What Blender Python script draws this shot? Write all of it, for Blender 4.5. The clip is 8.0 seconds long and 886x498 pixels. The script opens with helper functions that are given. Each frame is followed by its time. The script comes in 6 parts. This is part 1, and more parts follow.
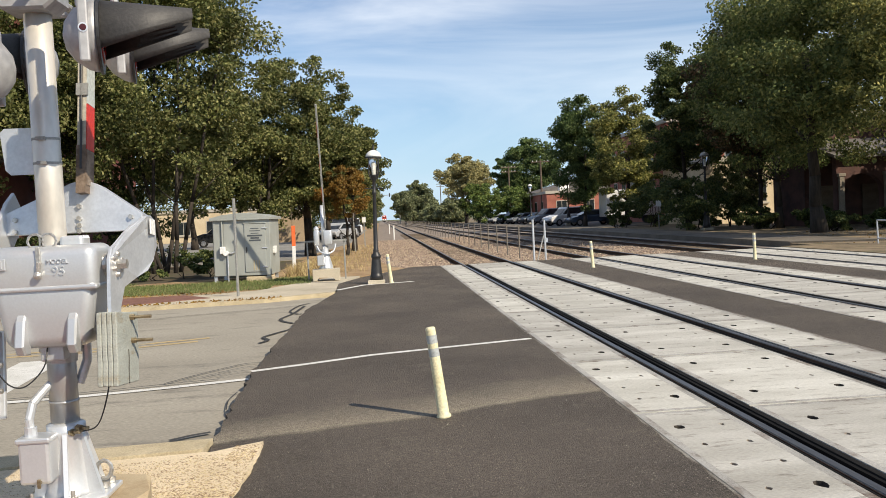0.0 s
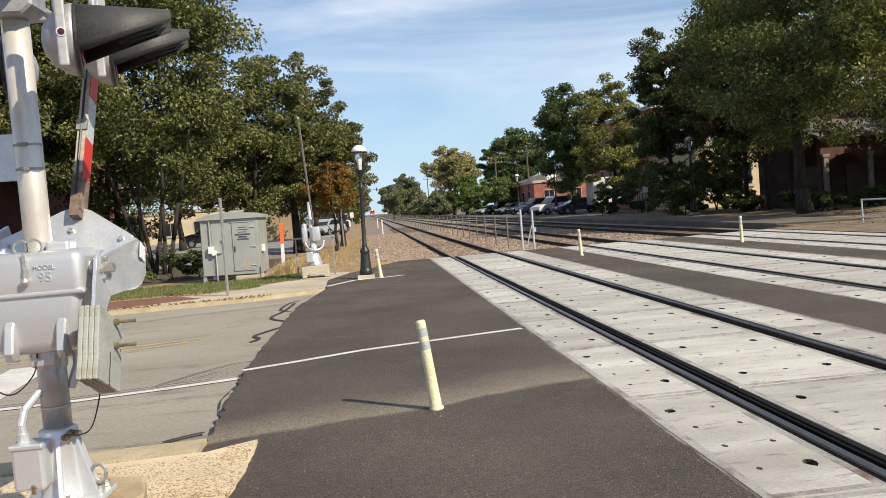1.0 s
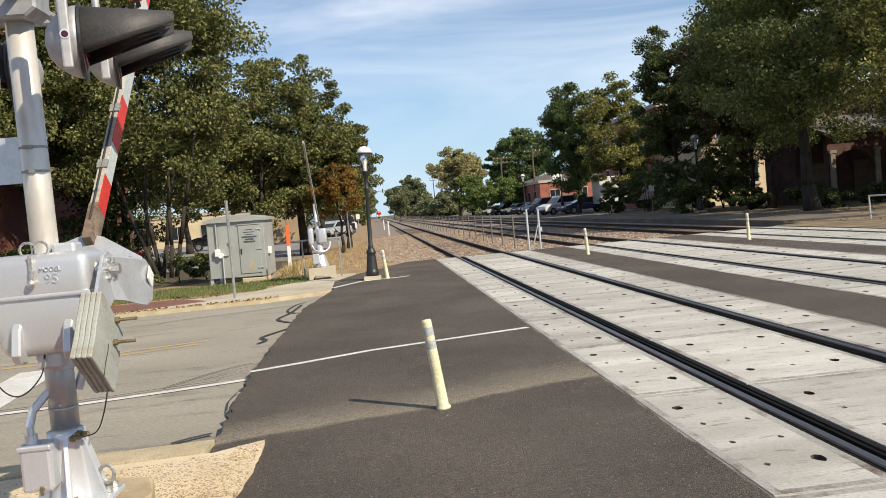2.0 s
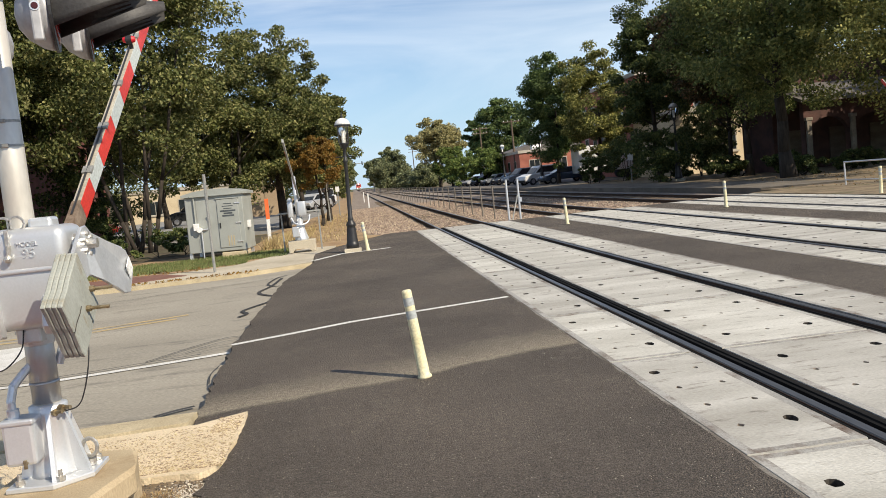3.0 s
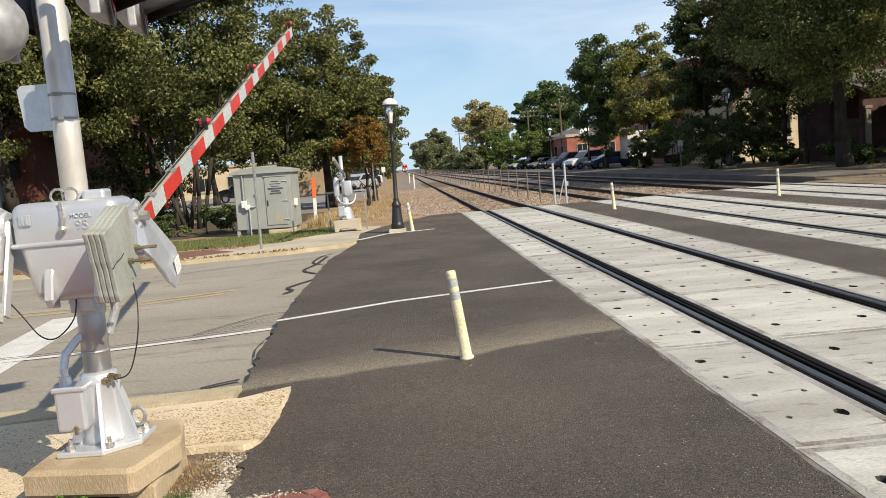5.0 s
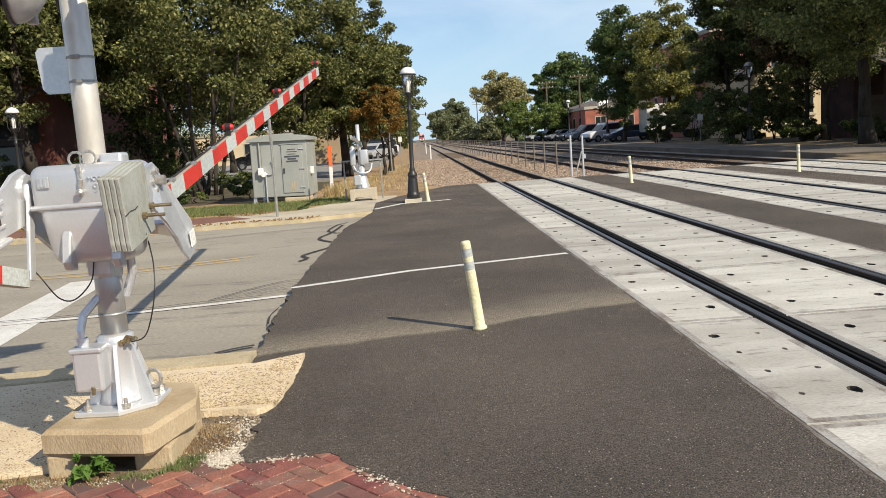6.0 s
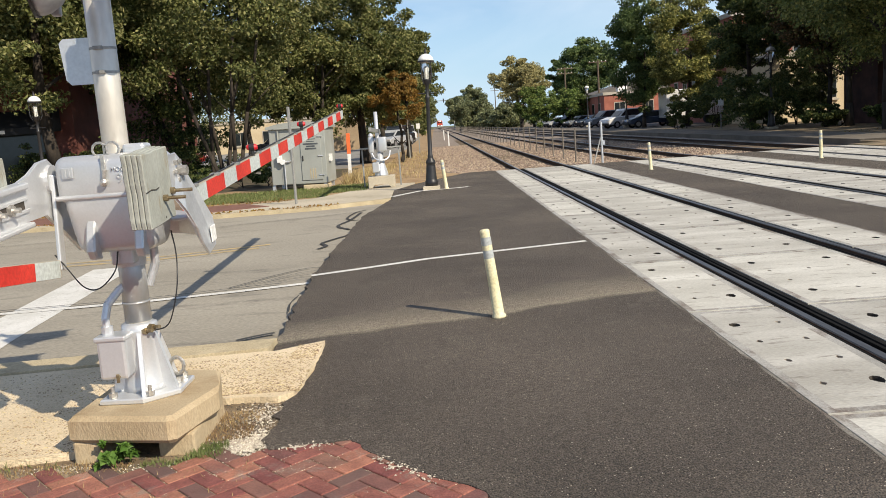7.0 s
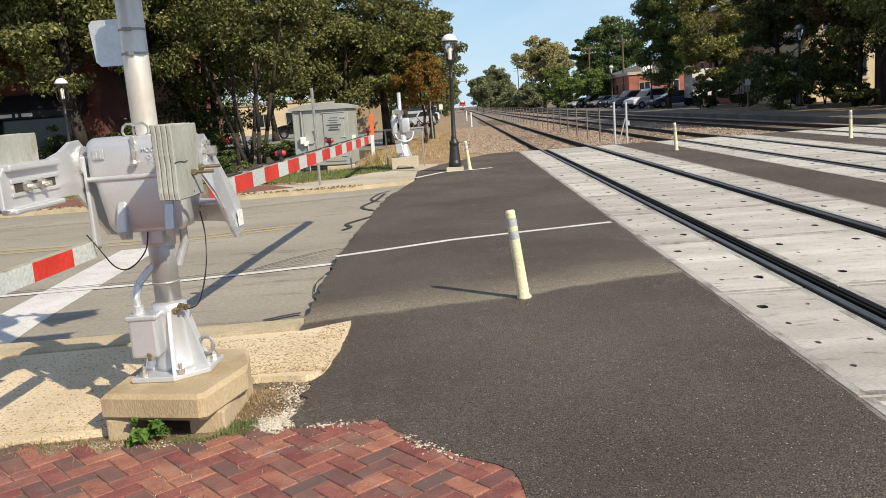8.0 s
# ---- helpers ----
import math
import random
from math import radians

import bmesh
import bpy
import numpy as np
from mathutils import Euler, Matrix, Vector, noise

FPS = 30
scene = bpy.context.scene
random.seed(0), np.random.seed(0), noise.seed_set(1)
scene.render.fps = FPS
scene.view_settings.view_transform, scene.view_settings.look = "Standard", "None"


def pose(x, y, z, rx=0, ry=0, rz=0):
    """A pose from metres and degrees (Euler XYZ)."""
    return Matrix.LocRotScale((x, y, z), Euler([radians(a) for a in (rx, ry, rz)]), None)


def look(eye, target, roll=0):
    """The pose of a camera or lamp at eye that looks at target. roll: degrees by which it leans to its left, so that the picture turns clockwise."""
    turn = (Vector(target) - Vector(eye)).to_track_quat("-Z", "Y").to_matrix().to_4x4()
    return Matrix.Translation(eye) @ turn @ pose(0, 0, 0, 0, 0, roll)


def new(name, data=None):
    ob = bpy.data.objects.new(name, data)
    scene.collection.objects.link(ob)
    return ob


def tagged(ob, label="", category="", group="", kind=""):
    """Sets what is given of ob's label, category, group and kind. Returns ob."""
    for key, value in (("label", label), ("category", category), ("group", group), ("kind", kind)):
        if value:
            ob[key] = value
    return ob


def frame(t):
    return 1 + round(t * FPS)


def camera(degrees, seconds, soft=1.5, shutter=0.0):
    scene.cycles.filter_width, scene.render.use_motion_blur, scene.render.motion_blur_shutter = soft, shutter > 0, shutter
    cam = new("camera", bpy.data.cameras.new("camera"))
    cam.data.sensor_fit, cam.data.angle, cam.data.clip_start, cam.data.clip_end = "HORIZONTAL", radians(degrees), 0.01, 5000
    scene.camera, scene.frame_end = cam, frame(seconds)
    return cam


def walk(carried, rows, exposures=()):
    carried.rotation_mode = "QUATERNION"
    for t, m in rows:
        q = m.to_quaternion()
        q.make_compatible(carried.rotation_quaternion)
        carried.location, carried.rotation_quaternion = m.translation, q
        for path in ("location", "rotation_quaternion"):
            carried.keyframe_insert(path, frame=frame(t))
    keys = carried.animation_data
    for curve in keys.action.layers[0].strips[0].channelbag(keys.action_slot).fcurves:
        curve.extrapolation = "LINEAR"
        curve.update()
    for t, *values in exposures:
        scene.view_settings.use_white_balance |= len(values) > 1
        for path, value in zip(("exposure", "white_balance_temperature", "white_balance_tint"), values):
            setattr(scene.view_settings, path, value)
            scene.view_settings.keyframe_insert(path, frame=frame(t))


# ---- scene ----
cam = camera(57.0, 8.0, 0.75)
PATH = [
    (0, (-2.464, -0.684, 1.495), (-2.314, 1.309, 1.416), -2.9),
    (0.5, (-2.455, -0.7, 1.493), (-2.307, 1.292, 1.404), -3.9),
    (1, (-2.453, -0.704, 1.498), (-2.278, 1.286, 1.399), -4.7),
    (1.2, (-2.44, -0.695, 1.492), (-2.258, 1.294, 1.399), -4.8),
    (2.3, (-2.446, -0.717, 1.483), (-2.292, 1.274, 1.384), -5.4),
    (2.5, (-2.441, -0.726, 1.488), (-2.273, 1.263, 1.373), -5.7),
    (3, (-2.437, -0.735, 1.474), (-2.238, 1.248, 1.305), -6.0),
    (3.5, (-2.421, -0.721, 1.476), (-2.199, 1.255, 1.26), -5.9),
    (4, (-2.44, -0.73, 1.478), (-2.267, 1.253, 1.281), -5.2),
    (4.5, (-2.438, -0.723, 1.473), (-2.349, 1.267, 1.289), -5.2),
    (5.8, (-2.457, -0.708, 1.453), (-2.367, 1.273, 1.193), -4.4),
    (6, (-2.443, -0.713, 1.455), (-2.398, 1.268, 1.186), -4.0),
    (6.5, (-2.448, -0.714, 1.455), (-2.469, 1.266, 1.172), -3.8),
    (7, (-2.452, -0.721, 1.47), (-2.453, 1.256, 1.172), -4.2),
    (7.5, (-2.473, -0.71, 1.471), (-2.504, 1.265, 1.16), -4.0),
    (8, (-2.474, -0.724, 1.468), (-2.533, 1.246, 1.129), -4.4),
]
walk(cam, [(t, look(e, a, r)) for t, e, a, r in PATH])

# ---- sky, sun, exposure ----
SUN_DIR = Vector((0.565, -0.565, 0.60)).normalized()
world = bpy.data.worlds.new("sky")
scene.world = world
world.use_nodes = True
wn, wl = world.node_tree.nodes, world.node_tree.links
wn.clear()
sky = wn.new("ShaderNodeTexSky")
sky.sky_type, sky.sun_disc = "NISHITA", False
sky.sun_elevation = math.asin(SUN_DIR.z)
sky.sun_rotation = math.atan2(SUN_DIR.x, SUN_DIR.y)
sky.air_density, sky.dust_density, sky.ozone_density = 0.9, 0.05, 4.0
tc = wn.new("ShaderNodeTexCoord")
mp = wn.new("ShaderNodeMapping")
mp.inputs["Scale"].default_value = (1.2, 2.0, 7.0)
mp.inputs["Rotation"].default_value = (0.0, 0.12, 0.3)
nz = wn.new("ShaderNodeTexNoise")
nz.inputs["Scale"].default_value, nz.inputs["Detail"].default_value = 1.6, 6.0
nz.inputs["Roughness"].default_value, nz.inputs["Distortion"].default_value = 0.55, 0.6
rp = wn.new("ShaderNodeValToRGB")
rp.color_ramp.elements[0].position, rp.color_ramp.elements[0].color = 0.40, (0, 0, 0, 1)
rp.color_ramp.elements[1].position, rp.color_ramp.elements[1].color = 0.76, (0.66, 0.66, 0.66, 1)
mx = wn.new("ShaderNodeMix")
mx.data_type = "RGBA"
mx.inputs["B"].default_value = (9.6, 9.9, 10.3, 1)
bg = wn.new("ShaderNodeBackground")
bg.inputs["Strength"].default_value = 0.10
wo = wn.new("ShaderNodeOutputWorld")
wl.new(tc.outputs["Generated"], mp.inputs["Vector"])
wl.new(mp.outputs["Vector"], nz.inputs["Vector"])
wl.new(nz.outputs["Fac"], rp.inputs["Fac"])
wl.new(rp.outputs["Color"], mx.inputs["Factor"])
blue = wn.new("ShaderNodeHueSaturation")
blue.inputs["Saturation"].default_value, blue.inputs["Value"].default_value = 1.0, 1.06
wl.new(sky.outputs["Color"], blue.inputs["Color"])
wl.new(blue.outputs["Color"], mx.inputs["A"])
# thin blue haze towards the horizon
sz = wn.new("ShaderNodeSeparateXYZ")
wl.new(tc.outputs["Generated"], sz.inputs["Vector"])
hz = wn.new("ShaderNodeMapRange")
hz.interpolation_type = "SMOOTHSTEP"
hz.inputs["From Min"].default_value, hz.inputs["From Max"].default_value = -0.05, 0.30
hz.inputs["To Min"].default_value, hz.inputs["To Max"].default_value = 0.92, 0.0
wl.new(sz.outputs["Z"], hz.inputs["Value"])
mh = wn.new("ShaderNodeMix")
mh.data_type = "RGBA"
mh.inputs["B"].default_value = (4.5, 6.2, 7.7, 1)
wl.new(hz.outputs["Result"], mh.inputs["Factor"])
wl.new(mx.outputs["Result"], mh.inputs["A"])
wl.new(mh.outputs["Result"], bg.inputs["Color"])
wl.new(bg.outputs["Background"], wo.inputs["Surface"])

sun = new("sun", bpy.data.lights.new("sun", "SUN"))
sun.data.energy, sun.data.angle, sun.data.color = 5.0, radians(0.53), (1.0, 0.885, 0.70)
sun.matrix_world = look(SUN_DIR * 50, (0, 0, 0))
scene.view_settings.exposure = 0.25


# ---- materials ----
def surf(name, c1, c2, scale=4.0, rough=0.8, metal=0.0, bump=0.2, fine=60.0, c3=None, c3_amount=0.3,
         space="object", stretch=(1, 1, 1), piece=0.0, island=0.0, detail=6.0, c3_scale=0.7, grain=0.18):
    """Two-scale surface: large patches c1 to c2, stains c3, fine grain in colour and relief."""
    m = bpy.data.materials.new(name)
    m.use_nodes = True
    n, l = m.node_tree.nodes, m.node_tree.links
    b = n["Principled BSDF"]
    b.inputs["Roughness"].default_value, b.inputs["Metallic"].default_value = rough, metal
    if space == "object":
        src = n.new("ShaderNodeTexCoord").outputs["Object"]
    else:
        src = n.new("ShaderNodeNewGeometry").outputs["Position"]
    mapping = n.new("ShaderNodeMapping")
    mapping.inputs["Scale"].default_value = stretch
    l.new(src, mapping.inputs["Vector"])
    big = n.new("ShaderNodeTexNoise")
    big.inputs["Scale"].default_value, big.inputs["Detail"].default_value = scale, detail
    small = n.new("ShaderNodeTexNoise")
    small.inputs["Scale"].default_value, small.inputs["Detail"].default_value = fine, 3.0
    for t in (big, small):
        l.new(mapping.outputs["Vector"], t.inputs["Vector"])
    ramp = n.new("ShaderNodeValToRGB")
    ramp.color_ramp.elements[0].position, ramp.color_ramp.elements[0].color = 0.33, (*c1, 1)
    ramp.color_ramp.elements[1].position, ramp.color_ramp.elements[1].color = 0.67, (*c2, 1)
    l.new(big.outputs["Fac"], ramp.inputs["Fac"])
    col = ramp.outputs["Color"]
    if c3:
        st = n.new("ShaderNodeTexNoise")
        st.inputs["Scale"].default_value, st.inputs["Detail"].default_value = scale * c3_scale, 8.0
        st.inputs["Roughness"].default_value = 0.7
        l.new(mapping.outputs["Vector"], st.inputs["Vector"])
        sr = n.new("ShaderNodeValToRGB")
        sr.color_ramp.elements[0].position, sr.color_ramp.elements[0].color = 0.66 - c3_amount * 0.4, (0, 0, 0, 1)
        sr.color_ramp.elements[1].position, sr.color_ramp.elements[1].color = 0.80 - c3_amount * 0.3, (1, 1, 1, 1)
        l.new(st.outputs["Fac"], sr.inputs["Fac"])
        m3 = n.new("ShaderNodeMix")
        m3.data_type = "RGBA"
        m3.inputs["B"].default_value = (*c3, 1)
        l.new(sr.outputs["Color"], m3.inputs["Factor"])
        l.new(col, m3.inputs["A"])
        col = m3.outputs["Result"]
    hs = n.new("ShaderNodeHueSaturation")
    mr = n.new("ShaderNodeMapRange")
    mr.inputs["From Min"].default_value, mr.inputs["From Max"].default_value = 0.3, 0.7
    mr.inputs["To Min"].default_value, mr.inputs["To Max"].default_value = 1 - grain, 1 + grain
    l.new(small.outputs["Fac"], mr.inputs["Value"])
    val = mr.outputs["Result"]
    if piece or island:
        rnd = n.new("ShaderNodeObjectInfo").outputs["Random"] if piece else n.new("ShaderNodeNewGeometry").outputs["Random Per Island"]
        amount = piece or island
        m2 = n.new("ShaderNodeMapRange")
        m2.inputs["To Min"].default_value, m2.inputs["To Max"].default_value = 1 - amount, 1 + amount
        l.new(rnd, m2.inputs["Value"])
        mul = n.new("ShaderNodeMath")
        mul.operation = "MULTIPLY"
        l.new(val, mul.inputs[0])
        l.new(m2.outputs["Result"], mul.inputs[1])
        val = mul.outputs["Value"]
        m4 = n.new("ShaderNodeMapRange")
        m4.inputs["To Min"].default_value, m4.inputs["To Max"].default_value = 0.5 - amount * 0.05, 0.5 + amount * 0.05
        l.new(rnd, m4.inputs["Value"])
        l.new(m4.outputs["Result"], hs.inputs["Hue"])
    l.new(val, hs.inputs["Value"])
    l.new(col, hs.inputs["Color"])
    l.new(hs.outputs["Color"], b.inputs["Base Color"])
    if bump:
        bp = n.new("ShaderNodeBump")
        bp.inputs["Strength"].default_value, bp.inputs["Distance"].default_value = bump, 0.01
        l.new(small.outputs["Fac"], bp.inputs["Height"])
        l.new(bp.outputs["Normal"], b.inputs["Normal"])
    return m


def leaf_material(name, c1, c2, c3):
    """Leaves: colour by leaf, a little light passes through."""
    m = bpy.data.materials.new(name)
    m.use_nodes = True
    n, l = m.node_tree.nodes, m.node_tree.links
    b = n["Principled BSDF"]
    b.inputs["Roughness"].default_value = 0.62
    b.inputs["Specular IOR Level"].default_value = 0.35
    g = n.new("ShaderNodeNewGeometry")
    ramp = n.new("ShaderNodeValToRGB")
    e = ramp.color_ramp.elements
    e[0].position, e[0].color = 0.0, (*c1, 1)
    e[1].position, e[1].color = 1.0, (*c3, 1)
    mid = e.new(0.6)
    mid.color = (*c2, 1)
    l.new(g.outputs["Random Per Island"], ramp.inputs["Fac"])
    nz2 = n.new("ShaderNodeTexNoise")
    nz2.inputs["Scale"].default_value = 0.7
    l.new(g.outputs["Position"], nz2.inputs["Vector"])
    mr = n.new("ShaderNodeMapRange")
    mr.inputs["From Min"].default_value, mr.inputs["From Max"].default_value = 0.3, 0.7
    mr.inputs["To Min"].default_value, mr.inputs["To Max"].default_value = 0.7, 1.3
    l.new(nz2.outputs["Fac"], mr.inputs["Value"])
    hs = n.new("ShaderNodeHueSaturation")
    l.new(mr.outputs["Result"], hs.inputs["Value"])
    l.new(ramp.outputs["Color"], hs.inputs["Color"])
    l.new(hs.outputs["Color"], b.inputs["Base Color"])
    tr = n.new("ShaderNodeBsdfTranslucent")
    l.new(hs.outputs["Color"], tr.inputs["Color"])
    ms = n.new("ShaderNodeMixShader")
    ms.inputs["Fac"].default_value = 0.28
    l.new(b.outputs["BSDF"], ms.inputs[1])
    l.new(tr.outputs["BSDF"], ms.inputs[2])
    l.new(ms.outputs["Shader"], n["Material Output"].inputs["Surface"])
    return m


def glass_material(name, tint, rough=0.05):
    m = bpy.data.materials.new(name)
    m.use_nodes = True
    b = m.node_tree.nodes["Principled BSDF"]
    b.inputs["Base Color"].default_value = (*tint, 1)
    b.inputs["Roughness"].default_value, b.inputs["Transmission Weight"].default_value = rough, 1.0
    return m


def glow(name, col, strength):
    m = bpy.data.materials.new(name)
    m.use_nodes = True
    b = m.node_tree.nodes["Principled BSDF"]
    b.inputs["Base Color"].default_value = (*col, 1)
    b.inputs["Emission Color"].default_value, b.inputs["Emission Strength"].default_value = (*col, 1), strength
    return m


def asphalt_material():
    """Fresh dark asphalt with light chips, dusty along the worn seam."""
    m = surf("asphalt", (0.066, 0.054, 0.0435), (0.112, 0.092, 0.074), 0.6, 0.9, 0, 1.0, 130.0, (0.125, 0.105, 0.084), 0.24, "world", c3_scale=3.0, grain=0.8)
    n, l = m.node_tree.nodes, m.node_tree.links
    b = n["Principled BSDF"]
    col = b.inputs["Base Color"].links[0].from_socket
    g = n.new("ShaderNodeNewGeometry")
    sx = n.new("ShaderNodeSeparateXYZ")
    l.new(g.outputs["Position"], sx.inputs["Vector"])

    def math_node(op, a, c):
        k = n.new("ShaderNodeMath")
        k.operation = op
        for i, v in enumerate((a, c)):
            if isinstance(v, float):
                k.inputs[i].default_value = v
            else:
                l.new(v, k.inputs[i])
        return k.outputs["Value"]
    w = n.new("ShaderNodeTexNoise")
    w.inputs["Scale"].default_value, w.inputs["Detail"].default_value = 1.1, 5.0
    l.new(g.outputs["Position"], w.inputs["Vector"])
    line = math_node("SUBTRACT", sx.outputs["Y"], math_node("MULTIPLY", sx.outputs["X"], 0.31))
    line = math_node("ADD", line, math_node("MULTIPLY", w.outputs["Fac"], 0.5))
    off = math_node("SUBTRACT", line, 6.42)
    # dust fades slowly beyond the seam and sharply before it
    far_side = math_node("DIVIDE", off, 0.75)
    near_side = math_node("DIVIDE", off, -0.10)
    d = math_node("MAXIMUM", far_side, near_side)
    k = math_node("SUBTRACT", 1.0, d)
    k = math_node("MAXIMUM", k, 0.0)
    k = math_node("MULTIPLY", k, 0.8)
    mixd = n.new("ShaderNodeMix")
    mixd.data_type = "RGBA"
    mixd.inputs["B"].default_value = (0.29, 0.25, 0.185, 1)
    k = math_node("MULTIPLY", k, math_node("LESS_THAN", sx.outputs["X"], 0.0))
    l.new(k, mixd.inputs["Factor"])
    l.new(col, mixd.inputs["A"])
    # light stone chips
    v = n.new("ShaderNodeTexVoronoi")
    v.inputs["Scale"].default_value = 42.0
    l.new(g.outputs["Position"], v.inputs["Vector"])
    chip = math_node("LESS_THAN", v.outputs["Distance"], 0.13)
    wn2 = n.new("ShaderNodeTexNoise")
    wn2.inputs["Scale"].default_value = 9.0
    l.new(g.outputs["Position"], wn2.inputs["Vector"])
    chip = math_node("MULTIPLY", chip, math_node("GREATER_THAN", wn2.outputs["Fac"], 0.52))
    mixc = n.new("ShaderNodeMix")
    mixc.data_type = "RGBA"
    mixc.inputs["B"].default_value = (0.44, 0.39, 0.31, 1)
    l.new(chip, mixc.inputs["Factor"])
    vg = n.new("ShaderNodeTexVoronoi")
    vg.inputs["Scale"].default_value = 105.0
    l.new(g.outputs["Position"], vg.inputs["Vector"])
    sc = n.new("ShaderNodeSeparateColor")
    l.new(vg.outputs["Color"], sc.inputs["Color"])
    tone = math_node("ADD", math_node("MULTIPLY", sc.outputs["Red"], 0.9), 0.58)
    gh = n.new("ShaderNodeHueSaturation")
    l.new(tone, gh.inputs["Value"])
    l.new(mixd.outputs["Result"], gh.inputs["Color"])
    l.new(gh.outputs["Color"], mixc.inputs["A"])
    b2 = n.new("ShaderNodeBump")
    b2.inputs["Strength"].default_value, b2.inputs["Distance"].default_value = 0.7, 0.011
    b2.invert = True
    l.new(vg.outputs["Distance"], b2.inputs["Height"])
    l.new(b.inputs["Normal"].links[0].from_socket, b2.inputs["Normal"])
    l.new(b2.outputs["Normal"], b.inputs["Normal"])
    l.new(mixc.outputs["Result"], b.inputs["Base Color"])
    return m


M_ASPHALT = asphalt_material()
M_ROAD = surf("old_road_concrete", (0.27, 0.245, 0.20), (0.345, 0.315, 0.26), 0.5, 0.9, 0, 0.6, 50, (0.17, 0.155, 0.13), 0.3, "world", (0.5, 1.6, 1), c3_scale=4.0, grain=0.25)
M_WALK = surf("pale_concrete", (0.42, 0.37, 0.28), (0.52, 0.46, 0.36), 0.9, 0.9, 0, 0.4, 60, (0.3, 0.26, 0.19), 0.25, "world")
M_KERB = surf("kerb_concrete", (0.40, 0.33, 0.21), (0.50, 0.42, 0.28), 3, 0.9, 0, 0.5, 80, (0.28, 0.23, 0.15), 0.3, "world")
M_PANEL = surf("crossing_concrete", (0.37, 0.355, 0.315), (0.545, 0.53, 0.485), 1.3, 0.88, 0, 0.5, 70, (0.17, 0.15, 0.125), 0.27, "world", (0.5, 1.9, 1), piece=0.12, c3_scale=6.0, grain=0.15)
M_PANEL_EDGE = surf("panel_steel_edge", (0.13, 0.115, 0.095), (0.27, 0.25, 0.22), 3, 0.8, 0.1, 0.5, 90, (0.08, 0.05, 0.035), 0.5, "world", (1.5, 0.6, 1), c3_scale=1.2, grain=0.3)
M_PANEL_RIM = surf("panel_steel_rim", (0.31, 0.30, 0.275), (0.43, 0.415, 0.385), 2.2, 0.75, 0.1, 0.3, 70, (0.11, 0.07, 0.045), 0.42, "world", (1.4, 0.7, 1), piece=0.08, c3_scale=1.4, grain=0.2)
# near-black colour stands for the shade inside sockets and slots
M_HOLE = surf("hole_dirt_painted_shade", (0.03, 0.026, 0.022), (0.07, 0.06, 0.05), 20, 0.95)
M_PLUG = surf("plug_grout", (0.24, 0.20, 0.16), (0.40, 0.37, 0.32), 20, 0.95, 0, 0.5, 120, (0.1, 0.09, 0.08), 0.3, "world")
M_RUBBER = surf("rubber_seal", (0.008, 0.008, 0.008), (0.018, 0.017, 0.016), 9, 0.88, 0, 0.4, 50, None, 0, "world", (1, .1, 1), grain=0.3)
M_RUBBER.node_tree.nodes["Principled BSDF"].inputs["Specular IOR Level"].default_value = 0.12
M_RAILTOP = surf("rail_steel_worn", (0.15, 0.15, 0.155), (0.23, 0.23, 0.235), 8, 0.42, 0.85, 0.05, 60, None, 0, "world", (1, .1, 1))
M_RAIL = surf("rail_steel_rusty", (0.055, 0.036, 0.026), (0.10, 0.06, 0.04), 5, 0.85, 0.2, 0.3, 60, None, 0, "world", (1, .2, 1))
M_TIE = surf("weathered_tie_wood", (0.09, 0.065, 0.045), (0.15, 0.115, 0.08), 3, 0.95, 0, 0.6, 60, None, 0, "world", (0.4, 3, 1), piece=0.25)
M_BALLAST = surf("ballast_bed", (0.17, 0.135, 0.105), (0.30, 0.245, 0.20), 2.5, 0.95, 0, 1.0, 26, (0.12, 0.08, 0.055), 0.3, "world")
M_STONE = surf("ballast_stone", (0.25, 0.178, 0.13), (0.37, 0.29, 0.225), 6, 0.9, 0, 0.4, 60, None, 0, "world", island=0.4)
M_AGG = surf("exposed_aggregate", (0.59, 0.475, 0.315), (0.72, 0.60, 0.425), 2.2, 0.9, 0, 1.0, 85, (0.26, 0.19, 0.11), 0.15, "world", c3_scale=9.0)
M_DIRT = surf("dry_dirt", (0.26, 0.165, 0.085), (0.39, 0.27, 0.145), 1.2, 0.95, 0, 0.8, 30, (0.14, 0.11, 0.06), 0.35, "world")
M_RUBBLE = surf("grit_and_soil", (0.13, 0.092, 0.055), (0.27, 0.205, 0.13), 9, 0.95, 0, 1.0, 70, (0.45, 0.42, 0.36), 0.12, "world", c3_scale=4)
M_GRASSGROUND = surf("grass_soil", (0.07, 0.085, 0.03), (0.14, 0.14, 0.06), 1.0, 0.95, 0, 0.8, 40, (0.20, 0.16, 0.08), 0.3, "world")
M_GRASS = surf("grass_blades", (0.085, 0.115, 0.03), (0.15, 0.17, 0.055), 3, 0.8, 0, 0, 30, None, 0, "world", island=0.35)
M_DRYGRASS = surf("dry_grass_blades", (0.30, 0.22, 0.10), (0.42, 0.32, 0.16), 3, 0.85, 0, 0, 30, None, 0, "world", island=0.35)
M_WEED = surf("thin_weed_blades", (0.085, 0.12, 0.03), (0.16, 0.18, 0.06), 3, 0.8, 0, 0, 30, None, 0, "world", island=0.4)
M_LITTER = surf("dry_needles", (0.20, 0.12, 0.06), (0.36, 0.25, 0.13), 3, 0.9, 0, 0, 30, None, 0, "world", island=0.5)
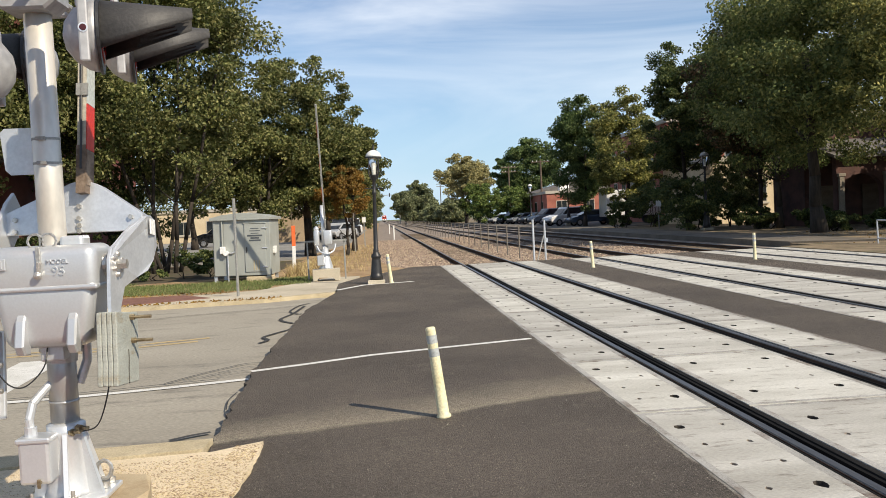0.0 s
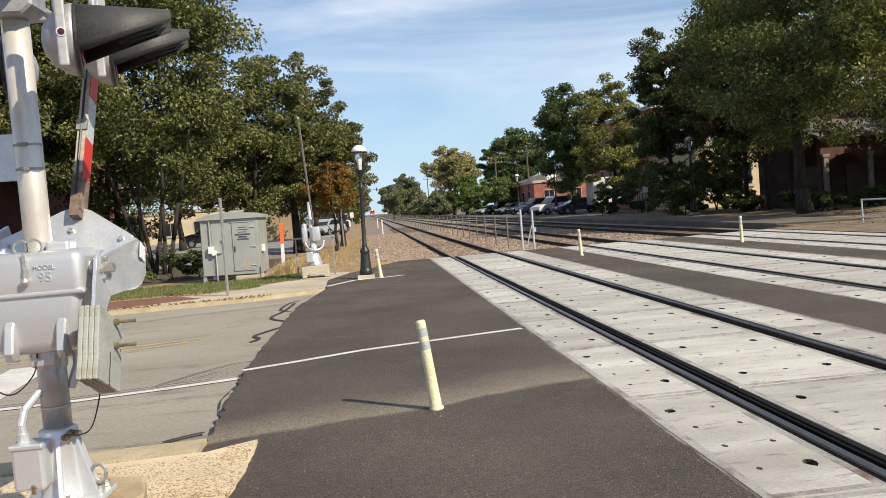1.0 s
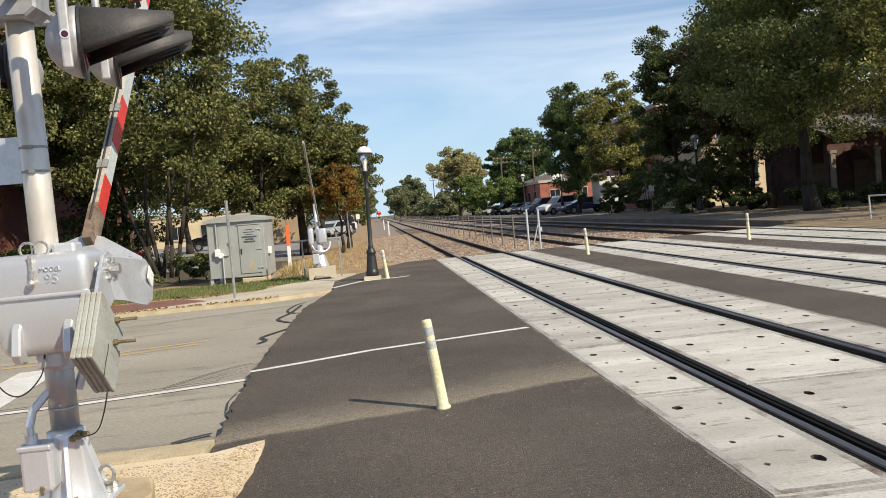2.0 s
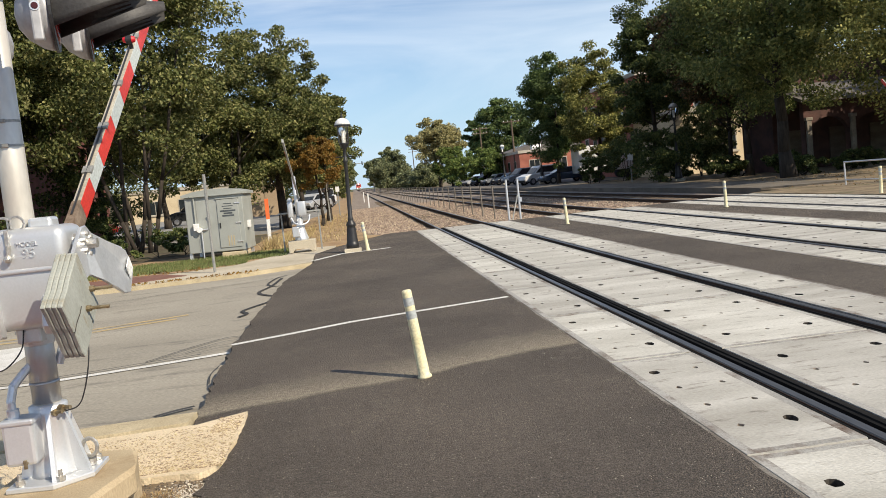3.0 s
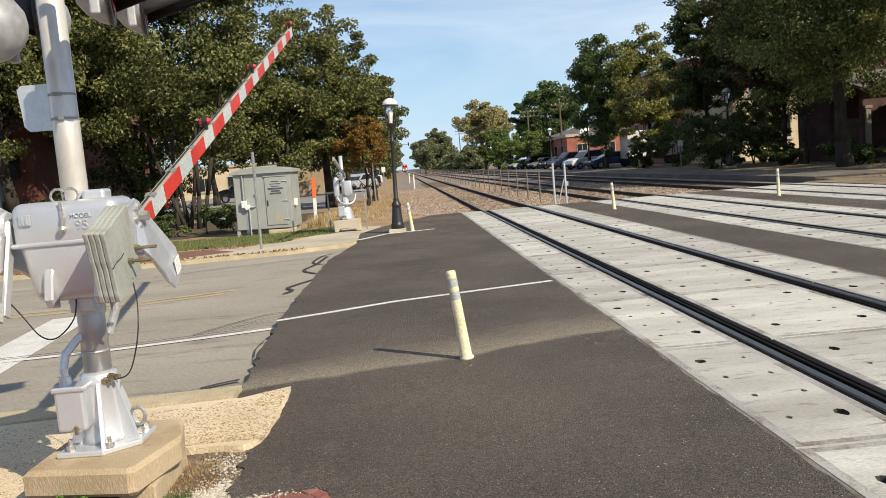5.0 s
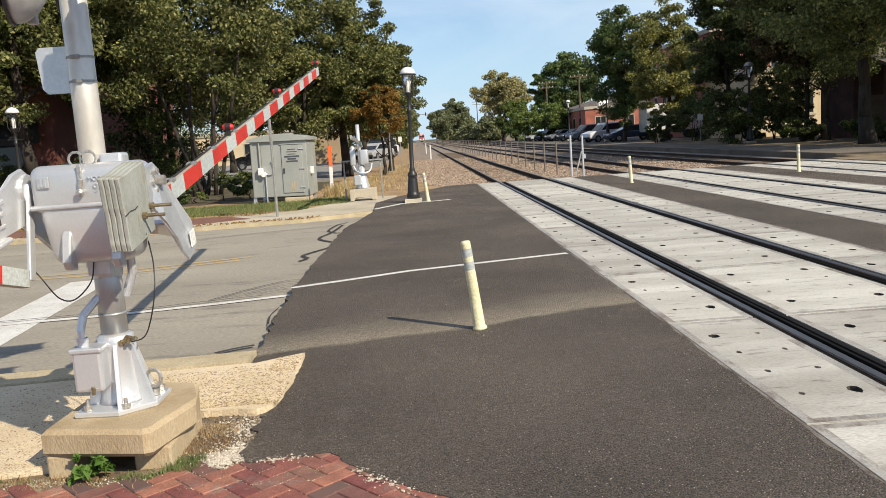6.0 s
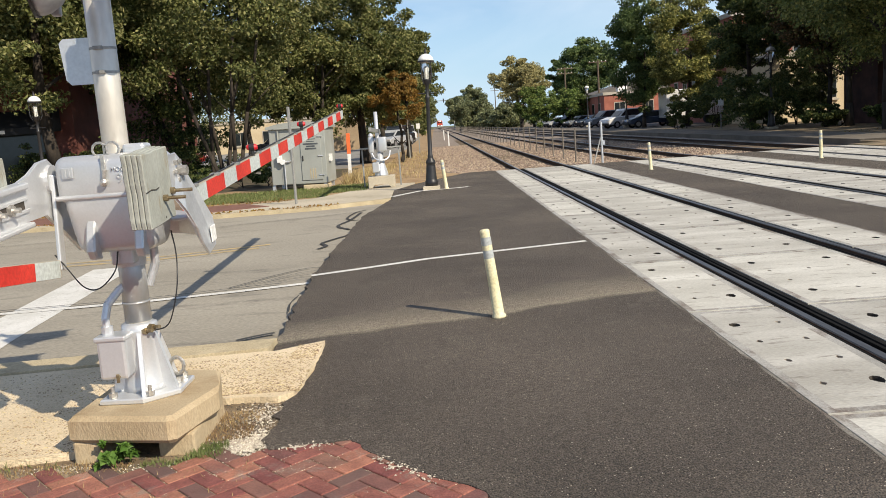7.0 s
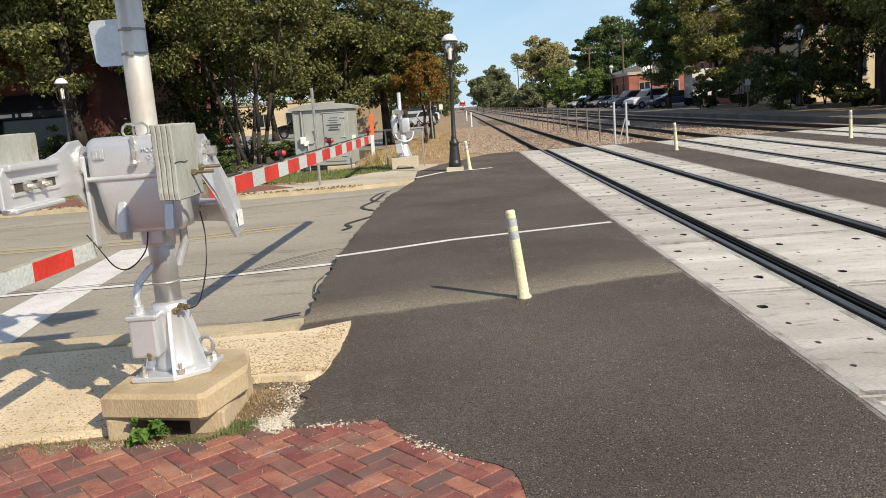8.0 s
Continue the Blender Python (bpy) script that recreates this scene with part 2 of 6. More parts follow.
M_BRICKPAVE = surf("paving_brick", (0.20, 0.072, 0.056), (0.31, 0.118, 0.088), 9, 0.9, 0, 0.6, 120, (0.24, 0.18, 0.15), 0.30, "world", piece=0.28, grain=0.25)


def burnt_bricks(m, source):
    """Some bricks are burnt blue-grey or dull brown; source gives one number for each brick."""
    n, l = m.node_tree.nodes, m.node_tree.links
    b = n["Principled BSDF"]
    col = b.inputs["Base Color"].links[0].from_socket
    node = n.new("ShaderNodeObjectInfo" if source == "object" else "ShaderNodeNewGeometry")
    rnd_out = node.outputs["Random" if source == "object" else "Random Per Island"]
    k = n.new("ShaderNodeMath")
    k.operation = "MULTIPLY"
    k.inputs[1].default_value = 17.3
    l.new(rnd_out, k.inputs[0])
    f = n.new("ShaderNodeMath")
    f.operation = "FRACT"
    l.new(k.outputs["Value"], f.inputs[0])
    r = n.new("ShaderNodeValToRGB")
    e = r.color_ramp.elements
    e[0].position, e[0].color = 0.55, (0, 0, 0, 1)
    e[1].position, e[1].color = 1.0, (0.8, 0.8, 0.8, 1)
    l.new(f.outputs["Value"], r.inputs["Fac"])
    mix = n.new("ShaderNodeMix")
    mix.data_type = "RGBA"
    mix.inputs["B"].default_value = (0.105, 0.078, 0.070, 1)
    l.new(r.outputs["Color"], mix.inputs["Factor"])
    l.new(col, mix.inputs["A"])
    l.new(mix.outputs["Result"], b.inputs["Base Color"])
    return m


burnt_bricks(M_BRICKPAVE, "object")
M_BRICKFAR = surf("brown_brick_walk", (0.16, 0.075, 0.055), (0.22, 0.11, 0.08), 4, 0.9, 0, 0.5, 40, None, 0, "world")
M_JOINT = surf("sandy_joint", (0.16, 0.12, 0.08), (0.33, 0.26, 0.18), 14, 0.95, 0, 0.8, 120, (0.07, 0.05, 0.035), 0.45, "world")
M_LINE = surf("worn_white_paint", (0.58, 0.57, 0.53), (0.70, 0.69, 0.66), 3, 0.7, 0, 0.3, 80, (0.33, 0.31, 0.28), 0.28, "world", c3_scale=5)
M_YELLOW = surf("faded_yellow_paint", (0.42, 0.315, 0.16), (0.50, 0.37, 0.18), 2, 0.85, 0, 0.3, 80, (0.31, 0.28, 0.225), 0.52, "world", c3_scale=3)
M_TAR = surf("crack_tar", (0.03, 0.029, 0.028), (0.055, 0.052, 0.05), 5, 0.7, 0, 0.3, 80, None, 0, "world")
M_SILVER = surf("silver_paint", (0.62, 0.635, 0.655), (0.68, 0.695, 0.715), 2, 0.36, 0.55, 0.04, 90, (0.60, 0.60, 0.60), 0.10, grain=0.03)
M_SILVERBOX = surf("dull_aluminium_paint", (0.55, 0.565, 0.585), (0.605, 0.62, 0.64), 2, 0.38, 0.55, 0.04, 90, (0.53, 0.53, 0.53), 0.12, grain=0.03)
M_MASTPAINT = surf("weathered_mast_aluminium", (0.62, 0.58, 0.51), (0.70, 0.67, 0.62), 1.2, 0.42, 0.45, 0.02, 40, (0.58, 0.50, 0.39), 0.2, stretch=(1, 1, 0.4), grain=0.06)
M_SLEEVE = surf("worn_grey_sleeve", (0.40, 0.405, 0.41), (0.50, 0.505, 0.51), 4, 0.42, 0.6, 0.04, 60, (0.33, 0.32, 0.31), 0.2, stretch=(1, 1, 0.4), grain=0.05)
M_GALV = surf("galvanised_steel", (0.60, 0.62, 0.65), (0.68, 0.70, 0.73), 14, 0.38, 0.6, 0.03, 60, (0.55, 0.57, 0.60), 0.12, grain=0.06)
M_WEIGHT = surf("weathered_weight_plate", (0.29, 0.30, 0.265), (0.37, 0.385, 0.35), 7, 0.75, 0.1, 0.25, 80, (0.26, 0.22, 0.15), 0.26, stretch=(1, 1.2, 0.6), c3_scale=1.5, grain=0.1)
M_BRASS = surf("brass_and_rust", (0.22, 0.17, 0.10), (0.34, 0.28, 0.18), 20, 0.45, 0.7, 0.2, 90)
M_BOLT = surf("zinc_bolt", (0.50, 0.48, 0.44), (0.62, 0.60, 0.56), 20, 0.4, 0.8, 0.1, 90)
M_FOUND = surf("stained_foundation_concrete", (0.37, 0.285, 0.175), (0.49, 0.395, 0.26), 2.2, 0.9, 0, 0.4, 90, (0.27, 0.185, 0.095), 0.36, stretch=(1.2, 1.2, 0.55), grain=0.12)
M_WHITE_ST = surf("white_reflective_strip", (0.44, 0.48, 0.475), (0.53, 0.57, 0.56), 3, 0.5, 0, 0.05, 60, (0.45, 0.45, 0.40), 0.25)
M_RED_ST = surf("red_reflective_strip", (0.50, 0.030, 0.020), (0.62, 0.045, 0.030), 3, 0.45, 0, 0.05, 60, (0.40, 0.06, 0.05), 0.2)
M_RUSTBROWN = surf("rust_stained_steel", (0.10, 0.065, 0.045), (0.26, 0.20, 0.15), 9, 0.8, 0.1, 0.3, 60, (0.36, 0.33, 0.29), 0.3)
M_ARMALU = surf("arm_aluminium_dusty", (0.42, 0.38, 0.31), (0.54, 0.50, 0.42), 4, 0.6, 0.3, 0.1, 60, (0.25, 0.17, 0.10), 0.25)
M_BLACK = surf("black_enamel", (0.016, 0.016, 0.018), (0.028, 0.028, 0.030), 6, 0.45, 0, 0.08, 60)
M_HOOD = surf("dull_black_hood", (0.030, 0.029, 0.030), (0.055, 0.052, 0.050), 4, 0.6, 0, 0.12, 80, (0.09, 0.085, 0.08), 0.2)
M_HOUSING = surf("grey_light_housing", (0.33, 0.33, 0.34), (0.40, 0.40, 0.41), 3, 0.5, 0.3, 0.04, 20, (0.25, 0.24, 0.23), 0.15)
M_REDLENS = surf("red_lens", (0.16, 0.006, 0.006), (0.25, 0.010, 0.01), 9, 0.18, 0, 0.0)
M_PORT = surf("dark_red_port", (0.05, 0.006, 0.006), (0.10, 0.010, 0.010), 9, 0.3, 0, 0.0)
M_REDLAMP = glow("lit_red_lamp", (0.50, 0.012, 0.02), 0.12)
M_CREAM = surf("cream_plastic_post", (0.62, 0.56, 0.34), (0.74, 0.68, 0.46), 5, 0.6, 0, 0.08, 60, (0.45, 0.40, 0.27), 0.22)
M_REFLECT = surf("grey_reflective_band", (0.34, 0.36, 0.36), (0.46, 0.48, 0.48), 9, 0.45, 0.2, 0.05)
M_CABINET = surf("pale_grey_cabinet_paint", (0.30, 0.315, 0.29), (0.36, 0.375, 0.35), 1.5, 0.55, 0.1, 0.04, 60, (0.28, 0.27, 0.22), 0.25, grain=0.05)
M_DARKTEXT = surf("dark_print", (0.05, 0.06, 0.07), (0.08, 0.09, 0.1), 5, 0.7, bump=0)
M_ORANGE = surf("orange_marker_film", (0.75, 0.13, 0.03), (0.85, 0.18, 0.05), 5, 0.6, 0, 0.05)
M_WHITE = surf("white_paint", (0.68, 0.68, 0.66), (0.78, 0.78, 0.76), 3, 0.5, 0, 0.08, 50, (0.5, 0.48, 0.44), 0.2)
M_STEELPOST = surf("dull_galvanised_post", (0.26, 0.26, 0.25), (0.36, 0.36, 0.34), 6, 0.6, 0.4, 0.1, 60)
M_FENCE = surf("weathered_fence_steel", (0.14, 0.12, 0.10), (0.22, 0.195, 0.165), 6, 0.8, 0.2, 0.1, 60)
M_GLOBE = glass_material("lamp_glass", (0.9, 0.92, 0.9), 0.12)
M_GLASS = surf("window_glass_dark", (0.015, 0.02, 0.022), (0.03, 0.036, 0.04), 2, 0.08, 0, 0)
M_CARGLASS = surf("car_glass", (0.012, 0.015, 0.018), (0.03, 0.035, 0.04), 2, 0.06, 0, 0)
M_TYRE = surf("tyre_rubber", (0.018, 0.018, 0.018), (0.03, 0.03, 0.03), 9, 0.85)
M_CHROME = surf("alloy_rim", (0.5, 0.5, 0.52), (0.6, 0.6, 0.62), 9, 0.3, 0.8, 0)
M_BRICKWALL = surf("red_brick_wall", (0.11, 0.035, 0.026), (0.165, 0.056, 0.041), 2.0, 0.9, 0, 0.6, 45, (0.12, 0.055, 0.045), 0.3, "world")
# brick colour lowered to stand for the deep shade at the station porch
M_BRICKDARK = surf("shade_painted_brick", (0.05, 0.026, 0.022), (0.095, 0.045, 0.036), 2.0, 0.9, 0, 0.5, 45, (0.04, 0.025, 0.02), 0.3, "world")
# lighter copy of the red brick, with sunlight put into its colour
M_BRICKWALL2 = surf("sun_painted_red_brick", (0.28, 0.095, 0.065), (0.36, 0.13, 0.09), 1.2, 0.9, 0, 0.4, 30, None, 0, "world")
M_STUCCO = surf("cream_stucco", (0.50, 0.40, 0.26), (0.60, 0.50, 0.34), 0.8, 0.9, 0, 0.3, 30, (0.38, 0.30, 0.20), 0.25, "world")
M_ROOF = surf("roof_felt", (0.10, 0.09, 0.085), (0.15, 0.14, 0.13), 1, 0.9, 0, 0.3, 30, None, 0, "world")
M_TRIM = surf("stone_trim", (0.38, 0.34, 0.28), (0.46, 0.42, 0.36), 3, 0.85, 0, 0.3, 40, None, 0, "world")
M_COLUMN = surf("dull_column_stone", (0.17, 0.145, 0.115), (0.24, 0.21, 0.17), 3, 0.9, 0, 0.3, 40, (0.12, 0.10, 0.08), 0.3, "world")
M_AWNING = surf("black_awning_canvas", (0.010, 0.011, 0.013), (0.018, 0.019, 0.022), 3, 0.8)
M_BARK = surf("bark", (0.022, 0.017, 0.013), (0.050, 0.039, 0.029), 6, 0.95, 0, 0.9, 25, None, 0, "world", (2, 2, 0.4))
M_LEAF = leaf_material("oak_leaves", (0.045, 0.062, 0.016), (0.135, 0.148, 0.042), (0.31, 0.295, 0.12))
M_LEAF2 = leaf_material("deep_green_leaves", (0.030, 0.050, 0.015), (0.076, 0.104, 0.029), (0.19, 0.195, 0.06))
M_LEAF3 = leaf_material("fresh_green_leaves", (0.075, 0.12, 0.028), (0.135, 0.19, 0.045), (0.23, 0.265, 0.07))
# olive leaves brightened and yellowed, so sunlight sits in the colour
M_LEAFS = leaf_material("sun_painted_olive_leaves", (0.07, 0.085, 0.022), (0.19, 0.195, 0.05), (0.42, 0.38, 0.12))
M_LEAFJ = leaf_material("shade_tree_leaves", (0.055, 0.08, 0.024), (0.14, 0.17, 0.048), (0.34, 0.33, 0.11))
M_LEAFR = leaf_material("reddening_leaves", (0.035, 0.04, 0.014), (0.10, 0.072, 0.030), (0.21, 0.115, 0.055))
M_LEAF3D = leaf_material("fresh_dark_leaves", (0.045, 0.075, 0.022), (0.09, 0.135, 0.04), (0.18, 0.22, 0.07))
M_LEAFO = leaf_material("orange_autumn_leaves", (0.13, 0.085, 0.018), (0.27, 0.135, 0.025), (0.26, 0.19, 0.045))
M_LEAFY = leaf_material("yellowing_leaves", (0.25, 0.235, 0.10), (0.36, 0.32, 0.145), (0.46, 0.40, 0.20))
# distance haze is mixed into these paler, greyer leaf colours
M_LEAFFAR = leaf_material("haze_painted_far_leaves", (0.12, 0.145, 0.07), (0.19, 0.21, 0.105), (0.29, 0.295, 0.16))
M_LEAFG = leaf_material("weed_leaves", (0.06, 0.13, 0.02), (0.10, 0.19, 0.03), (0.14, 0.24, 0.05))


# ---- building helpers ----
def part(name, bm, material, parent=None, label="", smooth=False):
    me = bpy.data.meshes.new(name)
    bmesh.ops.recalc_face_normals(bm, faces=bm.faces)
    bm.to_mesh(me)
    bm.free()
    me.materials.append(material)
    if smooth:
        for p in me.polygons:
            p.use_smooth = True
    ob = new(name, me)
    ob.parent = parent
    if label:
        tagged(ob, label)
    return ob


def thing(name, label, category, m=None, group="", kind=""):
    ob = new(name)
    ob.empty_display_size = 0.1
    if m is not None:
        ob.matrix_basis = m
    return tagged(ob, label, category, group, kind)


def box(bm, x0, x1, y0, y1, z0, z1, bevel=0.0, seg=2):
    r = bmesh.ops.create_cube(bm, size=1.0)
    for v in r["verts"]:
        v.co = Vector(((x0 + x1) / 2 + v.co.x * (x1 - x0), (y0 + y1) / 2 + v.co.y * (y1 - y0), (z0 + z1) / 2 + v.co.z * (z1 - z0)))
    if bevel:
        edges = list({e for v in r["verts"] for e in v.link_edges})
        bmesh.ops.bevel(bm, geom=edges, offset=bevel, segments=seg, affect="EDGES", profile=0.5)
    return bm


def tube(bm, a, b, r0, r1=None, n=12, caps=True):
    """A round bar from a to b, tapering from r0 to r1."""
    r1 = r0 if r1 is None else r1
    a, b = Vector(a), Vector(b)
    d = b - a
    q = d.to_track_quat("Z", "Y").to_matrix().to_4x4()
    bmesh.ops.create_cone(bm, cap_ends=caps, segments=n, radius1=r0, radius2=r1, depth=d.length,
                          matrix=Matrix.Translation((a + b) / 2) @ q)
    return bm


def rod(bm, pts, r, n=8):
    """A bent round bar through the points."""
    for a, b in zip(pts, pts[1:]):
        tube(bm, a, b, r, r, n)
    for p in pts[1:-1]:
        bmesh.ops.create_icosphere(bm, subdivisions=1, radius=r * 1.02, matrix=Matrix.Translation(p))
    return bm


def smooth_path(pts, n=8):
    """Points of a smooth curve through the given ones."""
    p = [Vector(q) for q in pts]
    p = [p[0] * 2 - p[1]] + p + [p[-1] * 2 - p[-2]]
    out = []
    for a, b, c, d in zip(p, p[1:], p[2:], p[3:]):
        for k in range(n):
            t = k / n
            out.append(0.5 * (2 * b + (c - a) * t + (2 * a - 5 * b + 4 * c - d) * t * t + (3 * b - a - 3 * c + d) * t ** 3))
    return out + [p[-2]]


def lathe(bm, profile, n=20, m=Matrix.Identity(4)):
    """Turns (radius, height) pairs round z."""
    rings = []
    for r, z in profile:
        rings.append([bm.verts.new(m @ Vector((r * math.cos(i * math.tau / n), r * math.sin(i * math.tau / n), z))) for i in range(n)])
    for a, b in zip(rings, rings[1:]):
        for i in range(n):
            bm.faces.new((a[i], a[(i + 1) % n], b[(i + 1) % n], b[i]))
    bm.faces.new(rings[0][::-1])
    bm.faces.new(rings[-1])
    return bm


def prism(bm, outline, axis, lo, hi, bevel=0.0):
    """A flat outline of (u, v) pairs, thick along the axis from lo to hi."""
    def at(u, v, w):
        return {"x": (w, u, v), "y": (u, w, v), "z": (u, v, w)}[axis]
    lower = [bm.verts.new(at(u, v, lo)) for u, v in outline]
    upper = [bm.verts.new(at(u, v, hi)) for u, v in outline]
    k = len(outline)
    faces = [bm.faces.new(lower[::-1]), bm.faces.new(upper)]
    for i in range(k):
        faces.append(bm.faces.new((lower[i], lower[(i + 1) % k], upper[(i + 1) % k], upper[i])))
    if bevel:
        edges = list({e for f in faces[:2] for e in f.edges})
        bmesh.ops.bevel(bm, geom=edges, offset=bevel, segments=1, affect="EDGES")
    return bm


def B():
    return bmesh.new()


def slab(name, outline, z0, z1, material, label, category="", kind="structure"):
    """A flat piece of the setting with thickness."""
    bm = prism(B(), outline, "z", z0, z1)
    ob = part(name, bm, material)
    return tagged(ob, label, category or name.replace("_", " "), "", kind)


def wobble(a, b, n, amp, seed):
    """Points from a to b, ragged to both sides."""
    rnd = random.Random(seed)
    out = []
    for i in range(n + 1):
        f = i / n
        k = 0 if i in (0, n) else amp
        out.append((a[0] + (b[0] - a[0]) * f + rnd.uniform(-k, k), a[1] + (b[1] - a[1]) * f + rnd.uniform(-k, k)))
    return out


def quads(name, verts, material, parent=None):
    """One mesh of separate four-cornered leaves from an (n, 4, 3) array."""
    n = len(verts)
    me = bpy.data.meshes.new(name)
    me.from_pydata(verts.reshape(-1, 3).tolist(), [], np.arange(n * 4).reshape(-1, 4).tolist())
    me.materials.append(material)
    ob = new(name, me)
    ob.parent = parent
    return ob


# ---- ground ----
ROAD_Z, WALK_Z = -0.08, 0.04
Y_END = 24.3          # far end of the crossing
slab("ground", [(-900, -300), (900, -300), (900, 2500), (-900, 2500)], -1.2, -0.32, M_GRASSGROUND, "flat dry grassy ground reaching the horizon", "ground")
# old concrete road, running across the tracks
road_edge = wobble((-3.70, 4.77), (-3.86, 7.8), 26, 0.025, 1)[:-1] + wobble((-3.86, 7.8), (-3.84, 13.45), 36, 0.03, 2)[:-1] + wobble((-3.84, 13.45), (-3.47, 16.9), 16, 0.02, 3)
slab("road", [(-80, 4.9), (-3.2, 4.9), (-3.2, 16.6), (-80, 16.6)], -0.35, ROAD_Z, M_ROAD, "worn pale concrete street with tar-sealed cracks", "road")
slab("road_east", [(10.15, -4), (90, -4), (90, 17.5), (10.15, 17.5)], -0.35, -0.03, M_ROAD, "worn pale concrete street beyond the tracks", "road")
# fresh asphalt between road and tracks
left_asphalt = wobble((-0.722, -12), (-0.722, 24.3), 420, 0.013, 44) + [ (-1.6, 24.3), (-3.05, 21.0), (-3.55, 19.2)] + road_edge[::-1] + wobble((-3.62, 4.75), (-3.37, 4.92), 6, 0.01, 8) + [(-3.335, 4.90)] + wobble((-3.33, 4.55), (-3.34, 4.0), 7, 0.015, 4) + [(-3.36, 3.83)] + wobble((-3.42, 3.68), (-3.39, 3.10), 9, 0.03, 5) + wobble((-3.36, 3.015), (-3.10, 3.045), 5, 0.012, 6) + [(-2.97, 3.06), (-2.915, 3.0)] + wobble((-2.90, 2.94), (-2.57, 2.57), 9, 0.012, 7) + [(-2.42, 2.47), (-2.35, 2.39), (-2.325, 2.28), (-2.31, 2.1), (-2.25, -12)]
slab("asphalt_apron", left_asphalt, -0.34, 0.0, M_ASPHALT, "fresh dark asphalt paving beside the crossing", "asphalt")
slab("asphalt_strip", [(2.25, -12), (3.36, -12), (3.36, Y_END), (2.25, Y_END)], -0.34, -0.004, M_ASPHALT, "dark asphalt strip between two tracks", "asphalt")
slab("asphalt_strip_east", [(6.33, -12), (7.32, -12), (7.32, Y_END), (6.33, Y_END)], -0.34, -0.004, M_ASPHALT, "dark asphalt strip between two tracks", "asphalt")
# near kerb, gritty strip and aggregate pavement
slab("kerb", [(-40, 4.55), (-5.6, 4.60), (-3.72, 4.78), (-3.70, 5.04), (-5.6, 4.90), (-40, 4.90)], -0.3, WALK_Z, M_KERB, "tan concrete kerb along the street", "kerb")
slab("pavement", [(-40, 2.7), (-4.9, 3.02), (-4.32, 3.10), (-4.30, 3.75)] + wobble((-3.80, 3.78), (-3.45, 3.735), 7, 0.015, 6) + [(-3.37, 3.80)] + wobble((-3.345, 3.95), (-3.33, 4.7), 12, 0.012, 16) + [(-3.34, 4.93), (-3.48, 4.85), (-3.66, 4.74), (-3.70, 4.755), (-5.6, 4.595), (-40, 4.545)], -0.3, 0.025, M_AGG, "tan exposed-aggregate concrete pavement slab", "pavement")
slab("soil_strip", [(-40, 2.2), (-2.6, 2.2), (-2.9, 3.2), (-3.15, 3.9), (-3.6, 4.1), (-40, 4.1)], -0.3, -0.014, M_RUBBLE, "gritty dark soil with broken pale chips", "soil")
# far side of the street
slab("far_kerb", [(-60, 15.75), (-7.2, 15.95), (-4.9, 16.15), (-3.50, 16.85), (-3.52, 17.1), (-4.9, 16.40), (-7.2, 16.2), (-60, 16.0)], -0.3, 0.0, M_KERB, "weathered tan kerb with drifted leaves", "kerb")
slab("far_pavement", [(-60, 16.0), (-7.2, 16.2), (-4.9, 16.40), (-3.52, 17.1), (-3.55, 19.2), (-3.1, 21.6), (-3.9, 21.9), (-5.4, 18.6), (-7.4, 18.0), (-60, 17.7)], -0.3, -0.006, M_WALK, "pale concrete footpath across the street", "pavement")
slab("brick_walk", [(-60, 16.45), (-7.6, 16.55), (-6.2, 17.2), (-7.0, 18.3), (-60, 18.6)], -0.2, 0.004, M_BRICKFAR, "brown brick paving in the shade", "pavement")
slab("verge", [(-200, 18.0), (-7.2, 18.05), (-5.35, 18.6), (-3.9, 21.9), (-3.1, 21.6), (-1.7, 24.3), (-2.1, 25.0), (-2.35, 27.0), (-2.9, 34.0), (-2.9, 400), (-200, 400)], -0.34, -0.02, M_DIRT, "dry dirt verge with patchy grass", "verge")
# dark sheet over the verge; the street trees' shade is in its colour
slab("undergrowth", [(-45, 23.6), (-9.2, 23.4), (-5.9, 24.6), (-5.7, 33.6), (-45, 33.6)], -0.3, -0.012, surf("shade_painted_litter", (0.055, 0.042, 0.026), (0.12, 0.09, 0.055), 1.6, 0.95, 0, 0.8, 30, (0.05, 0.065, 0.02), 0.4, "world"), "soil and leaf litter darkened for shade under street trees", "soil")
slab("parking_lot", [(-60, 34), (-6.2, 34), (-4.6, 56), (-4.6, 130), (-60, 130)], -0.3, -0.008, surf("lot_asphalt", (0.20, 0.19, 0.175), (0.27, 0.26, 0.24), 0.5, 0.9, 0, 0.4, 40, None, 0, "world"), "pale worn car park surface", "car park")
slab("ballast_bed", [(-1.6, Y_END), (11.2, Y_END), (11.2, 900), (-3.2, 900), (-3.2, 27.0)], -0.34, -0.13, M_BALLAST, "rusty brown ballast of crushed stone", "ballast")
# platform colour is lowered to include the shade of the station trees
slab("platform", [(11.15, 25.6), (13.6, 24.2), (13.9, 60), (13.9, 160), (11.3, 160)], -0.3, 0.08, surf("platform_asphalt_painted_shade", (0.11, 0.093, 0.073), (0.18, 0.155, 0.125), 0.7, 0.92, 0, 0.5, 40, (0.10, 0.085, 0.065), 0.35, "world"), "low worn asphalt station platform beside the tracks, darkened for shade", "platform")
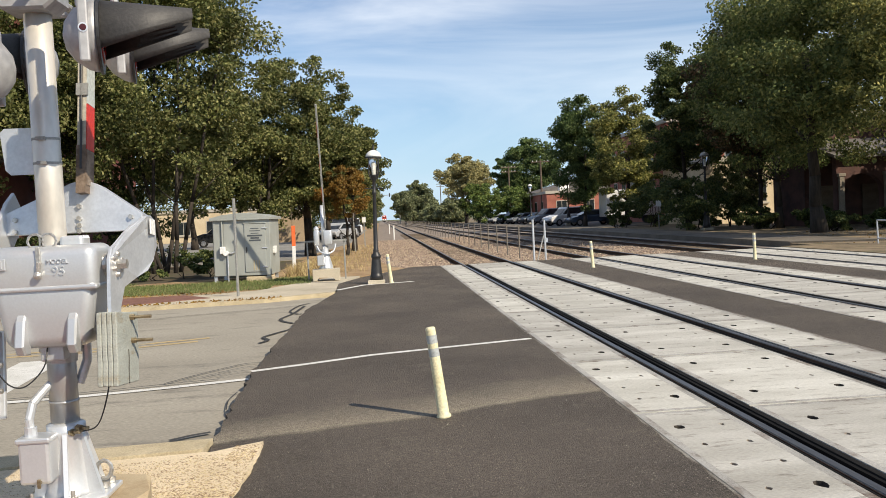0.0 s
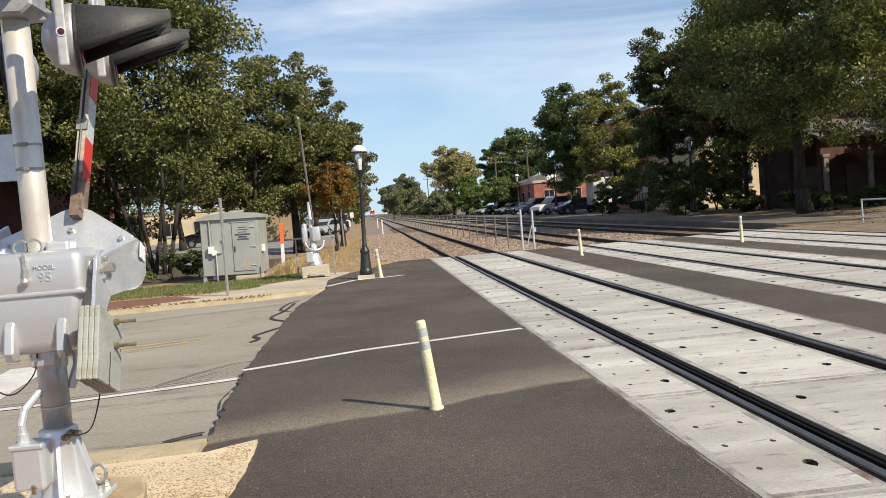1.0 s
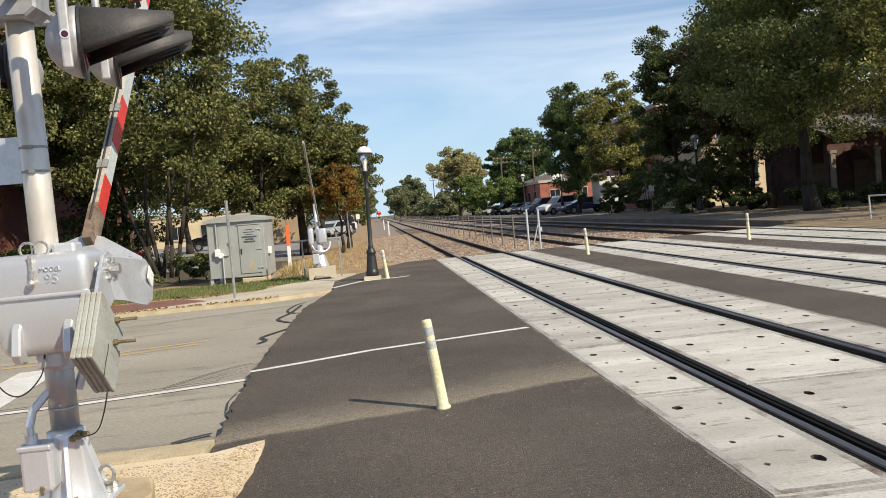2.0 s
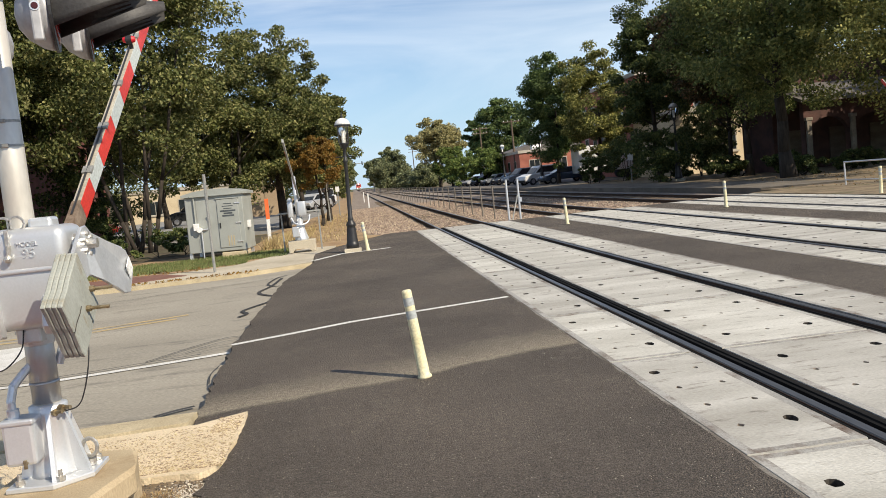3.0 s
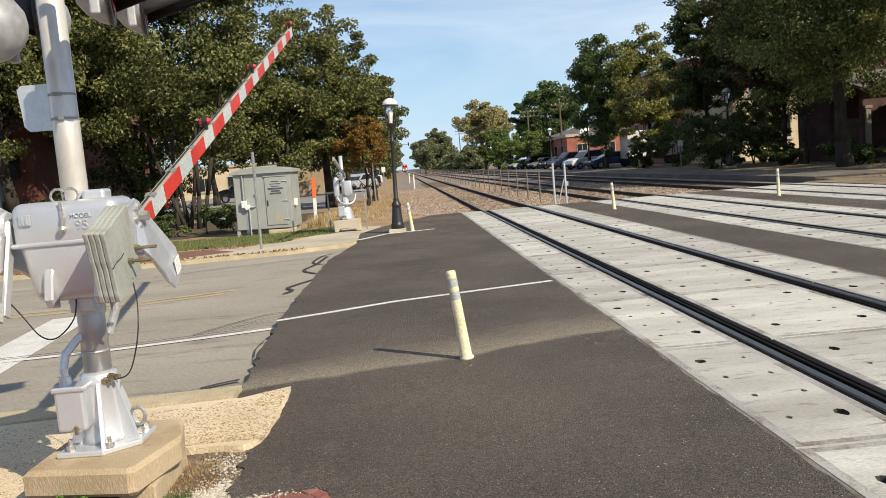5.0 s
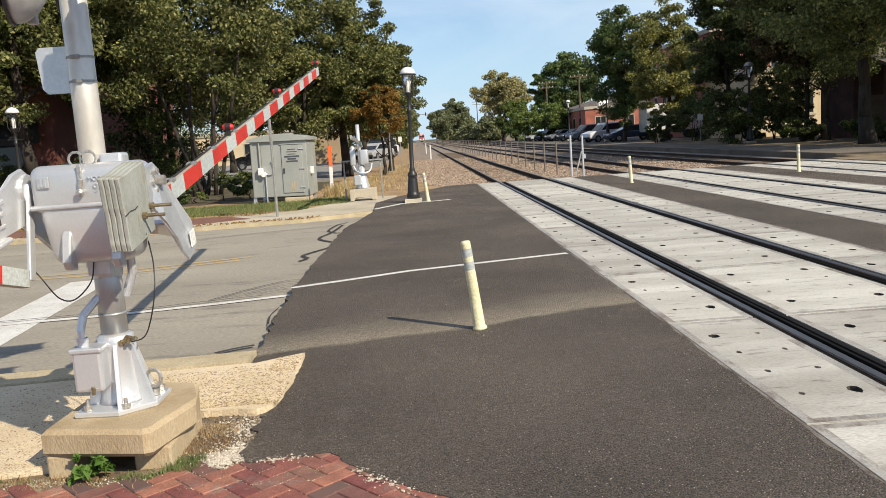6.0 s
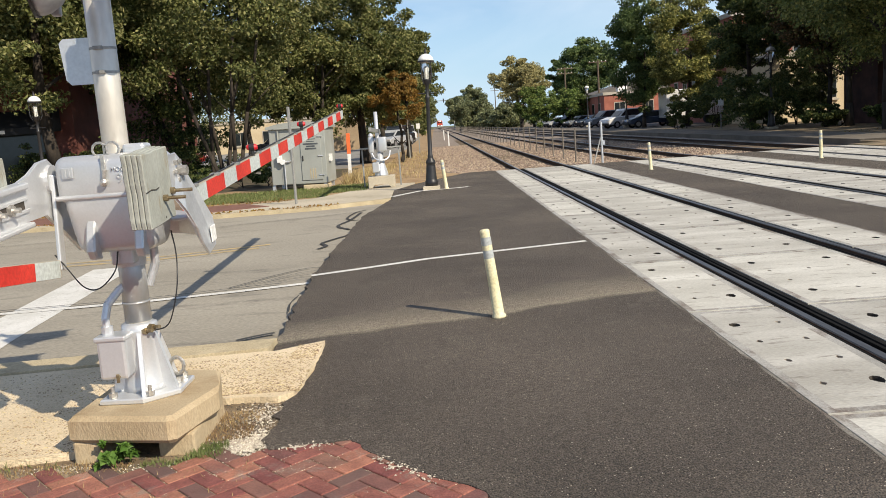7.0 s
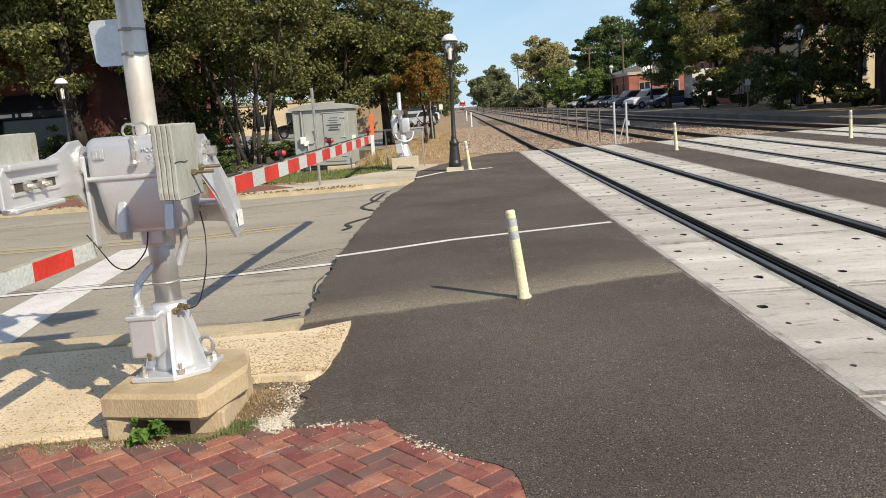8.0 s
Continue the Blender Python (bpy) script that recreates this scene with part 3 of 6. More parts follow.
# dirt made darker than the west verge to carry the trees' shade
slab("east_verge", [(10.15, 17.5), (200, 17.5), (200, 400), (13.9, 400), (13.9, 60), (13.6, 24.2), (11.15, 25.6), (11.15, 24.3), (10.15, 24.3)], -0.3, 0.02, surf("litter_soil_painted_shade", (0.13, 0.095, 0.06), (0.27, 0.205, 0.125), 1.4, 0.95, 0, 0.8, 30, (0.09, 0.085, 0.04), 0.4, "world"), "bare dirt and leaf litter darkened for shade under trees", "verge")
slab("east_lot", [(14.0, 62), (60, 62), (60, 160), (14.0, 160)], -0.2, 0.05, surf("east_lot_asphalt", (0.07, 0.068, 0.065), (0.10, 0.097, 0.092), 0.5, 0.9, 0, 0.4, 40, None, 0, "world"), "asphalt car park beside the platform", "car park")


def strip(name, pts, width, z, material, label, category):
    """A painted or sealed line along the points."""
    bm = B()
    left, right = [], []
    for i, p in enumerate(pts):
        a, b = Vector(pts[max(i - 1, 0)]), Vector(pts[min(i + 1, len(pts) - 1)])
        d = (b - a).normalized()
        nrm = Vector((-d.y, d.x)) * width / 2
        left.append(bm.verts.new((p[0] + nrm.x, p[1] + nrm.y, z)))
        right.append(bm.verts.new((p[0] - nrm.x, p[1] - nrm.y, z)))
    for i in range(len(pts) - 1):
        bm.faces.new((left[i], left[i + 1], right[i + 1], right[i]))
    ob = part(name, bm, material)
    return tagged(ob, label, category, "", "structure")


strip("lane_line", [(-16, 6.9), (-7.25, 7.30), (-5.55, 7.43), (-4.6, 7.62), (-3.9, 7.80)], 0.11, ROAD_Z + 0.008, M_LINE, "thin worn white line on the street", "road marking")
strip("lane_line_on_asphalt", [(-3.87, 7.81), (-3.3, 8.05), (-2.64, 8.36), (-1.7, 8.60), (-0.76, 8.83)], 0.10, 0.004, M_LINE, "thin white line across the asphalt", "road marking")
strip("stop_bar", [(-6.30, 5.0), (-6.45, 6.0), (-6.82, 10.0)], 0.55, ROAD_Z + 0.004, M_LINE, "broad worn white stop bar on the street", "road marking")
strip("centre_line", [(-30, 10.3), (-6.45, 10.5), (-5.1, 10.95)], 0.12, ROAD_Z + 0.004, M_YELLOW, "faded yellow centre line", "road marking")
strip("centre_line_inner", [(-30, 10.6), (-6.45, 10.8), (-5.0, 11.25)], 0.12, ROAD_Z + 0.004, M_YELLOW, "faded yellow centre line", "road marking")
strip("crosswalk_line", [(-3.5, 17.3), (-2.9, 18.35), (-2.05, 18.5), (-1.75, 18.62)], 0.16, 0.004, M_LINE, "short faded white line by the lamp post", "road marking")
SEAMS = (
    ([(-3.92, 15.44), (-4.08, 15.12), (-4.16, 14.43), (-4.14, 13.99), (-3.97, 13.64), (-3.91, 13.66)], 0.045), ([(-3.98, 14.98), (-4.06, 13.81), (-4.19, 13.11), (-4.15, 12.77), (-4.05, 12.55), (-3.91, 12.32)], 0.06),
    ([(-3.89, 11.58), (-4.04, 11.28), (-4.18, 10.90), (-4.08, 10.57), (-4.16, 10.33)], 0.06), ([(-6.63, 14.1), (-6.14, 14.38), (-5.74, 14.52), (-5.19, 14.67), (-4.53, 14.88), (-4.0, 15.14)], 0.03), ([(-14.0, 13.0), (-9.0, 13.7), (-6.63, 14.1)], 0.025),
    ([(-3.90, 8.72), (-4.07, 8.72), (-4.30, 8.48), (-4.50, 8.20), (-4.75, 7.80)], 0.022), ([(-3.90, 8.52), (-4.10, 8.44), (-4.35, 8.14), (-4.60, 7.86)], 0.014), ([(-3.89, 8.30), (-4.12, 8.22), (-4.40, 7.98)], 0.014), ([(-3.88, 8.12), (-4.08, 8.08), (-4.25, 7.94)], 0.012),
    ([(-4.2, 7.84), (-4.75, 7.74), (-5.55, 7.56), (-7.25, 7.42), (-12.0, 7.2)], 0.022), ([(-4.11, 5.45), (-3.98, 5.55), (-3.84, 5.62)], 0.05), ([(-3.86, 6.35), (-3.91, 6.75), (-3.89, 7.1)], 0.012))
for k, (pts, w) in enumerate(SEAMS):
    curve_pts = [(q.x, q.y) for q in smooth_path([(x, y, 0) for x, y in pts], 6)]
    strip("tar_seam", curve_pts, w, ROAD_Z + 0.012 + 0.001 * k, M_TAR, "wavy black tar seal over a crack", "tar seam")

# ---- tracks ----
TRACKS = ((0.0, -0.735, 2.25), (4.03, 3.36, 6.33), (8.05, 7.32, 10.15))
PANEL = 2.13
Y_PANEL0 = 2.95 - 7 * PANEL


def panel_mesh(width, holes, name):
    """A concrete panel with round sockets, some open and some filled. Local x from 0 to width, y from 0 to its length."""
    bm = B()
    length, top, deep = PANEL - 0.028, 0.0, -0.05
    rim = 0.055
    xs = sorted({0.0, width, rim, width - rim} | {h[0] - 0.09 for h in holes} | {h[0] + 0.09 for h in holes})
    ys = sorted({0.0, length, rim, length - rim} | {h[1] - 0.09 for h in holes} | {h[1] + 0.09 for h in holes})
    grid = {(x, y): bm.verts.new((x, y, top)) for x in xs for y in ys}
    cell_hole = {}
    for hx, hy, r, open_ in holes:
        cell_hole[(xs.index(hx - 0.09), ys.index(hy - 0.09))] = (hx, hy, r, open_)
    floors, rims = [], []
    rnd = random.Random(len(holes) * 3)
    for i in range(len(xs) - 1):
        for j in range(len(ys) - 1):
            c = [grid[(xs[i], ys[j])], grid[(xs[i + 1], ys[j])], grid[(xs[i + 1], ys[j + 1])], grid[(xs[i], ys[j + 1])]]
            if (i, j) not in cell_hole:
                f = bm.faces.new(c)
                if i in (0, len(xs) - 2) or j in (0, len(ys) - 2):
                    rims.append(f)
                continue
            hx, hy, r, open_ = cell_hole[(i, j)]
            wob = [rnd.uniform(0.78, 1.18) for _ in range(8)]
            ring = [bm.verts.new((hx + wob[k] * r * math.cos(radians(-135 + 45 * k)), hy + 1.45 * wob[k] * r * math.sin(radians(-135 + 45 * k)), top)) for k in range(8)]
            low = [bm.verts.new((v.co.x, v.co.y, -0.06 if open_ else -0.012)) for v in ring]
            for s in range(4):
                a, b2 = c[s], c[(s + 1) % 4]
                bm.faces.new((a, b2, ring[(2 * s + 2) % 8], ring[2 * s + 1], ring[2 * s]))
            for s in range(8):
                floors.append((bm.faces.new((ring[s], ring[(s + 1) % 8], low[(s + 1) % 8], low[s])), open_))
            floors.append((bm.faces.new(low), open_))
    # sides
    for a, b2 in (((0, 0), (width, 0)), ((width, 0), (width, length)), ((width, length), (0, length)), ((0, length), (0, 0))):
        pts = [p for p in grid if (min(a[0], b2[0]) <= p[0] <= max(a[0], b2[0])) and (min(a[1], b2[1]) <= p[1] <= max(a[1], b2[1]))]
        pts.sort(key=lambda p: (p[0] - a[0]) ** 2 + (p[1] - a[1]) ** 2)
        lowv = [bm.verts.new((b2[0], b2[1], deep)), bm.verts.new((a[0], a[1], deep))]
        bm.faces.new([grid[p] for p in pts] + lowv)
    bmesh.ops.recalc_face_normals(bm, faces=bm.faces)
    for f in rims:
        f.material_index = 3
    # open sockets: shade is painted on walls and floor alike
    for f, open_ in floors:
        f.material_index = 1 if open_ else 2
    me = bpy.data.meshes.new(name)
    bm.to_mesh(me)
    bm.free()
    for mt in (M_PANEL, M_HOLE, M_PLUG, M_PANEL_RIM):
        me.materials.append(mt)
    return me


ROWS = (0.42, 0.84, 1.26, 1.68)
field_holes = [(0.175, y, 0.036 if k == 3 else 0.019, k == 3) for k, y in enumerate(ROWS)] + [(0.465, y, 0.038 if k == 0 else 0.019, k == 0) for k, y in enumerate(ROWS)]
gauge_holes = [(x, y, 0.036 if k in (0, 3) else 0.018, k in (0, 3)) for x in (0.232, 0.932) for k, y in enumerate(ROWS)] + [(0.582, 0.42, 0.018, False), (0.582, 1.26, 0.018, False)]
FIELD = panel_mesh(0.625, field_holes, "field_panel")
GAUGE = panel_mesh(1.164, gauge_holes, "gauge_panel")

for ti, (x0, xl, xr) in enumerate(TRACKS):
    crossing = thing("crossing_panels", "pale worn concrete crossing panels with round bolt sockets", "crossing panels", pose(x0, 0, 0), "crossing panels", "structure")
    base = B()
    box(base, xl - x0, xr - x0, -12, Y_END, -0.3, -0.052)
    part("panel_bed", base, M_PANEL_EDGE, crossing)
    edges = B()
    box(edges, xl - x0, -0.735 + 0.035, -12, Y_END, -0.05, -0.003)
    part("edge_strip", edges, M_PANEL_EDGE, crossing)
    edges = B()
    box(edges, 2.24 - 0.035, xr - x0, -12, Y_END, -0.05, -0.003)
    part("edge_strip", edges, M_PANEL_EDGE, crossing)
    k = 0
    while True:
        y = Y_PANEL0 + k * PANEL
        if y + PANEL > Y_END + 0.3:
            break
        for mesh, px in ((FIELD, -0.70), (GAUGE, 0.170), (FIELD, 1.58)):
            p = new("panel", mesh)
            p.parent = crossing
            p.location = (px, y, 0.0)
            if px > 1:
                p.matrix_basis = pose(px + 0.625, y + PANEL - 0.028, 0, 0, 0, 180)
        k += 1
    for side, gauge_side in ((0.0, 1), (1.505, -1)):
        # rubber on both sides of the rail, the flangeway inside
        s = B()
        prof = [(0.037, -0.05), (0.037, -0.044), (0.078, -0.047), (0.086, -0.010), (0.104, -0.006), (0.111, -0.020), (0.121, -0.020), (0.128, -0.007), (0.164, -0.004), (0.168, -0.05)]
        prism(s, [(side + gauge_side * u, v) for u, v in prof], "y", -12, Y_END)
        part("flangeway_seal", s, M_RUBBER, crossing, "black rubber flangeway seal")
        s = B()
        outer = sorted((side - gauge_side * 0.037, side - gauge_side * 0.073))
        prism(s, [(outer[0], -0.05), (outer[0], -0.012), ((outer[0] + outer[1]) / 2, -0.004), (outer[1], -0.012), (outer[1], -0.05)], "y", -12, Y_END)
        part("field_seal", s, M_RUBBER, crossing, "black rubber field seal")
    track = thing("railway_track", "straight railway track on rusty ballast", "railway track", pose(x0, 0, 0), "tracks", "structure")
    for side in (0.0, 1.505):
        r = B()
        prism(r, [(side - 0.07, -0.16), (side + 0.07, -0.16), (side + 0.07, -0.148), (side + 0.012, -0.13), (side + 0.010, -0.045), (side + 0.035, -0.035), (side + 0.035, -0.004),
                  (side - 0.035, -0.004), (side - 0.035, -0.035), (side - 0.010, -0.045), (side - 0.012, -0.13), (side - 0.07, -0.148)], "y", -12, 900)
        rail = part("rail", r, M_RAIL, track, "rusty steel rail")
        h = B()
        prism(h, [(side - 0.030, -0.004), (side + 0.030, -0.004), (side + 0.026, 0.003), (side - 0.026, 0.003)], "y", -12, 900)
        part("rail_head", h, M_RAILTOP, rail, "bright worn running surface")
    tie = B()
    box(tie, -0.55, 2.05, -0.11, 0.11, -0.28, -0.112, 0.012, 1)
    first = part("tie", tie, M_TIE, track)
    first.location = (0, Y_END + 0.35, 0)
    rnd = random.Random(20 + ti)
    for k in range(1, 110 if ti == 0 else 70):
        o = new("tie", first.data)
        o.parent = track
        o.matrix_basis = pose(rnd.uniform(-0.05, 0.05), Y_END + 0.35 + k * 0.54, rnd.uniform(-0.012, 0.006), 0, 0, rnd.uniform(-1, 1))


def stones(name, areas, count, lo, hi, material, label, seed, category="stones", squash=0.7, heap=False):
    """Loose broken stones, half sunk, inside (x0, x1, y0, y1, z) areas."""
    rng = np.random.default_rng(seed)
    shape = np.array([(1, 0, 0), (-1, 0, 0), (0, 1, 0), (0, -1, 0), (0, 0, 1), (0, 0, -1)], float)
    faces0 = np.array([(0, 2, 4), (2, 1, 4), (1, 3, 4), (3, 0, 4), (2, 0, 5), (1, 2, 5), (3, 1, 5), (0, 3, 5)])
    weights = np.array([c for *_, c in areas], float)
    pick = rng.choice(len(areas), count, p=weights / weights.sum())
    box_ = np.array([a[:5] for a in areas], float)[pick]
    u = 0.5 + rng.normal(0, 0.36, (count, 2)) if heap else rng.random((count, 2)) ** (1.0, 1.5)
    pos = np.stack([box_[:, 0] + u[:, 0] * (box_[:, 1] - box_[:, 0]), box_[:, 2] + u[:, 1] * (box_[:, 3] - box_[:, 2]), box_[:, 4]], 1)
    size = rng.uniform(lo, hi, (count, 1, 1)) * rng.uniform(0.6, 1.3, (count, 1, 3)) * (1, 1, squash)
    jitter = rng.uniform(0.6, 1.3, (count, 6, 1))
    ang = rng.uniform(0, math.tau, count)
    v = shape[None] * size * jitter + rng.uniform(-0.25, 0.25, (count, 6, 3)) * lo
    c, s = np.cos(ang)[:, None], np.sin(ang)[:, None]
    x, y = v[..., 0] * c - v[..., 1] * s, v[..., 0] * s + v[..., 1] * c
    v = np.stack([x, y, v[..., 2]], -1) + pos[:, None]
    f = faces0[None] + 6 * np.arange(count)[:, None, None]
    me = bpy.data.meshes.new(name)
    me.from_pydata(v.reshape(-1, 3).tolist(), [], f.reshape(-1, 3).tolist())
    me.materials.append(material)
    return tagged(new(name, me), label, category, "", "stuff")


stones("ballast_stones", [(-2.0, -0.1, Y_END, 62, -0.115, 3), (-3.0, -1.9, 27.5, 62, -0.115, 1.5), (0.15, 1.35, Y_END, 62, -0.125, 1.5), (1.65, 3.9, Y_END, 62, -0.115, 3), (4.2, 5.4, Y_END, 50, -0.125, 0.7), (5.7, 7.9, Y_END, 50, -0.115, 1.5)],
       26000, 0.022, 0.05, M_STONE, "loose crushed ballast stones between the rails", 7, "ballast")

# ---- near crossing gate: foundation, mast, machine ----
MX, MY = -4.03, 3.36      # mast
SX, SY, SZ = -3.99, 3.24, 1.35   # gate shaft, middle
FZ = 0.225                # top of the foundation

found = thing("foundation", "stained tan concrete foundation block under the gate mast", "foundation", pose(0, 0, 0))
bm = prism(B(), [(-4.305, 3.03), (-3.80, 2.93), (-3.76, 2.945), (-3.66, 3.33), (-3.67, 3.40), (-3.74, 3.68), (-4.27, 3.82)], "z", 0.09, FZ, 0.022)
part("block", bm, M_FOUND, found)
bm = B()
box(bm, -4.30, -4.17, 3.035, 3.78, -0.03, 0.095, 0.012)
part("foot", bm, M_FOUND, found)
bm = B()
box(bm, -3.90, -3.72, 3.06, 3.62, -0.03, 0.095, 0.012)
part("foot", bm, M_FOUND, found)

mast = thing("crossing_signal_mast", "silver-painted railway crossing mast with gate machine", "crossing signal", pose(MX, MY, FZ))
bm = prism(B(), [(-0.17, -0.19), (0.05, -0.21), (0.20, -0.08), (0.20, 0.15), (-0.17, 0.15)], "z", 0.0, 0.028, 0.006)
base_part = part("base_flange", bm, M_SILVER, mast)
bm = B()
lathe(bm, [(0.115, 0.028), (0.105, 0.06), (0.083, 0.30), (0.088, 0.31), (0.088, 0.365), (0.068, 0.375)], 20)
part("base_casting", bm, M_SILVER, mast, smooth=True)
for a, l2 in ((20, 0.07), (100, 0.05), (200, 0.06), (285, 0.085), (345, 0.08)):
    bm = prism(B(), [(0.06, 0.33), (0.088, 0.33), (0.10 + l2, 0.035), (0.10 + l2, 0.028), (0.06, 0.028)], "y", -0.010, 0.010)
    bm.transform(pose(0, 0, 0, 0, 0, a))
    part("rib", bm, M_SILVER, mast)
bm = B()
box(bm, -0.155, -0.012, -0.185, -0.06, 0.125, 0.335, 0.016)
box(bm, -0.162, -0.006, -0.192, -0.055, 0.318, 0.345, 0.008)
jb = part("junction_box", bm, M_SILVER, mast, "silver cast junction box")
bm = B()
tube(bm, (-0.06, -0.185, 0.14), (-0.06, -0.20, 0.14), 0.009, 0.009, 8)
box(bm, -0.068, -0.052, -0.205, -0.195, 0.115, 0.158, 0.003)
part("padlock", bm, M_BRASS, jb, "small brass padlock")
for dx, dy in ((-0.11, -0.165), (0.075, -0.165), (0.16, 0.11), (-0.13, 0.11)):
    bm = B()
    tube(bm, (dx, dy, 0.03), (dx, dy, 0.055), 0.021, 0.021, 6)
    tube(bm, (dx, dy, 0.055), (dx, dy, 0.085), 0.011, 0.009, 8)
    part("anchor_bolt", bm, M_BOLT, mast)
bm = B()
bmesh.ops.create_cone(bm, cap_ends=True, segments=8, radius1=0.022, radius2=0.022, depth=0.03, matrix=Matrix.Translation((0.155, 0.03, 0.045)))
ring = []
for k in range(12):
    a = k * math.tau / 12
    ring.append((0.155 + 0.036 * math.cos(a), 0.03, 0.118 + 0.045 * math.sin(a)))
rod(bm, ring + ring[:1], 0.010, 6)
part("eye_bolt", bm, M_BOLT, mast, "steel lifting eye bolt")
# set screws at the collar
for dx, dz in ((0.045, 0.335), (0.085, 0.352)):
    bm = B()
    tube(bm, (dx, -0.06, dz), (dx + 0.05, -0.09, dz + 0.005), 0.010, 0.010, 6)
    tube(bm, (dx - 0.01, -0.06, dz), (dx + 0.015, -0.075, dz), 0.018, 0.018, 6)
    part("set_screw", bm, M_BRASS, mast, "brass set screw")
bm = tube(B(), (0, 0, 0.3), (0, 0, 2.75), 0.0625, 0.0625, 28)
part("pole", bm, M_MASTPAINT, mast, "round aluminium pole, silver and weathered", smooth=True)
bm = tube(B(), (0, 0, 0.38), (0, 0, 0.86), 0.0655, 0.0655, 28)
tube(bm, (0, 0, 0.47), (0, 0, 0.482), 0.068, 0.068, 28)
part("sleeve", bm, M_SLEEVE, mast, "worn grey steel sleeve", smooth=True)
for z in (1.618, 1.733):
    bm = tube(B(), (0, 0, z - 0.006), (0, 0, z + 0.006), 0.0645, 0.0645, 28)
    box(bm, -0.022, 0.022, -0.074, -0.062, z - 0.008, z + 0.008)
    part("band_clamp", bm, M_STEELPOST, mast, "steel band clamp")
bm = prism(B(), [(-0.20, 1.575), (-0.225, 1.60), (-0.24, 1.78), (-0.22, 1.80), (0.02, 1.80), (0.02, 1.575)], "y", 0.065, 0.069)
part("sign_panel", bm, M_GALV, mast, "bare back of a small aluminium sign")
# conduit from the junction box up to the machine
bm = rod(B(), [(-0.115, -0.12, 0.34), (-0.118, -0.12, 0.42), (-0.105, -0.10, 0.49), (-0.06, -0.05, 0.55), (-0.03, -0.02, 0.58)], 0.020, 10)
tube(bm, (-0.115, -0.12, 0.34), (-0.115, -0.12, 0.385), 0.028, 0.028, 10)
part("conduit", bm, M_GALV, mast, "bent grey conduit")
bm = rod(B(), [(0.06, 0.05, 0.55), (0.10, 0.06, 0.66), (0.105, 0.05, 0.76), (0.07, 0.02, 0.84)], 0.022, 10)
part("conduit", bm, M_GALV, mast, "bent grey conduit")

# gate machine on the mast
machine = part("gate_machine", box(B(), -0.2475, 0.2475, -0.145, 0.145, -0.125, 0.104, 0.05, 5), M_SILVERBOX, mast, "dull silver cast gate machine case", smooth=True)
machine.location = (-4.022 - MX, 3.305 - MY, SZ - FZ)
bm = box(B(), -0.232, 0.232, -0.138, 0.138, -0.37, -0.05, 0.055, 5)
for v in bm.verts:
    f = max(0.0, (-0.10 - v.co.z) / 0.27)
    v.co.x *= 1 - 0.20 * f
    v.co.y *= 1 - 0.10 * f
part("lower_case", bm, M_SILVERBOX, machine, smooth=True)
bm = box(B(), -0.252, 0.252, -0.151, 0.151, -0.104, -0.080, 0.010, 3)
part("lid_seam", bm, M_SILVERBOX, machine)
bm = box(B(), 0.05, 0.16, -0.03, 0.08, 0.09, 0.145, 0.015)
part("breather_cap", bm, M_SILVER, machine)
for x in (-0.10, 0.13):
    bm = prism(B(), [(-0.125, -0.20), (-0.155, -0.235), (-0.185, -0.35), (-0.16, -0.39), (-0.10, -0.40), (-0.10, -0.20)], "x", x - 0.022, x + 0.022, 0.008)
    part("support_leg", bm, M_SILVERBOX, machine)
bm = B()
tube(bm, (-0.008, 0.055, -0.46), (-0.008, 0.055, -0.33), 0.072, 0.085, 20)
tube(bm, (-0.008, 0.055, -0.40), (-0.008, 0.055, -0.34), 0.095, 0.095, 20)
box(bm, -0.06, 0.05, -0.06, 0.05, -0.44, -0.36, 0.010)
part("mast_clamp", bm, M_SILVERBOX, machine)
hasp = B()
box(hasp, -0.010, 0.010, -0.157, -0.147, 0.01, 0.10, 0.003)
tube(hasp, (0.0, -0.160, -0.02), (0.006, -0.160, 0.03), 0.008, 0.012, 8)
bmesh.ops.create_icosphere(hasp, subdivisions=2, radius=0.019, matrix=Matrix.Translation((-0.002, -0.165, -0.030)))
part("hasp", hasp, M_BOLT, machine, "hasp and padlock on the lid")
loops = B()
for cx in (-0.025, 0.035):
    rr = [(cx + 0.034 * math.cos(a * math.tau / 10), -0.11, 0.125 + 0.034 * math.sin(a * math.tau / 10)) for a in range(11)]
    rod(loops, rr, 0.006, 6)
part("lifting_loop", loops, M_BOLT, machine, "wire lifting loops on the lid")
plate = B()
box(plate, -0.20, -0.145, -0.157, -0.149, 0.000, 0.052, 0.003)
for dx in (-0.186, -0.168):
    box(plate, dx, dx + 0.009, -0.161, -0.157, 0.008, 0.044)
part("maker_plate", plate, M_SILVERBOX, machine, "raised square maker plate")


def raised_text(body, size, m, parent, material, depth=0.003):
    cu = bpy.data.curves.new("lettering", "FONT")
    cu.body, cu.size, cu.extrude, cu.align_x = body, size, depth, "CENTER"
    cu.materials.append(material)
    ob = new("lettering", cu)
    ob.parent, ob.matrix_basis = parent, m
    return tagged(ob, "raised cast lettering")


raised_text("MODEL", 0.030, pose(0.080, -0.147, 0.020, 90, 0, 0), machine, M_SILVERBOX)
raised_text("95", 0.062, pose(0.083, -0.147, -0.034, 90, 0, 0), machine, M_SILVERBOX)
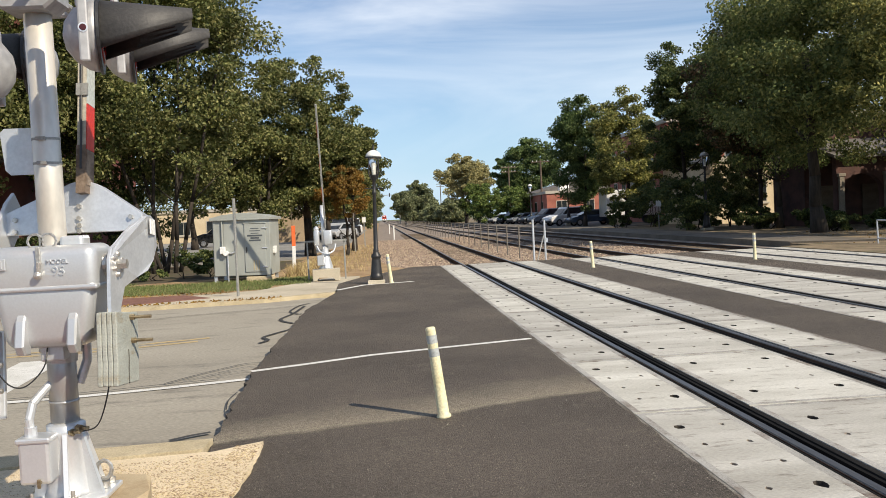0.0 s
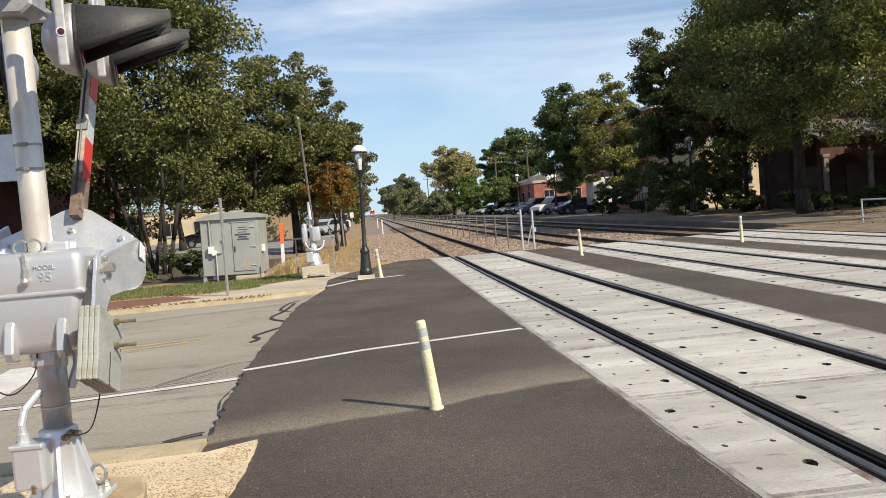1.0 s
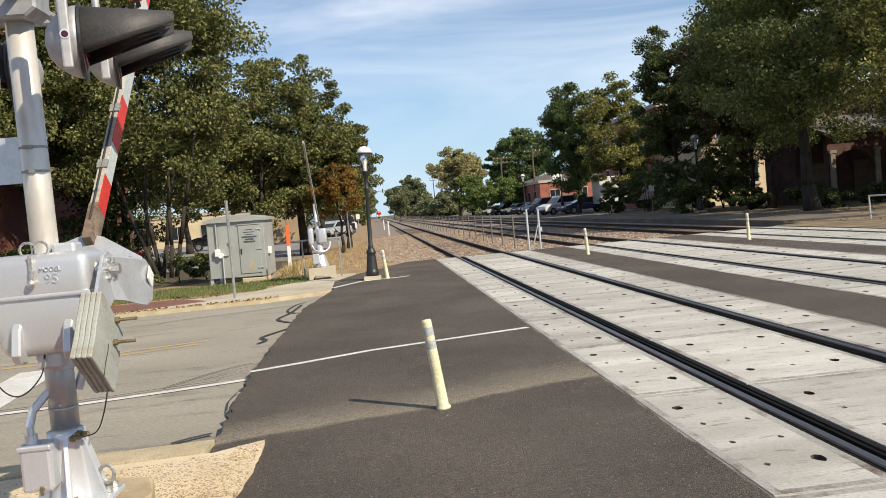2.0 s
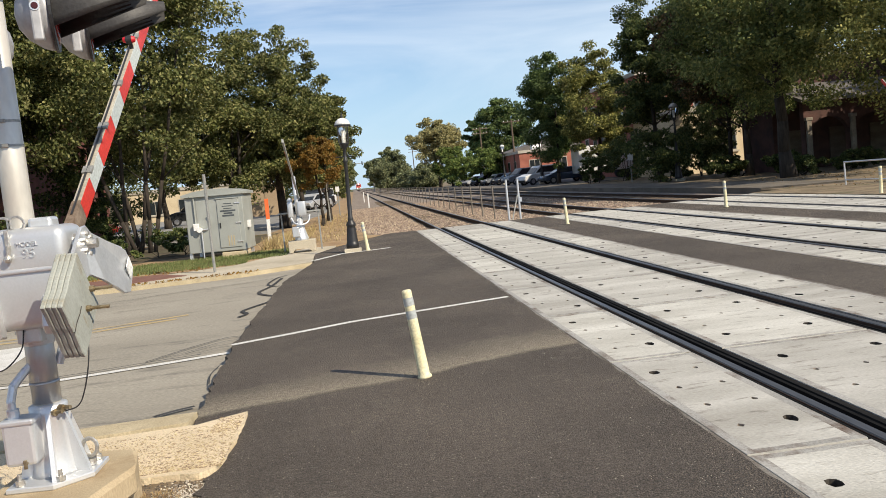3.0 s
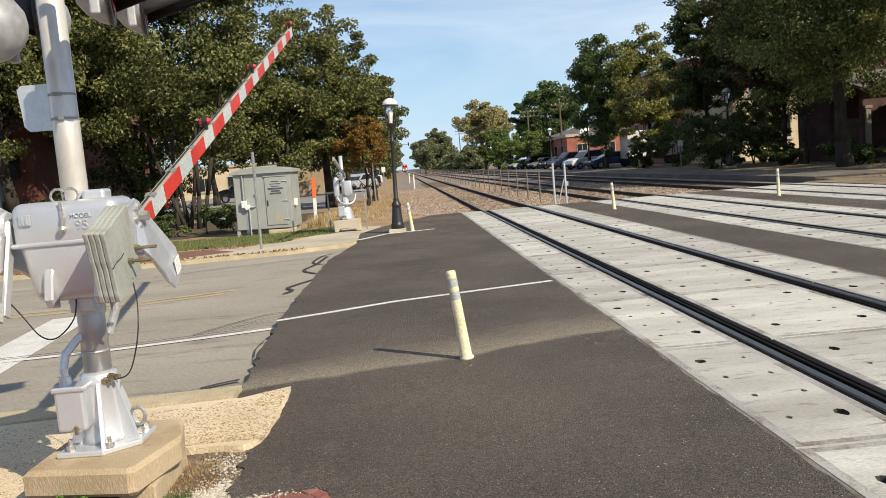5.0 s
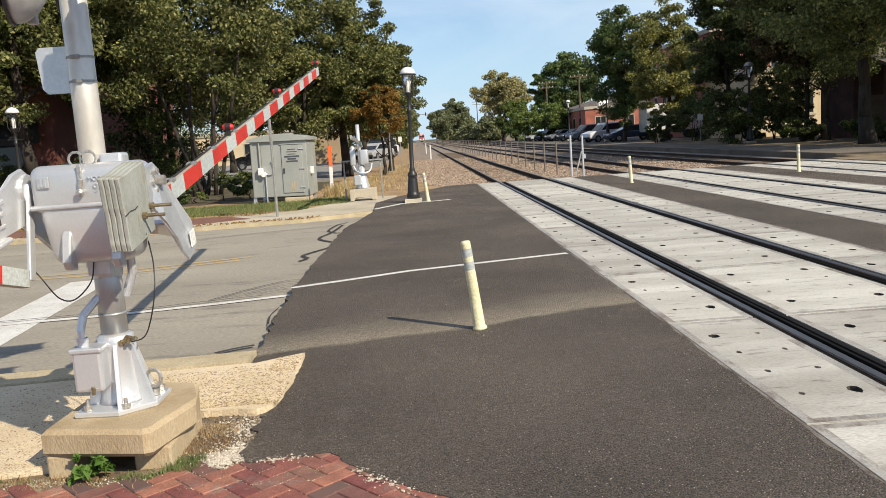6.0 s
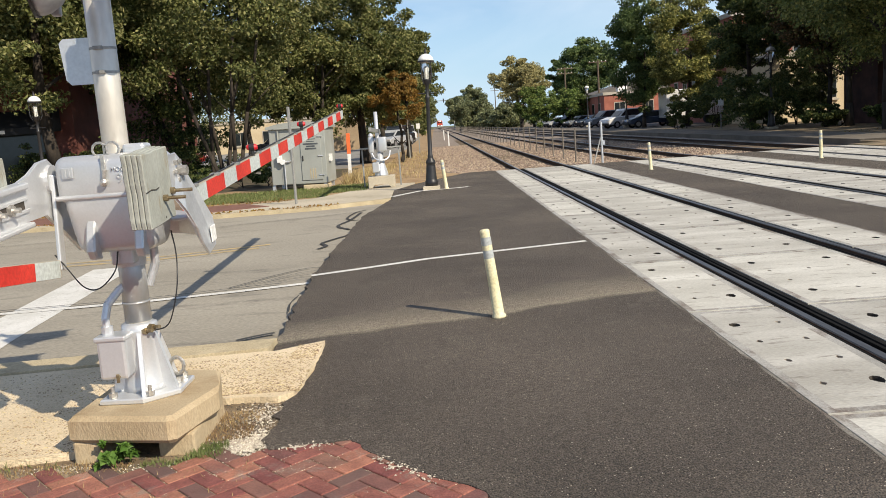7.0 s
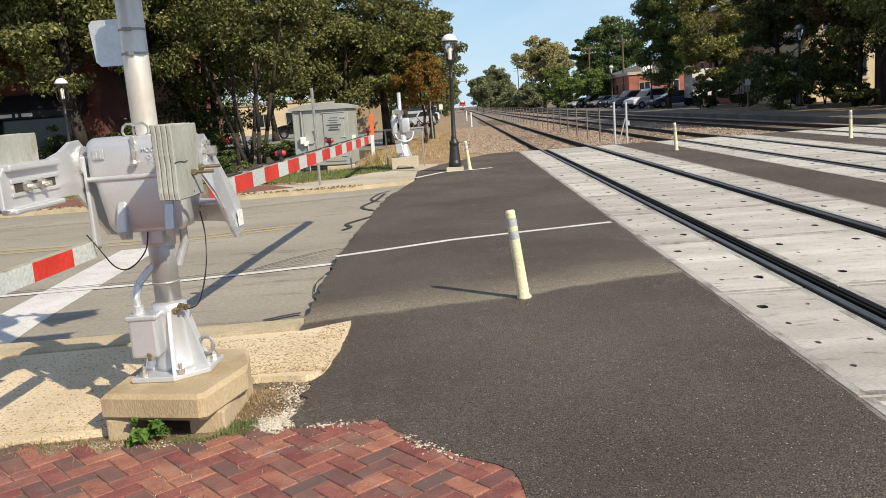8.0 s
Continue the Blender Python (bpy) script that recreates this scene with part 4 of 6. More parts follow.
for sgn in (-1, 1):
    bm = tube(B(), (sgn * 0.22, 0, 0.0), (sgn * 0.31, 0, 0.0), 0.030, 0.030, 16)
    tube(bm, (sgn * 0.243, 0, 0.0), (sgn * 0.262, 0, 0.0), 0.055, 0.048, 16)
    part("shaft", bm, M_BOLT, machine, "brass-toned gate shaft")
for pts in ([(0.21, 0.06, -0.30), (0.235, 0.02, -0.42), (0.235, -0.02, -0.56), (0.20, -0.03, -0.70), (0.15, 0.0, -0.775), (0.07, 0.03, -0.80)], [(-0.02, -0.06, -0.36), (-0.03, -0.10, -0.46), (-0.10, -0.14, -0.535), (-0.17, -0.15, -0.52), (-0.24, -0.15, -0.42), (-0.30, -0.12, -0.36)]):
    part("cable", rod(B(), smooth_path(pts, 6), 0.0035, 6), M_BLACK, machine, "thin black cable")

# flashing light heads on the mast
bm = prism(B(), [(-0.17, 2.37), (-0.11, 2.32), (0.08, 2.32), (0.13, 2.36), (0.13, 2.54), (-0.17, 2.54)], "y", -0.13, 0.06, 0.012)
part("terminal_box", bm, M_HOUSING, mast, "grey terminal box on the mast")
bm = tube(B(), (0.05, -0.40, 2.42), (0.05, 0.45, 2.42), 0.022, 0.022, 10)
part("light_arm", bm, M_HOUSING, mast)


def light_head(x, y, z, face):
    """A crossing light facing +x or -x with a round backing disc and a long hood."""
    ob = part("flashing_light", lathe(B(), [(0.01, -0.125), (0.06, -0.115), (0.11, -0.08), (0.145, -0.03), (0.155, 0.0), (0.155, 0.02)], 24, Matrix.Rotation(radians(90), 4, "Y")), M_HOUSING, mast, "round grey crossing light with black hood", True)
    ob.matrix_basis = pose(x - MX, y - MY, z - FZ, 0, 0, 13.5 if face > 0 else 193.5)
    bm = lathe(B(), [(0.165, 0.02), (0.165, 0.032), (0.15, 0.034)], 28, Matrix.Rotation(radians(90), 4, "Y"))
    part("backing_disc", bm, M_BLACK, ob, "black backing disc")
    part("lens", lathe(B(), [(0.135, 0.034), (0.09, 0.040), (0.03, 0.043)], 24, Matrix.Rotation(radians(90), 4, "Y")), M_REDLENS, ob, "dark red lens", True)
    hood = B()
    n, rows = 18, []
    for k in range(n + 1):
        a, e = radians(-32 + 244 * k / n), radians(28 + 124 * k / n)
        reach = 0.385
        rows.append([hood.verts.new((0.03, 0.152 * math.cos(a), 0.152 * math.sin(a))), hood.verts.new((0.03 + reach, 0.135 * math.cos(e), 0.128 * math.sin(e))),
                     hood.verts.new((0.03 + reach, 0.130 * math.cos(e), 0.123 * math.sin(e))), hood.verts.new((0.03, 0.146 * math.cos(a), 0.146 * math.sin(a)))])
    for a, b in zip(rows, rows[1:]):
        for k in range(4):
            hood.faces.new((a[k], a[(k + 1) % 4], b[(k + 1) % 4], b[k]))
    hood.faces.new(rows[0])
    hood.faces.new(rows[-1][::-1])
    part("hood", hood, M_HOOD, ob, "long dull black hood", True)
    bm = B()
    box(bm, -0.05, -0.008, -0.163, -0.12, -0.14, 0.20, 0.008)
    part("latch_bracket", bm, M_HOUSING, ob)
    bm = tube(B(), (-0.029, -0.163, 0.0), (-0.029, -0.166, 0.0), 0.020, 0.020, 14)
    part("side_port_rim", bm, M_SILVER, ob)
    bm = tube(B(), (-0.029, -0.166, 0.0), (-0.029, -0.168, 0.0), 0.014, 0.014, 12)
    part("side_port", bm, M_PORT, ob, "small dark red side port")
    bm = tube(B(), (-0.05, 0, 0.13), (-0.05, 0, 0.30), 0.02, 0.02, 10)
    part("stem", bm, M_HOUSING, ob)
    return ob


light_head(-3.665, 3.02, 2.36, 1)
light_head(-3.735, 3.75, 2.44, 1)
light_head(-4.13, 3.00, 2.23, -1)
light_head(-4.22, 3.75, 2.40, -1)
for y in (3.02, 3.75):
    bm = tube(B(), (-0.14, y - MY, 2.42), (0.31, y - MY, 2.42), 0.018, 0.02, 10)
    part("light_cross_arm", bm, M_HOUSING, mast)

# ---- moving gate arm ----
gate = thing("gate_arm", "red and white striped crossing gate arm with counterweights", "gate arm", pose(SX, SY, SZ, 84))
ARM_X0, SKEW, ARM_Z, ARM_S, ARM_E = 0.07, 0.034, -0.26, 0.42, 7.22


def on_arm(s):
    return ARM_X0 + SKEW * (s - 0.4)


def arm_piece(s0, s1, z0, z1, x0, x1):
    bm = B()
    vs = [bm.verts.new((on_arm(s) + x, s, ARM_Z + z)) for s in (s0, s1) for x in (x0, x1) for z in (z0, z1)]
    for f in ((0, 1, 3, 2), (4, 6, 7, 5), (0, 4, 5, 1), (2, 3, 7, 6), (0, 2, 6, 4), (1, 5, 7, 3)):
        bm.faces.new([vs[i] for i in f])
    return bm


boom = part("boom", arm_piece(ARM_S, ARM_E, -0.05, 0.055, -0.03, 0.012), M_ARMALU, gate, "dusty aluminium boom")
bands = [(0.42, 0.60, None), (0.60, 0.83, True), (0.83, 1.08, False)]
for k in range(9):
    s0 = 1.08 + k * 0.69
    bands += [(s0, min(s0 + 0.39, ARM_E), True), (s0 + 0.39, min(s0 + 0.69, ARM_E), False)]
for s0, s1, red in bands:
    if s1 - s0 < 0.03:
        continue
    mt, word = (M_RUSTBROWN, "rusty root") if red is None else (M_RED_ST, "red stripe") if red else (M_WHITE_ST, "white stripe")
    part("stripe", arm_piece(s0, s1 - 0.002, -0.052, 0.052, 0.0125, 0.016), mt, boom, word)
part("root", arm_piece(0.38, 0.62, -0.049, 0.059, -0.034, 0.0122), M_RUSTBROWN, boom, "rust-stained boom root")
for s in (0.9, 1.35, 1.85, 2.5, 3.2, 4.0, 4.9, 5.8, 6.6):
    part("clip", arm_piece(s - 0.03, s + 0.03, 0.050, 0.066, -0.035, 0.02), M_STEELPOST, boom)
for s in (2.33, 4.35, 7.1):
    bm = tube(B(), (on_arm(s), s, ARM_Z + 0.05), (on_arm(s), s, ARM_Z + 0.10), 0.015, 0.015, 8)
    stem = part("lamp_stem", bm, M_BLACK, gate)
    bm = B()
    tube(bm, (on_arm(s) - 0.020, s, ARM_Z + 0.12), (on_arm(s) + 0.020, s, ARM_Z + 0.12), 0.027, 0.027, 14)
    part("lamp_body", bm, M_BLACK, stem)
    for sg in (-1, 1):
        bm = tube(B(), (on_arm(s) + sg * 0.020, s, ARM_Z + 0.12), (on_arm(s) + sg * 0.040, s, ARM_Z + 0.12), 0.025, 0.017, 14)
        part("lamp_lens", bm, M_REDLAMP, stem, "small lit red gate lamp")
part("wire", rod(B(), [(on_arm(0.5) - 0.01, 0.5, ARM_Z + 0.06), (on_arm(2.9) - 0.01, 2.9, ARM_Z + 0.065), (on_arm(5.0) - 0.01, 5.0, ARM_Z + 0.065), (on_arm(7.0) - 0.01, 7.0, ARM_Z + 0.065)], 0.006, 6), M_BLACK, boom)
# bracket beam between both side plates
bm = B()
outline = [(-0.33, 0.19), (0.33, 0.185), (0.335, 0.27), (0.12, 0.43), (0.05, 0.455), (-0.01, 0.44), (-0.33, 0.30)]
prism(bm, outline, "z", ARM_Z - 0.02, ARM_Z - 0.005, 0.003)
beam = part("bracket_beam", bm, M_GALV, gate, "bright galvanised bracket beam")
for a, b in zip(outline[1:], outline[2:] + outline[:1]):
    bm = B()
    d = (Vector(b) - Vector(a))
    nrm = Vector((-d.y, d.x)).normalized() * 0.010
    prism(bm, [(a[0], a[1]), (b[0], b[1]), (b[0] + nrm.x, b[1] + nrm.y), (a[0] + nrm.x, a[1] + nrm.y)], "z", ARM_Z - 0.13, ARM_Z - 0.0205)
    part("flange", bm, M_GALV, beam)
for x, y in ((-0.28, 0.265), (-0.28, 0.205), (0.28, 0.255), (0.28, 0.20), (0.04, 0.42), (0.03, 0.32), (0.03, 0.26), (0.03, 0.225), (0.03, 0.195)):
    bm = tube(B(), (x, y, ARM_Z - 0.006), (x, y, ARM_Z + 0.012), 0.013, 0.013, 6)
    part("bolt", bm, M_BOLT, beam)
# S-shaped plate on the track side
plate = [(-0.45, 0.075), (-0.30, 0.085), (-0.10, 0.085), (0.02, 0.085), (0.075, 0.05), (0.10, -0.03), (0.16, -0.12), (0.22, -0.20), (0.26, -0.28), (0.27, -0.36), (0.25, -0.43), (0.12, -0.45), (0.04, -0.38), (-0.02, -0.28), (-0.05, -0.19),
         (-0.10, -0.10), (-0.20, -0.055), (-0.45, -0.06)]
bm = prism(B(), plate, "x", 0.267, 0.283, 0.004)
for v in bm.verts:
    f = min(1.0, max(0.0, (-0.06 - v.co.z) / 0.24))
    v.co.x += 0.07 * f * f * (3 - 2 * f)
side = part("side_plate", bm, M_GALV, gate, "curved galvanised side plate")
for a in range(6):
    y, z = 0.048 * math.cos(a * math.tau / 6), 0.048 * math.sin(a * math.tau / 6)
    part("bolt", tube(B(), (0.282, y, z), (0.302, y, z), 0.012, 0.012, 6), M_BOLT, side)
part("hub_nut", tube(B(), (0.282, 0, 0), (0.335, 0, 0), 0.026, 0.024, 6), M_BOLT, side, "dull zinc hub nut")
bm = box(B(), 0.354, 0.360, 0.17, 0.25, -0.40, -0.32, 0.001)
part("label_plate", bm, M_WHITE, side)
cw_mesh = B()
box(cw_mesh, -0.0108, 0.0108, -0.557, -0.225, -0.18, 0.14, 0.004, 1)
bmesh.ops.subdivide_edges(cw_mesh, edges=[e for e in cw_mesh.edges if e.calc_length() > 0.1], cuts=9, use_grid_fill=True)
for v in cw_mesh.verts:
    v.co.x += noise.noise(v.co * 14) * 0.0022
    v.co.y += noise.noise(v.co * 18 + Vector((3, 0, 0))) * 0.006
    v.co.z += noise.noise(v.co * 18 + Vector((0, 5, 0))) * 0.004
first = part("weight_plate", cw_mesh, M_WEIGHT, gate, "weathered grey counterweight plate")
first.location = (0.312, 0, 0)
rnd = random.Random(5)
for x in (0.2895, 0.267, 0.2445):
    o = new("weight_plate", first.data)
    o.parent = gate
    o.location = (x, rnd.uniform(-0.006, 0.003), rnd.uniform(-0.004, 0.004))
for z, y in ((-0.075, -0.36), (-0.06, -0.25)):
    bm = tube(B(), (0.21, y, z), (0.42, y, z), 0.008, 0.008, 8)
    tube(bm, (0.322, y, z), (0.342, y, z), 0.015, 0.015, 6)
    part("weight_bolt", bm, M_BRASS, gate, "rusty counterweight bolt")
    bm = box(B(), 0.3213, 0.3226, y - 0.006, y + 0.006, z - 0.09, z + 0.0)
    part("slot", bm, M_HOLE, gate)
bm = B()
for (za, ya), (zb, yb) in zip(((-0.02, -0.558), (-0.016, -0.50), (-0.024, -0.44)), ((-0.016, -0.50), (-0.024, -0.44), (-0.02, -0.40))):
    tube(bm, (0.3235, ya, za), (0.3235, yb, zb), 0.0028, 0.0022, 5)
part("crack", bm, M_HOLE, gate, "dark crack across the plate")
bm = tube(B(), (0.215, -0.40, -0.10), (0.228, -0.40, -0.10), 0.09, 0.09, 18)
part("stop_disc", bm, M_BRASS, gate, "brownish round stop plate")
# long slotted arm on the far side with its own weights
slot_arm = [(-0.74, -0.02), (-0.70, 0.02), (-0.32, 0.03), (-0.20, 0.05), (-0.10, 0.095), (0.0, 0.10), (0.08, 0.04), (0.09, -0.05), (0.20, -0.15), (0.36, -0.28), (0.42, -0.36), (0.36, -0.43), (0.20, -0.40), (0.02, -0.24), (-0.10, -0.15), (-0.30, -0.15), (-0.66, -0.17), (-0.74, -0.15)]
bm = prism(B(), slot_arm, "x", -0.345, -0.325, 0.004)
far_plate = part("side_plate", bm, M_SILVER, gate, "silver slotted counterweight arm")
for z0, z1 in ((0.005, 0.03), (-0.17, -0.15)):
    bm = box(B(), -0.365, -0.295, -0.70, -0.28, z0 - 0.005, z1, 0.008)
    part("rim", bm, M_SILVER, far_plate)
for z in (-0.07,):
    bm = box(B(), -0.324, -0.3215, -0.64, -0.30, z - 0.018, z + 0.018)
    part("slot", bm, M_HOLE, far_plate)
    bm = B()
    box(bm, -0.3245, -0.316, -0.67, -0.27, z + 0.019, z + 0.036, 0.003)
    box(bm, -0.3245, -0.316, -0.67, -0.27, z - 0.036, z - 0.019, 0.003)
    part("slot_rim", bm, M_SILVER, far_plate)
for y in (-0.56, -0.44):
    bm = tube(B(), (-0.44, y, -0.07), (-0.27, y, -0.07), 0.012, 0.012, 8)
    tube(bm, (-0.32, y, -0.07), (-0.30, y, -0.07), 0.026, 0.026, 6)
    part("weight_bolt", bm, M_BOLT, gate)
part("hub", tube(B(), (-0.36, 0, 0), (-0.31, 0, 0), 0.075, 0.07, 20), M_SILVER, far_plate)
for k in range(3):
    o = new("weight_plate", first.data)
    o.parent = gate
    o.matrix_basis = pose(-0.365 - 0.02 * k, -0.12, 0.01)

# ---- footpath gate on the same shaft ----
ped = thing("footpath_gate_arm", "short red and white footpath gate arm on a hanger", "gate arm", pose(SX, SY, SZ, -100))
bm = B()
box(bm, -0.315, -0.295, -0.035, 0.02, -0.44, 0.02, 0.006)
part("hanger", bm, M_SILVER, ped, "silver hanger bar")
bm = box(B(), -0.345, -0.30, -2.4, -0.03, -0.475, -0.39, 0.004)
pboom = part("boom", bm, M_ARMALU, ped)
for k in range(6):
    y1 = -0.05 - k * 0.36 + (0.12 if k else 0)
    y0 = -0.05 - (k + 1) * 0.36 + 0.12
    part("stripe", box(B(), -0.2995, -0.296, y0 + 0.001, y1 - 0.001, -0.473, -0.392), M_RED_ST if k % 2 else M_WHITE_ST, pboom, "red stripe" if k % 2 else "white stripe")

# ---- delineator posts ----


def delineator(x, y, lean, label):
    ob = thing("delineator_post", label, "delineator post", pose(x, y, 0, 0, lean, 0), "delineator posts")
    bm = lathe(B(), [(0.055, 0.0), (0.055, 0.015), (0.043, 0.03), (0.040, 0.30), (0.037, 0.66), (0.037, 0.675), (0.028, 0.684)], 20)
    part("post", bm, M_CREAM, ob, smooth=True)
    for z in (0.465, 0.565):
        bm = tube(B(), (0, 0, z), (0, 0, z + 0.062), 0.0398, 0.0390, 20, False)
        part("reflective_band", bm, M_REFLECT, ob, "dull grey reflective band", True)
    return ob


delineator(-2.065, 5.345, -6.0, "leaning cream plastic delineator post on asphalt")
delineator(2.90, 19.8, -3.0, "cream plastic delineator post between the tracks")
delineator(7.02, 19.45, -1.0, "cream plastic delineator post between the tracks")
delineator(10.42, 18.17, 1.0, "cream plastic delineator post beside the outer track")
delineator(-2.27, 18.5, -6.0, "leaning cream plastic delineator post by a lamp post")


# ---- street lamps ----
def street_lamp(x, y, z, lean, label, size=1.0, cap=M_WHITE):
    ob = thing("street_lamp", label, "street lamp", pose(x, y, z, 0, lean, 0), "street lamps")
    s = size
    bm = prism(B(), [(-0.2 * s, -0.17 * s), (0.2 * s, -0.17 * s), (0.2 * s, 0.17 * s), (-0.2 * s, 0.17 * s)], "z", -0.05, 0.09 * s, 0.012)
    part("plinth", bm, M_WALK, ob, "pale concrete plinth")
    prof = [(0.15, 0.09), (0.15, 0.20), (0.135, 0.22), (0.13, 0.26), (0.105, 0.55), (0.10, 0.60), (0.115, 0.62), (0.115, 0.66), (0.075, 0.72), (0.062, 0.76), (0.07, 0.78), (0.052, 0.82),
            (0.042, 2.10), (0.055, 2.12), (0.055, 2.16), (0.04, 2.18), (0.038, 2.42), (0.06, 2.44), (0.085, 2.52), (0.10, 2.54), (0.10, 2.56)]
    part("post", lathe(B(), [(r * s, h * s) for r, h in prof], 16), M_BLACK, ob, "fluted black post", True)
    for k in range(8):
        a = k * math.tau / 8
        bm = tube(B(), (0.115 * s * math.cos(a), 0.115 * s * math.sin(a), 0.28 * s), (0.092 * s * math.cos(a), 0.092 * s * math.sin(a), 0.56 * s), 0.014 * s, 0.012 * s, 6)
        part("flute", bm, M_BLACK, ob)
    part("ladder_bar", tube(B(), (-0.22 * s, 0, 2.24 * s), (0.22 * s, 0, 2.24 * s), 0.012 * s, 0.012 * s, 8), M_BLACK, ob)
    glass = lathe(B(), [(0.095 * s, 2.56 * s), (0.128 * s, 2.93 * s), (0.130 * s, 2.95 * s)], 16)
    gl = part("glass", glass, M_GLOBE, ob, "clear tapering glass", True)
    gl.visible_shadow = False
    part("bulb", lathe(B(), [(0.03 * s, 2.57 * s), (0.035 * s, 2.75 * s), (0.045 * s, 2.82 * s), (0.02 * s, 2.87 * s)], 12), M_WHITE, ob)
    for k in range(4):
        a = k * math.tau / 4 + 0.78
        c, sn = math.cos(a), math.sin(a)
        bm = rod(B(), [(0.10 * s * c, 0.10 * s * sn, 2.46 * s), (0.165 * s * c, 0.165 * s * sn, 2.58 * s), (0.165 * s * c, 0.165 * s * sn, 2.92 * s), (0.15 * s * c, 0.15 * s * sn, 2.96 * s)], 0.010 * s, 6)
        part("cage_bar", bm, M_BLACK, ob)
    part("rim", lathe(B(), [(0.17 * s, 2.945 * s), (0.195 * s, 2.95 * s), (0.195 * s, 2.975 * s), (0.15 * s, 2.98 * s)], 20), M_BLACK, ob)
    part("cap", lathe(B(), [(0.18 * s, 2.978 * s), (0.178 * s, 3.01 * s), (0.15 * s, 3.07 * s), (0.09 * s, 3.12 * s), (0.03 * s, 3.14 * s)], 20), cap, ob, "domed cap", True)
    part("finial", lathe(B(), [(0.03 * s, 3.14 * s), (0.035 * s, 3.17 * s), (0.02 * s, 3.2 * s), (0.012 * s, 3.27 * s)], 10), M_BLACK, ob)
    return ob


street_lamp(-2.62, 18.6, 0.0, 1.5, "black fluted street lamp with white cap beside the crossing")
street_lamp(-13.75, 22.9, 0.0, 0.6, "black street lamp before a brick building")
street_lamp(-22.5, 36.5, 0.0, 0.0, "black street lamp farther along the brick building", 1.1)
street_lamp(15.6, 43.4, 0.02, 0.0, "tall black lamp post under dark trees", 1.38, M_STEELPOST)
street_lamp(15.0, 74.0, 0.14, 0.0, "black platform lamp post by parked cars", 1.5)
street_lamp(15.6, 96.0, 0.14, 0.0, "black platform lamp post by parked cars", 1.5)

# ---- signal cabinet ----
cab = thing("signal_cabinet", "pale grey steel railway signal cabinet on legs in grass", "signal cabinet", pose(-6.11, 22.2, -0.02, 0, 1.0, -4.0))
part("body", box(B(), -1.0, 0.57, 0, 1.30, 0.16, 1.72, 0.012, 1), M_CABINET, cab)
bm = prism(B(), [(-1.07, 1.70), (0.64, 1.70), (0.64, 1.77), (0.30, 1.85), (-0.215, 1.90), (-0.73, 1.85), (-1.07, 1.77)], "y", -0.07, 1.37, 0.006)
part("roof", bm, M_CABINET, cab, "low gabled steel roof")
part("eaves_trim", box(B(), -0.84, 0.30, -0.085, -0.072, 1.70, 1.735, 0.003, 1), M_CABINET, cab)
door = part("door", box(B(), -0.13, 0.45, -0.024, -0.002, 0.26, 1.58, 0.006, 1), M_CABINET, cab, "flush grey door with notice")
part("drip_strip", box(B(), -0.16, 0.48, -0.035, -0.002, 1.595, 1.625, 0.004, 1), M_CABINET, cab)
part("door_handle", box(B(), -0.09, -0.06, -0.05, -0.024, 0.80, 0.95, 0.005, 1), M_BLACK, door)
for z in (0.40, 0.92, 1.46):
    part("hinge", tube(B(), (0.36, -0.035, z), (0.50, -0.035, z), 0.014, 0.014, 8), M_GALV, door)
for k, (w, h) in enumerate(((0.22, 0.020), (0.30, 0.020), (0.22, 0.020), (0.42, 0.045), (0.24, 0.045), (0.32, 0.045))):
    z = 1.46 - k * 0.066
    part("printed_line", box(B(), 0.16 - w / 2, 0.16 + w / 2, -0.0282, -0.0245, z - h / 2, z + h / 2), M_DARKTEXT, door, "unreadable dark printed line")
for x in (0.10, 0.17, 0.24):
    part("vent_slot", box(B(), x, x + 0.03, -0.028, -0.0245, 0.30, 0.58), M_KERB, door)
for x in (-0.985, -0.70):
    part("panel_seam", box(B(), x, x + 0.012, -0.006, -0.001, 0.20, 1.66), M_STEELPOST, cab)
bm = box(B(), -0.80, -0.66, -0.12, -0.002, 0.78, 0.98, 0.012, 1)
part("meter_box", bm, M_WHITE, cab, "pale meter box")
part("meter", tube(B(), (-0.64, -0.13, 0.80), (-0.64, -0.003, 0.80), 0.07, 0.065, 16), M_WHITE, cab)
part("conduit", rod(B(), smooth_path([(-0.60, -0.04, 0.80), (-0.45, -0.04, 0.80), (-0.36, -0.04, 0.90), (-0.37, -0.04, 1.10), (-0.42, -0.04, 1.16)], 5), 0.02, 8), M_GALV, cab)
part("conduit", rod(B(), [(-0.74, -0.04, 0.98), (-0.74, -0.04, 1.68)], 0.018, 8), M_CABINET, cab)
part("conduit", rod(B(), [(-0.60, -0.04, 0.76), (-0.60, -0.04, -0.15)], 0.018, 8), M_GALV, cab)
for x in (-0.99, 0.48):
    for y in (0.05, 1.1):
        part("leg", box(B(), x - 0.03, x + 0.06, y, y + 0.08, -0.2, 0.16), M_GALV, cab)
part("footing", box(B(), -0.12, 0.56, -0.06, 0.6, -0.18, 0.13, 0.02, 1), M_KERB, cab, "tan concrete footing")
part("side_box", box(B(), 0.572, 0.65, 0.35, 0.55, 0.75, 0.95, 0.008, 1), M_WHITE, cab)

# ---- far crossing gate ----


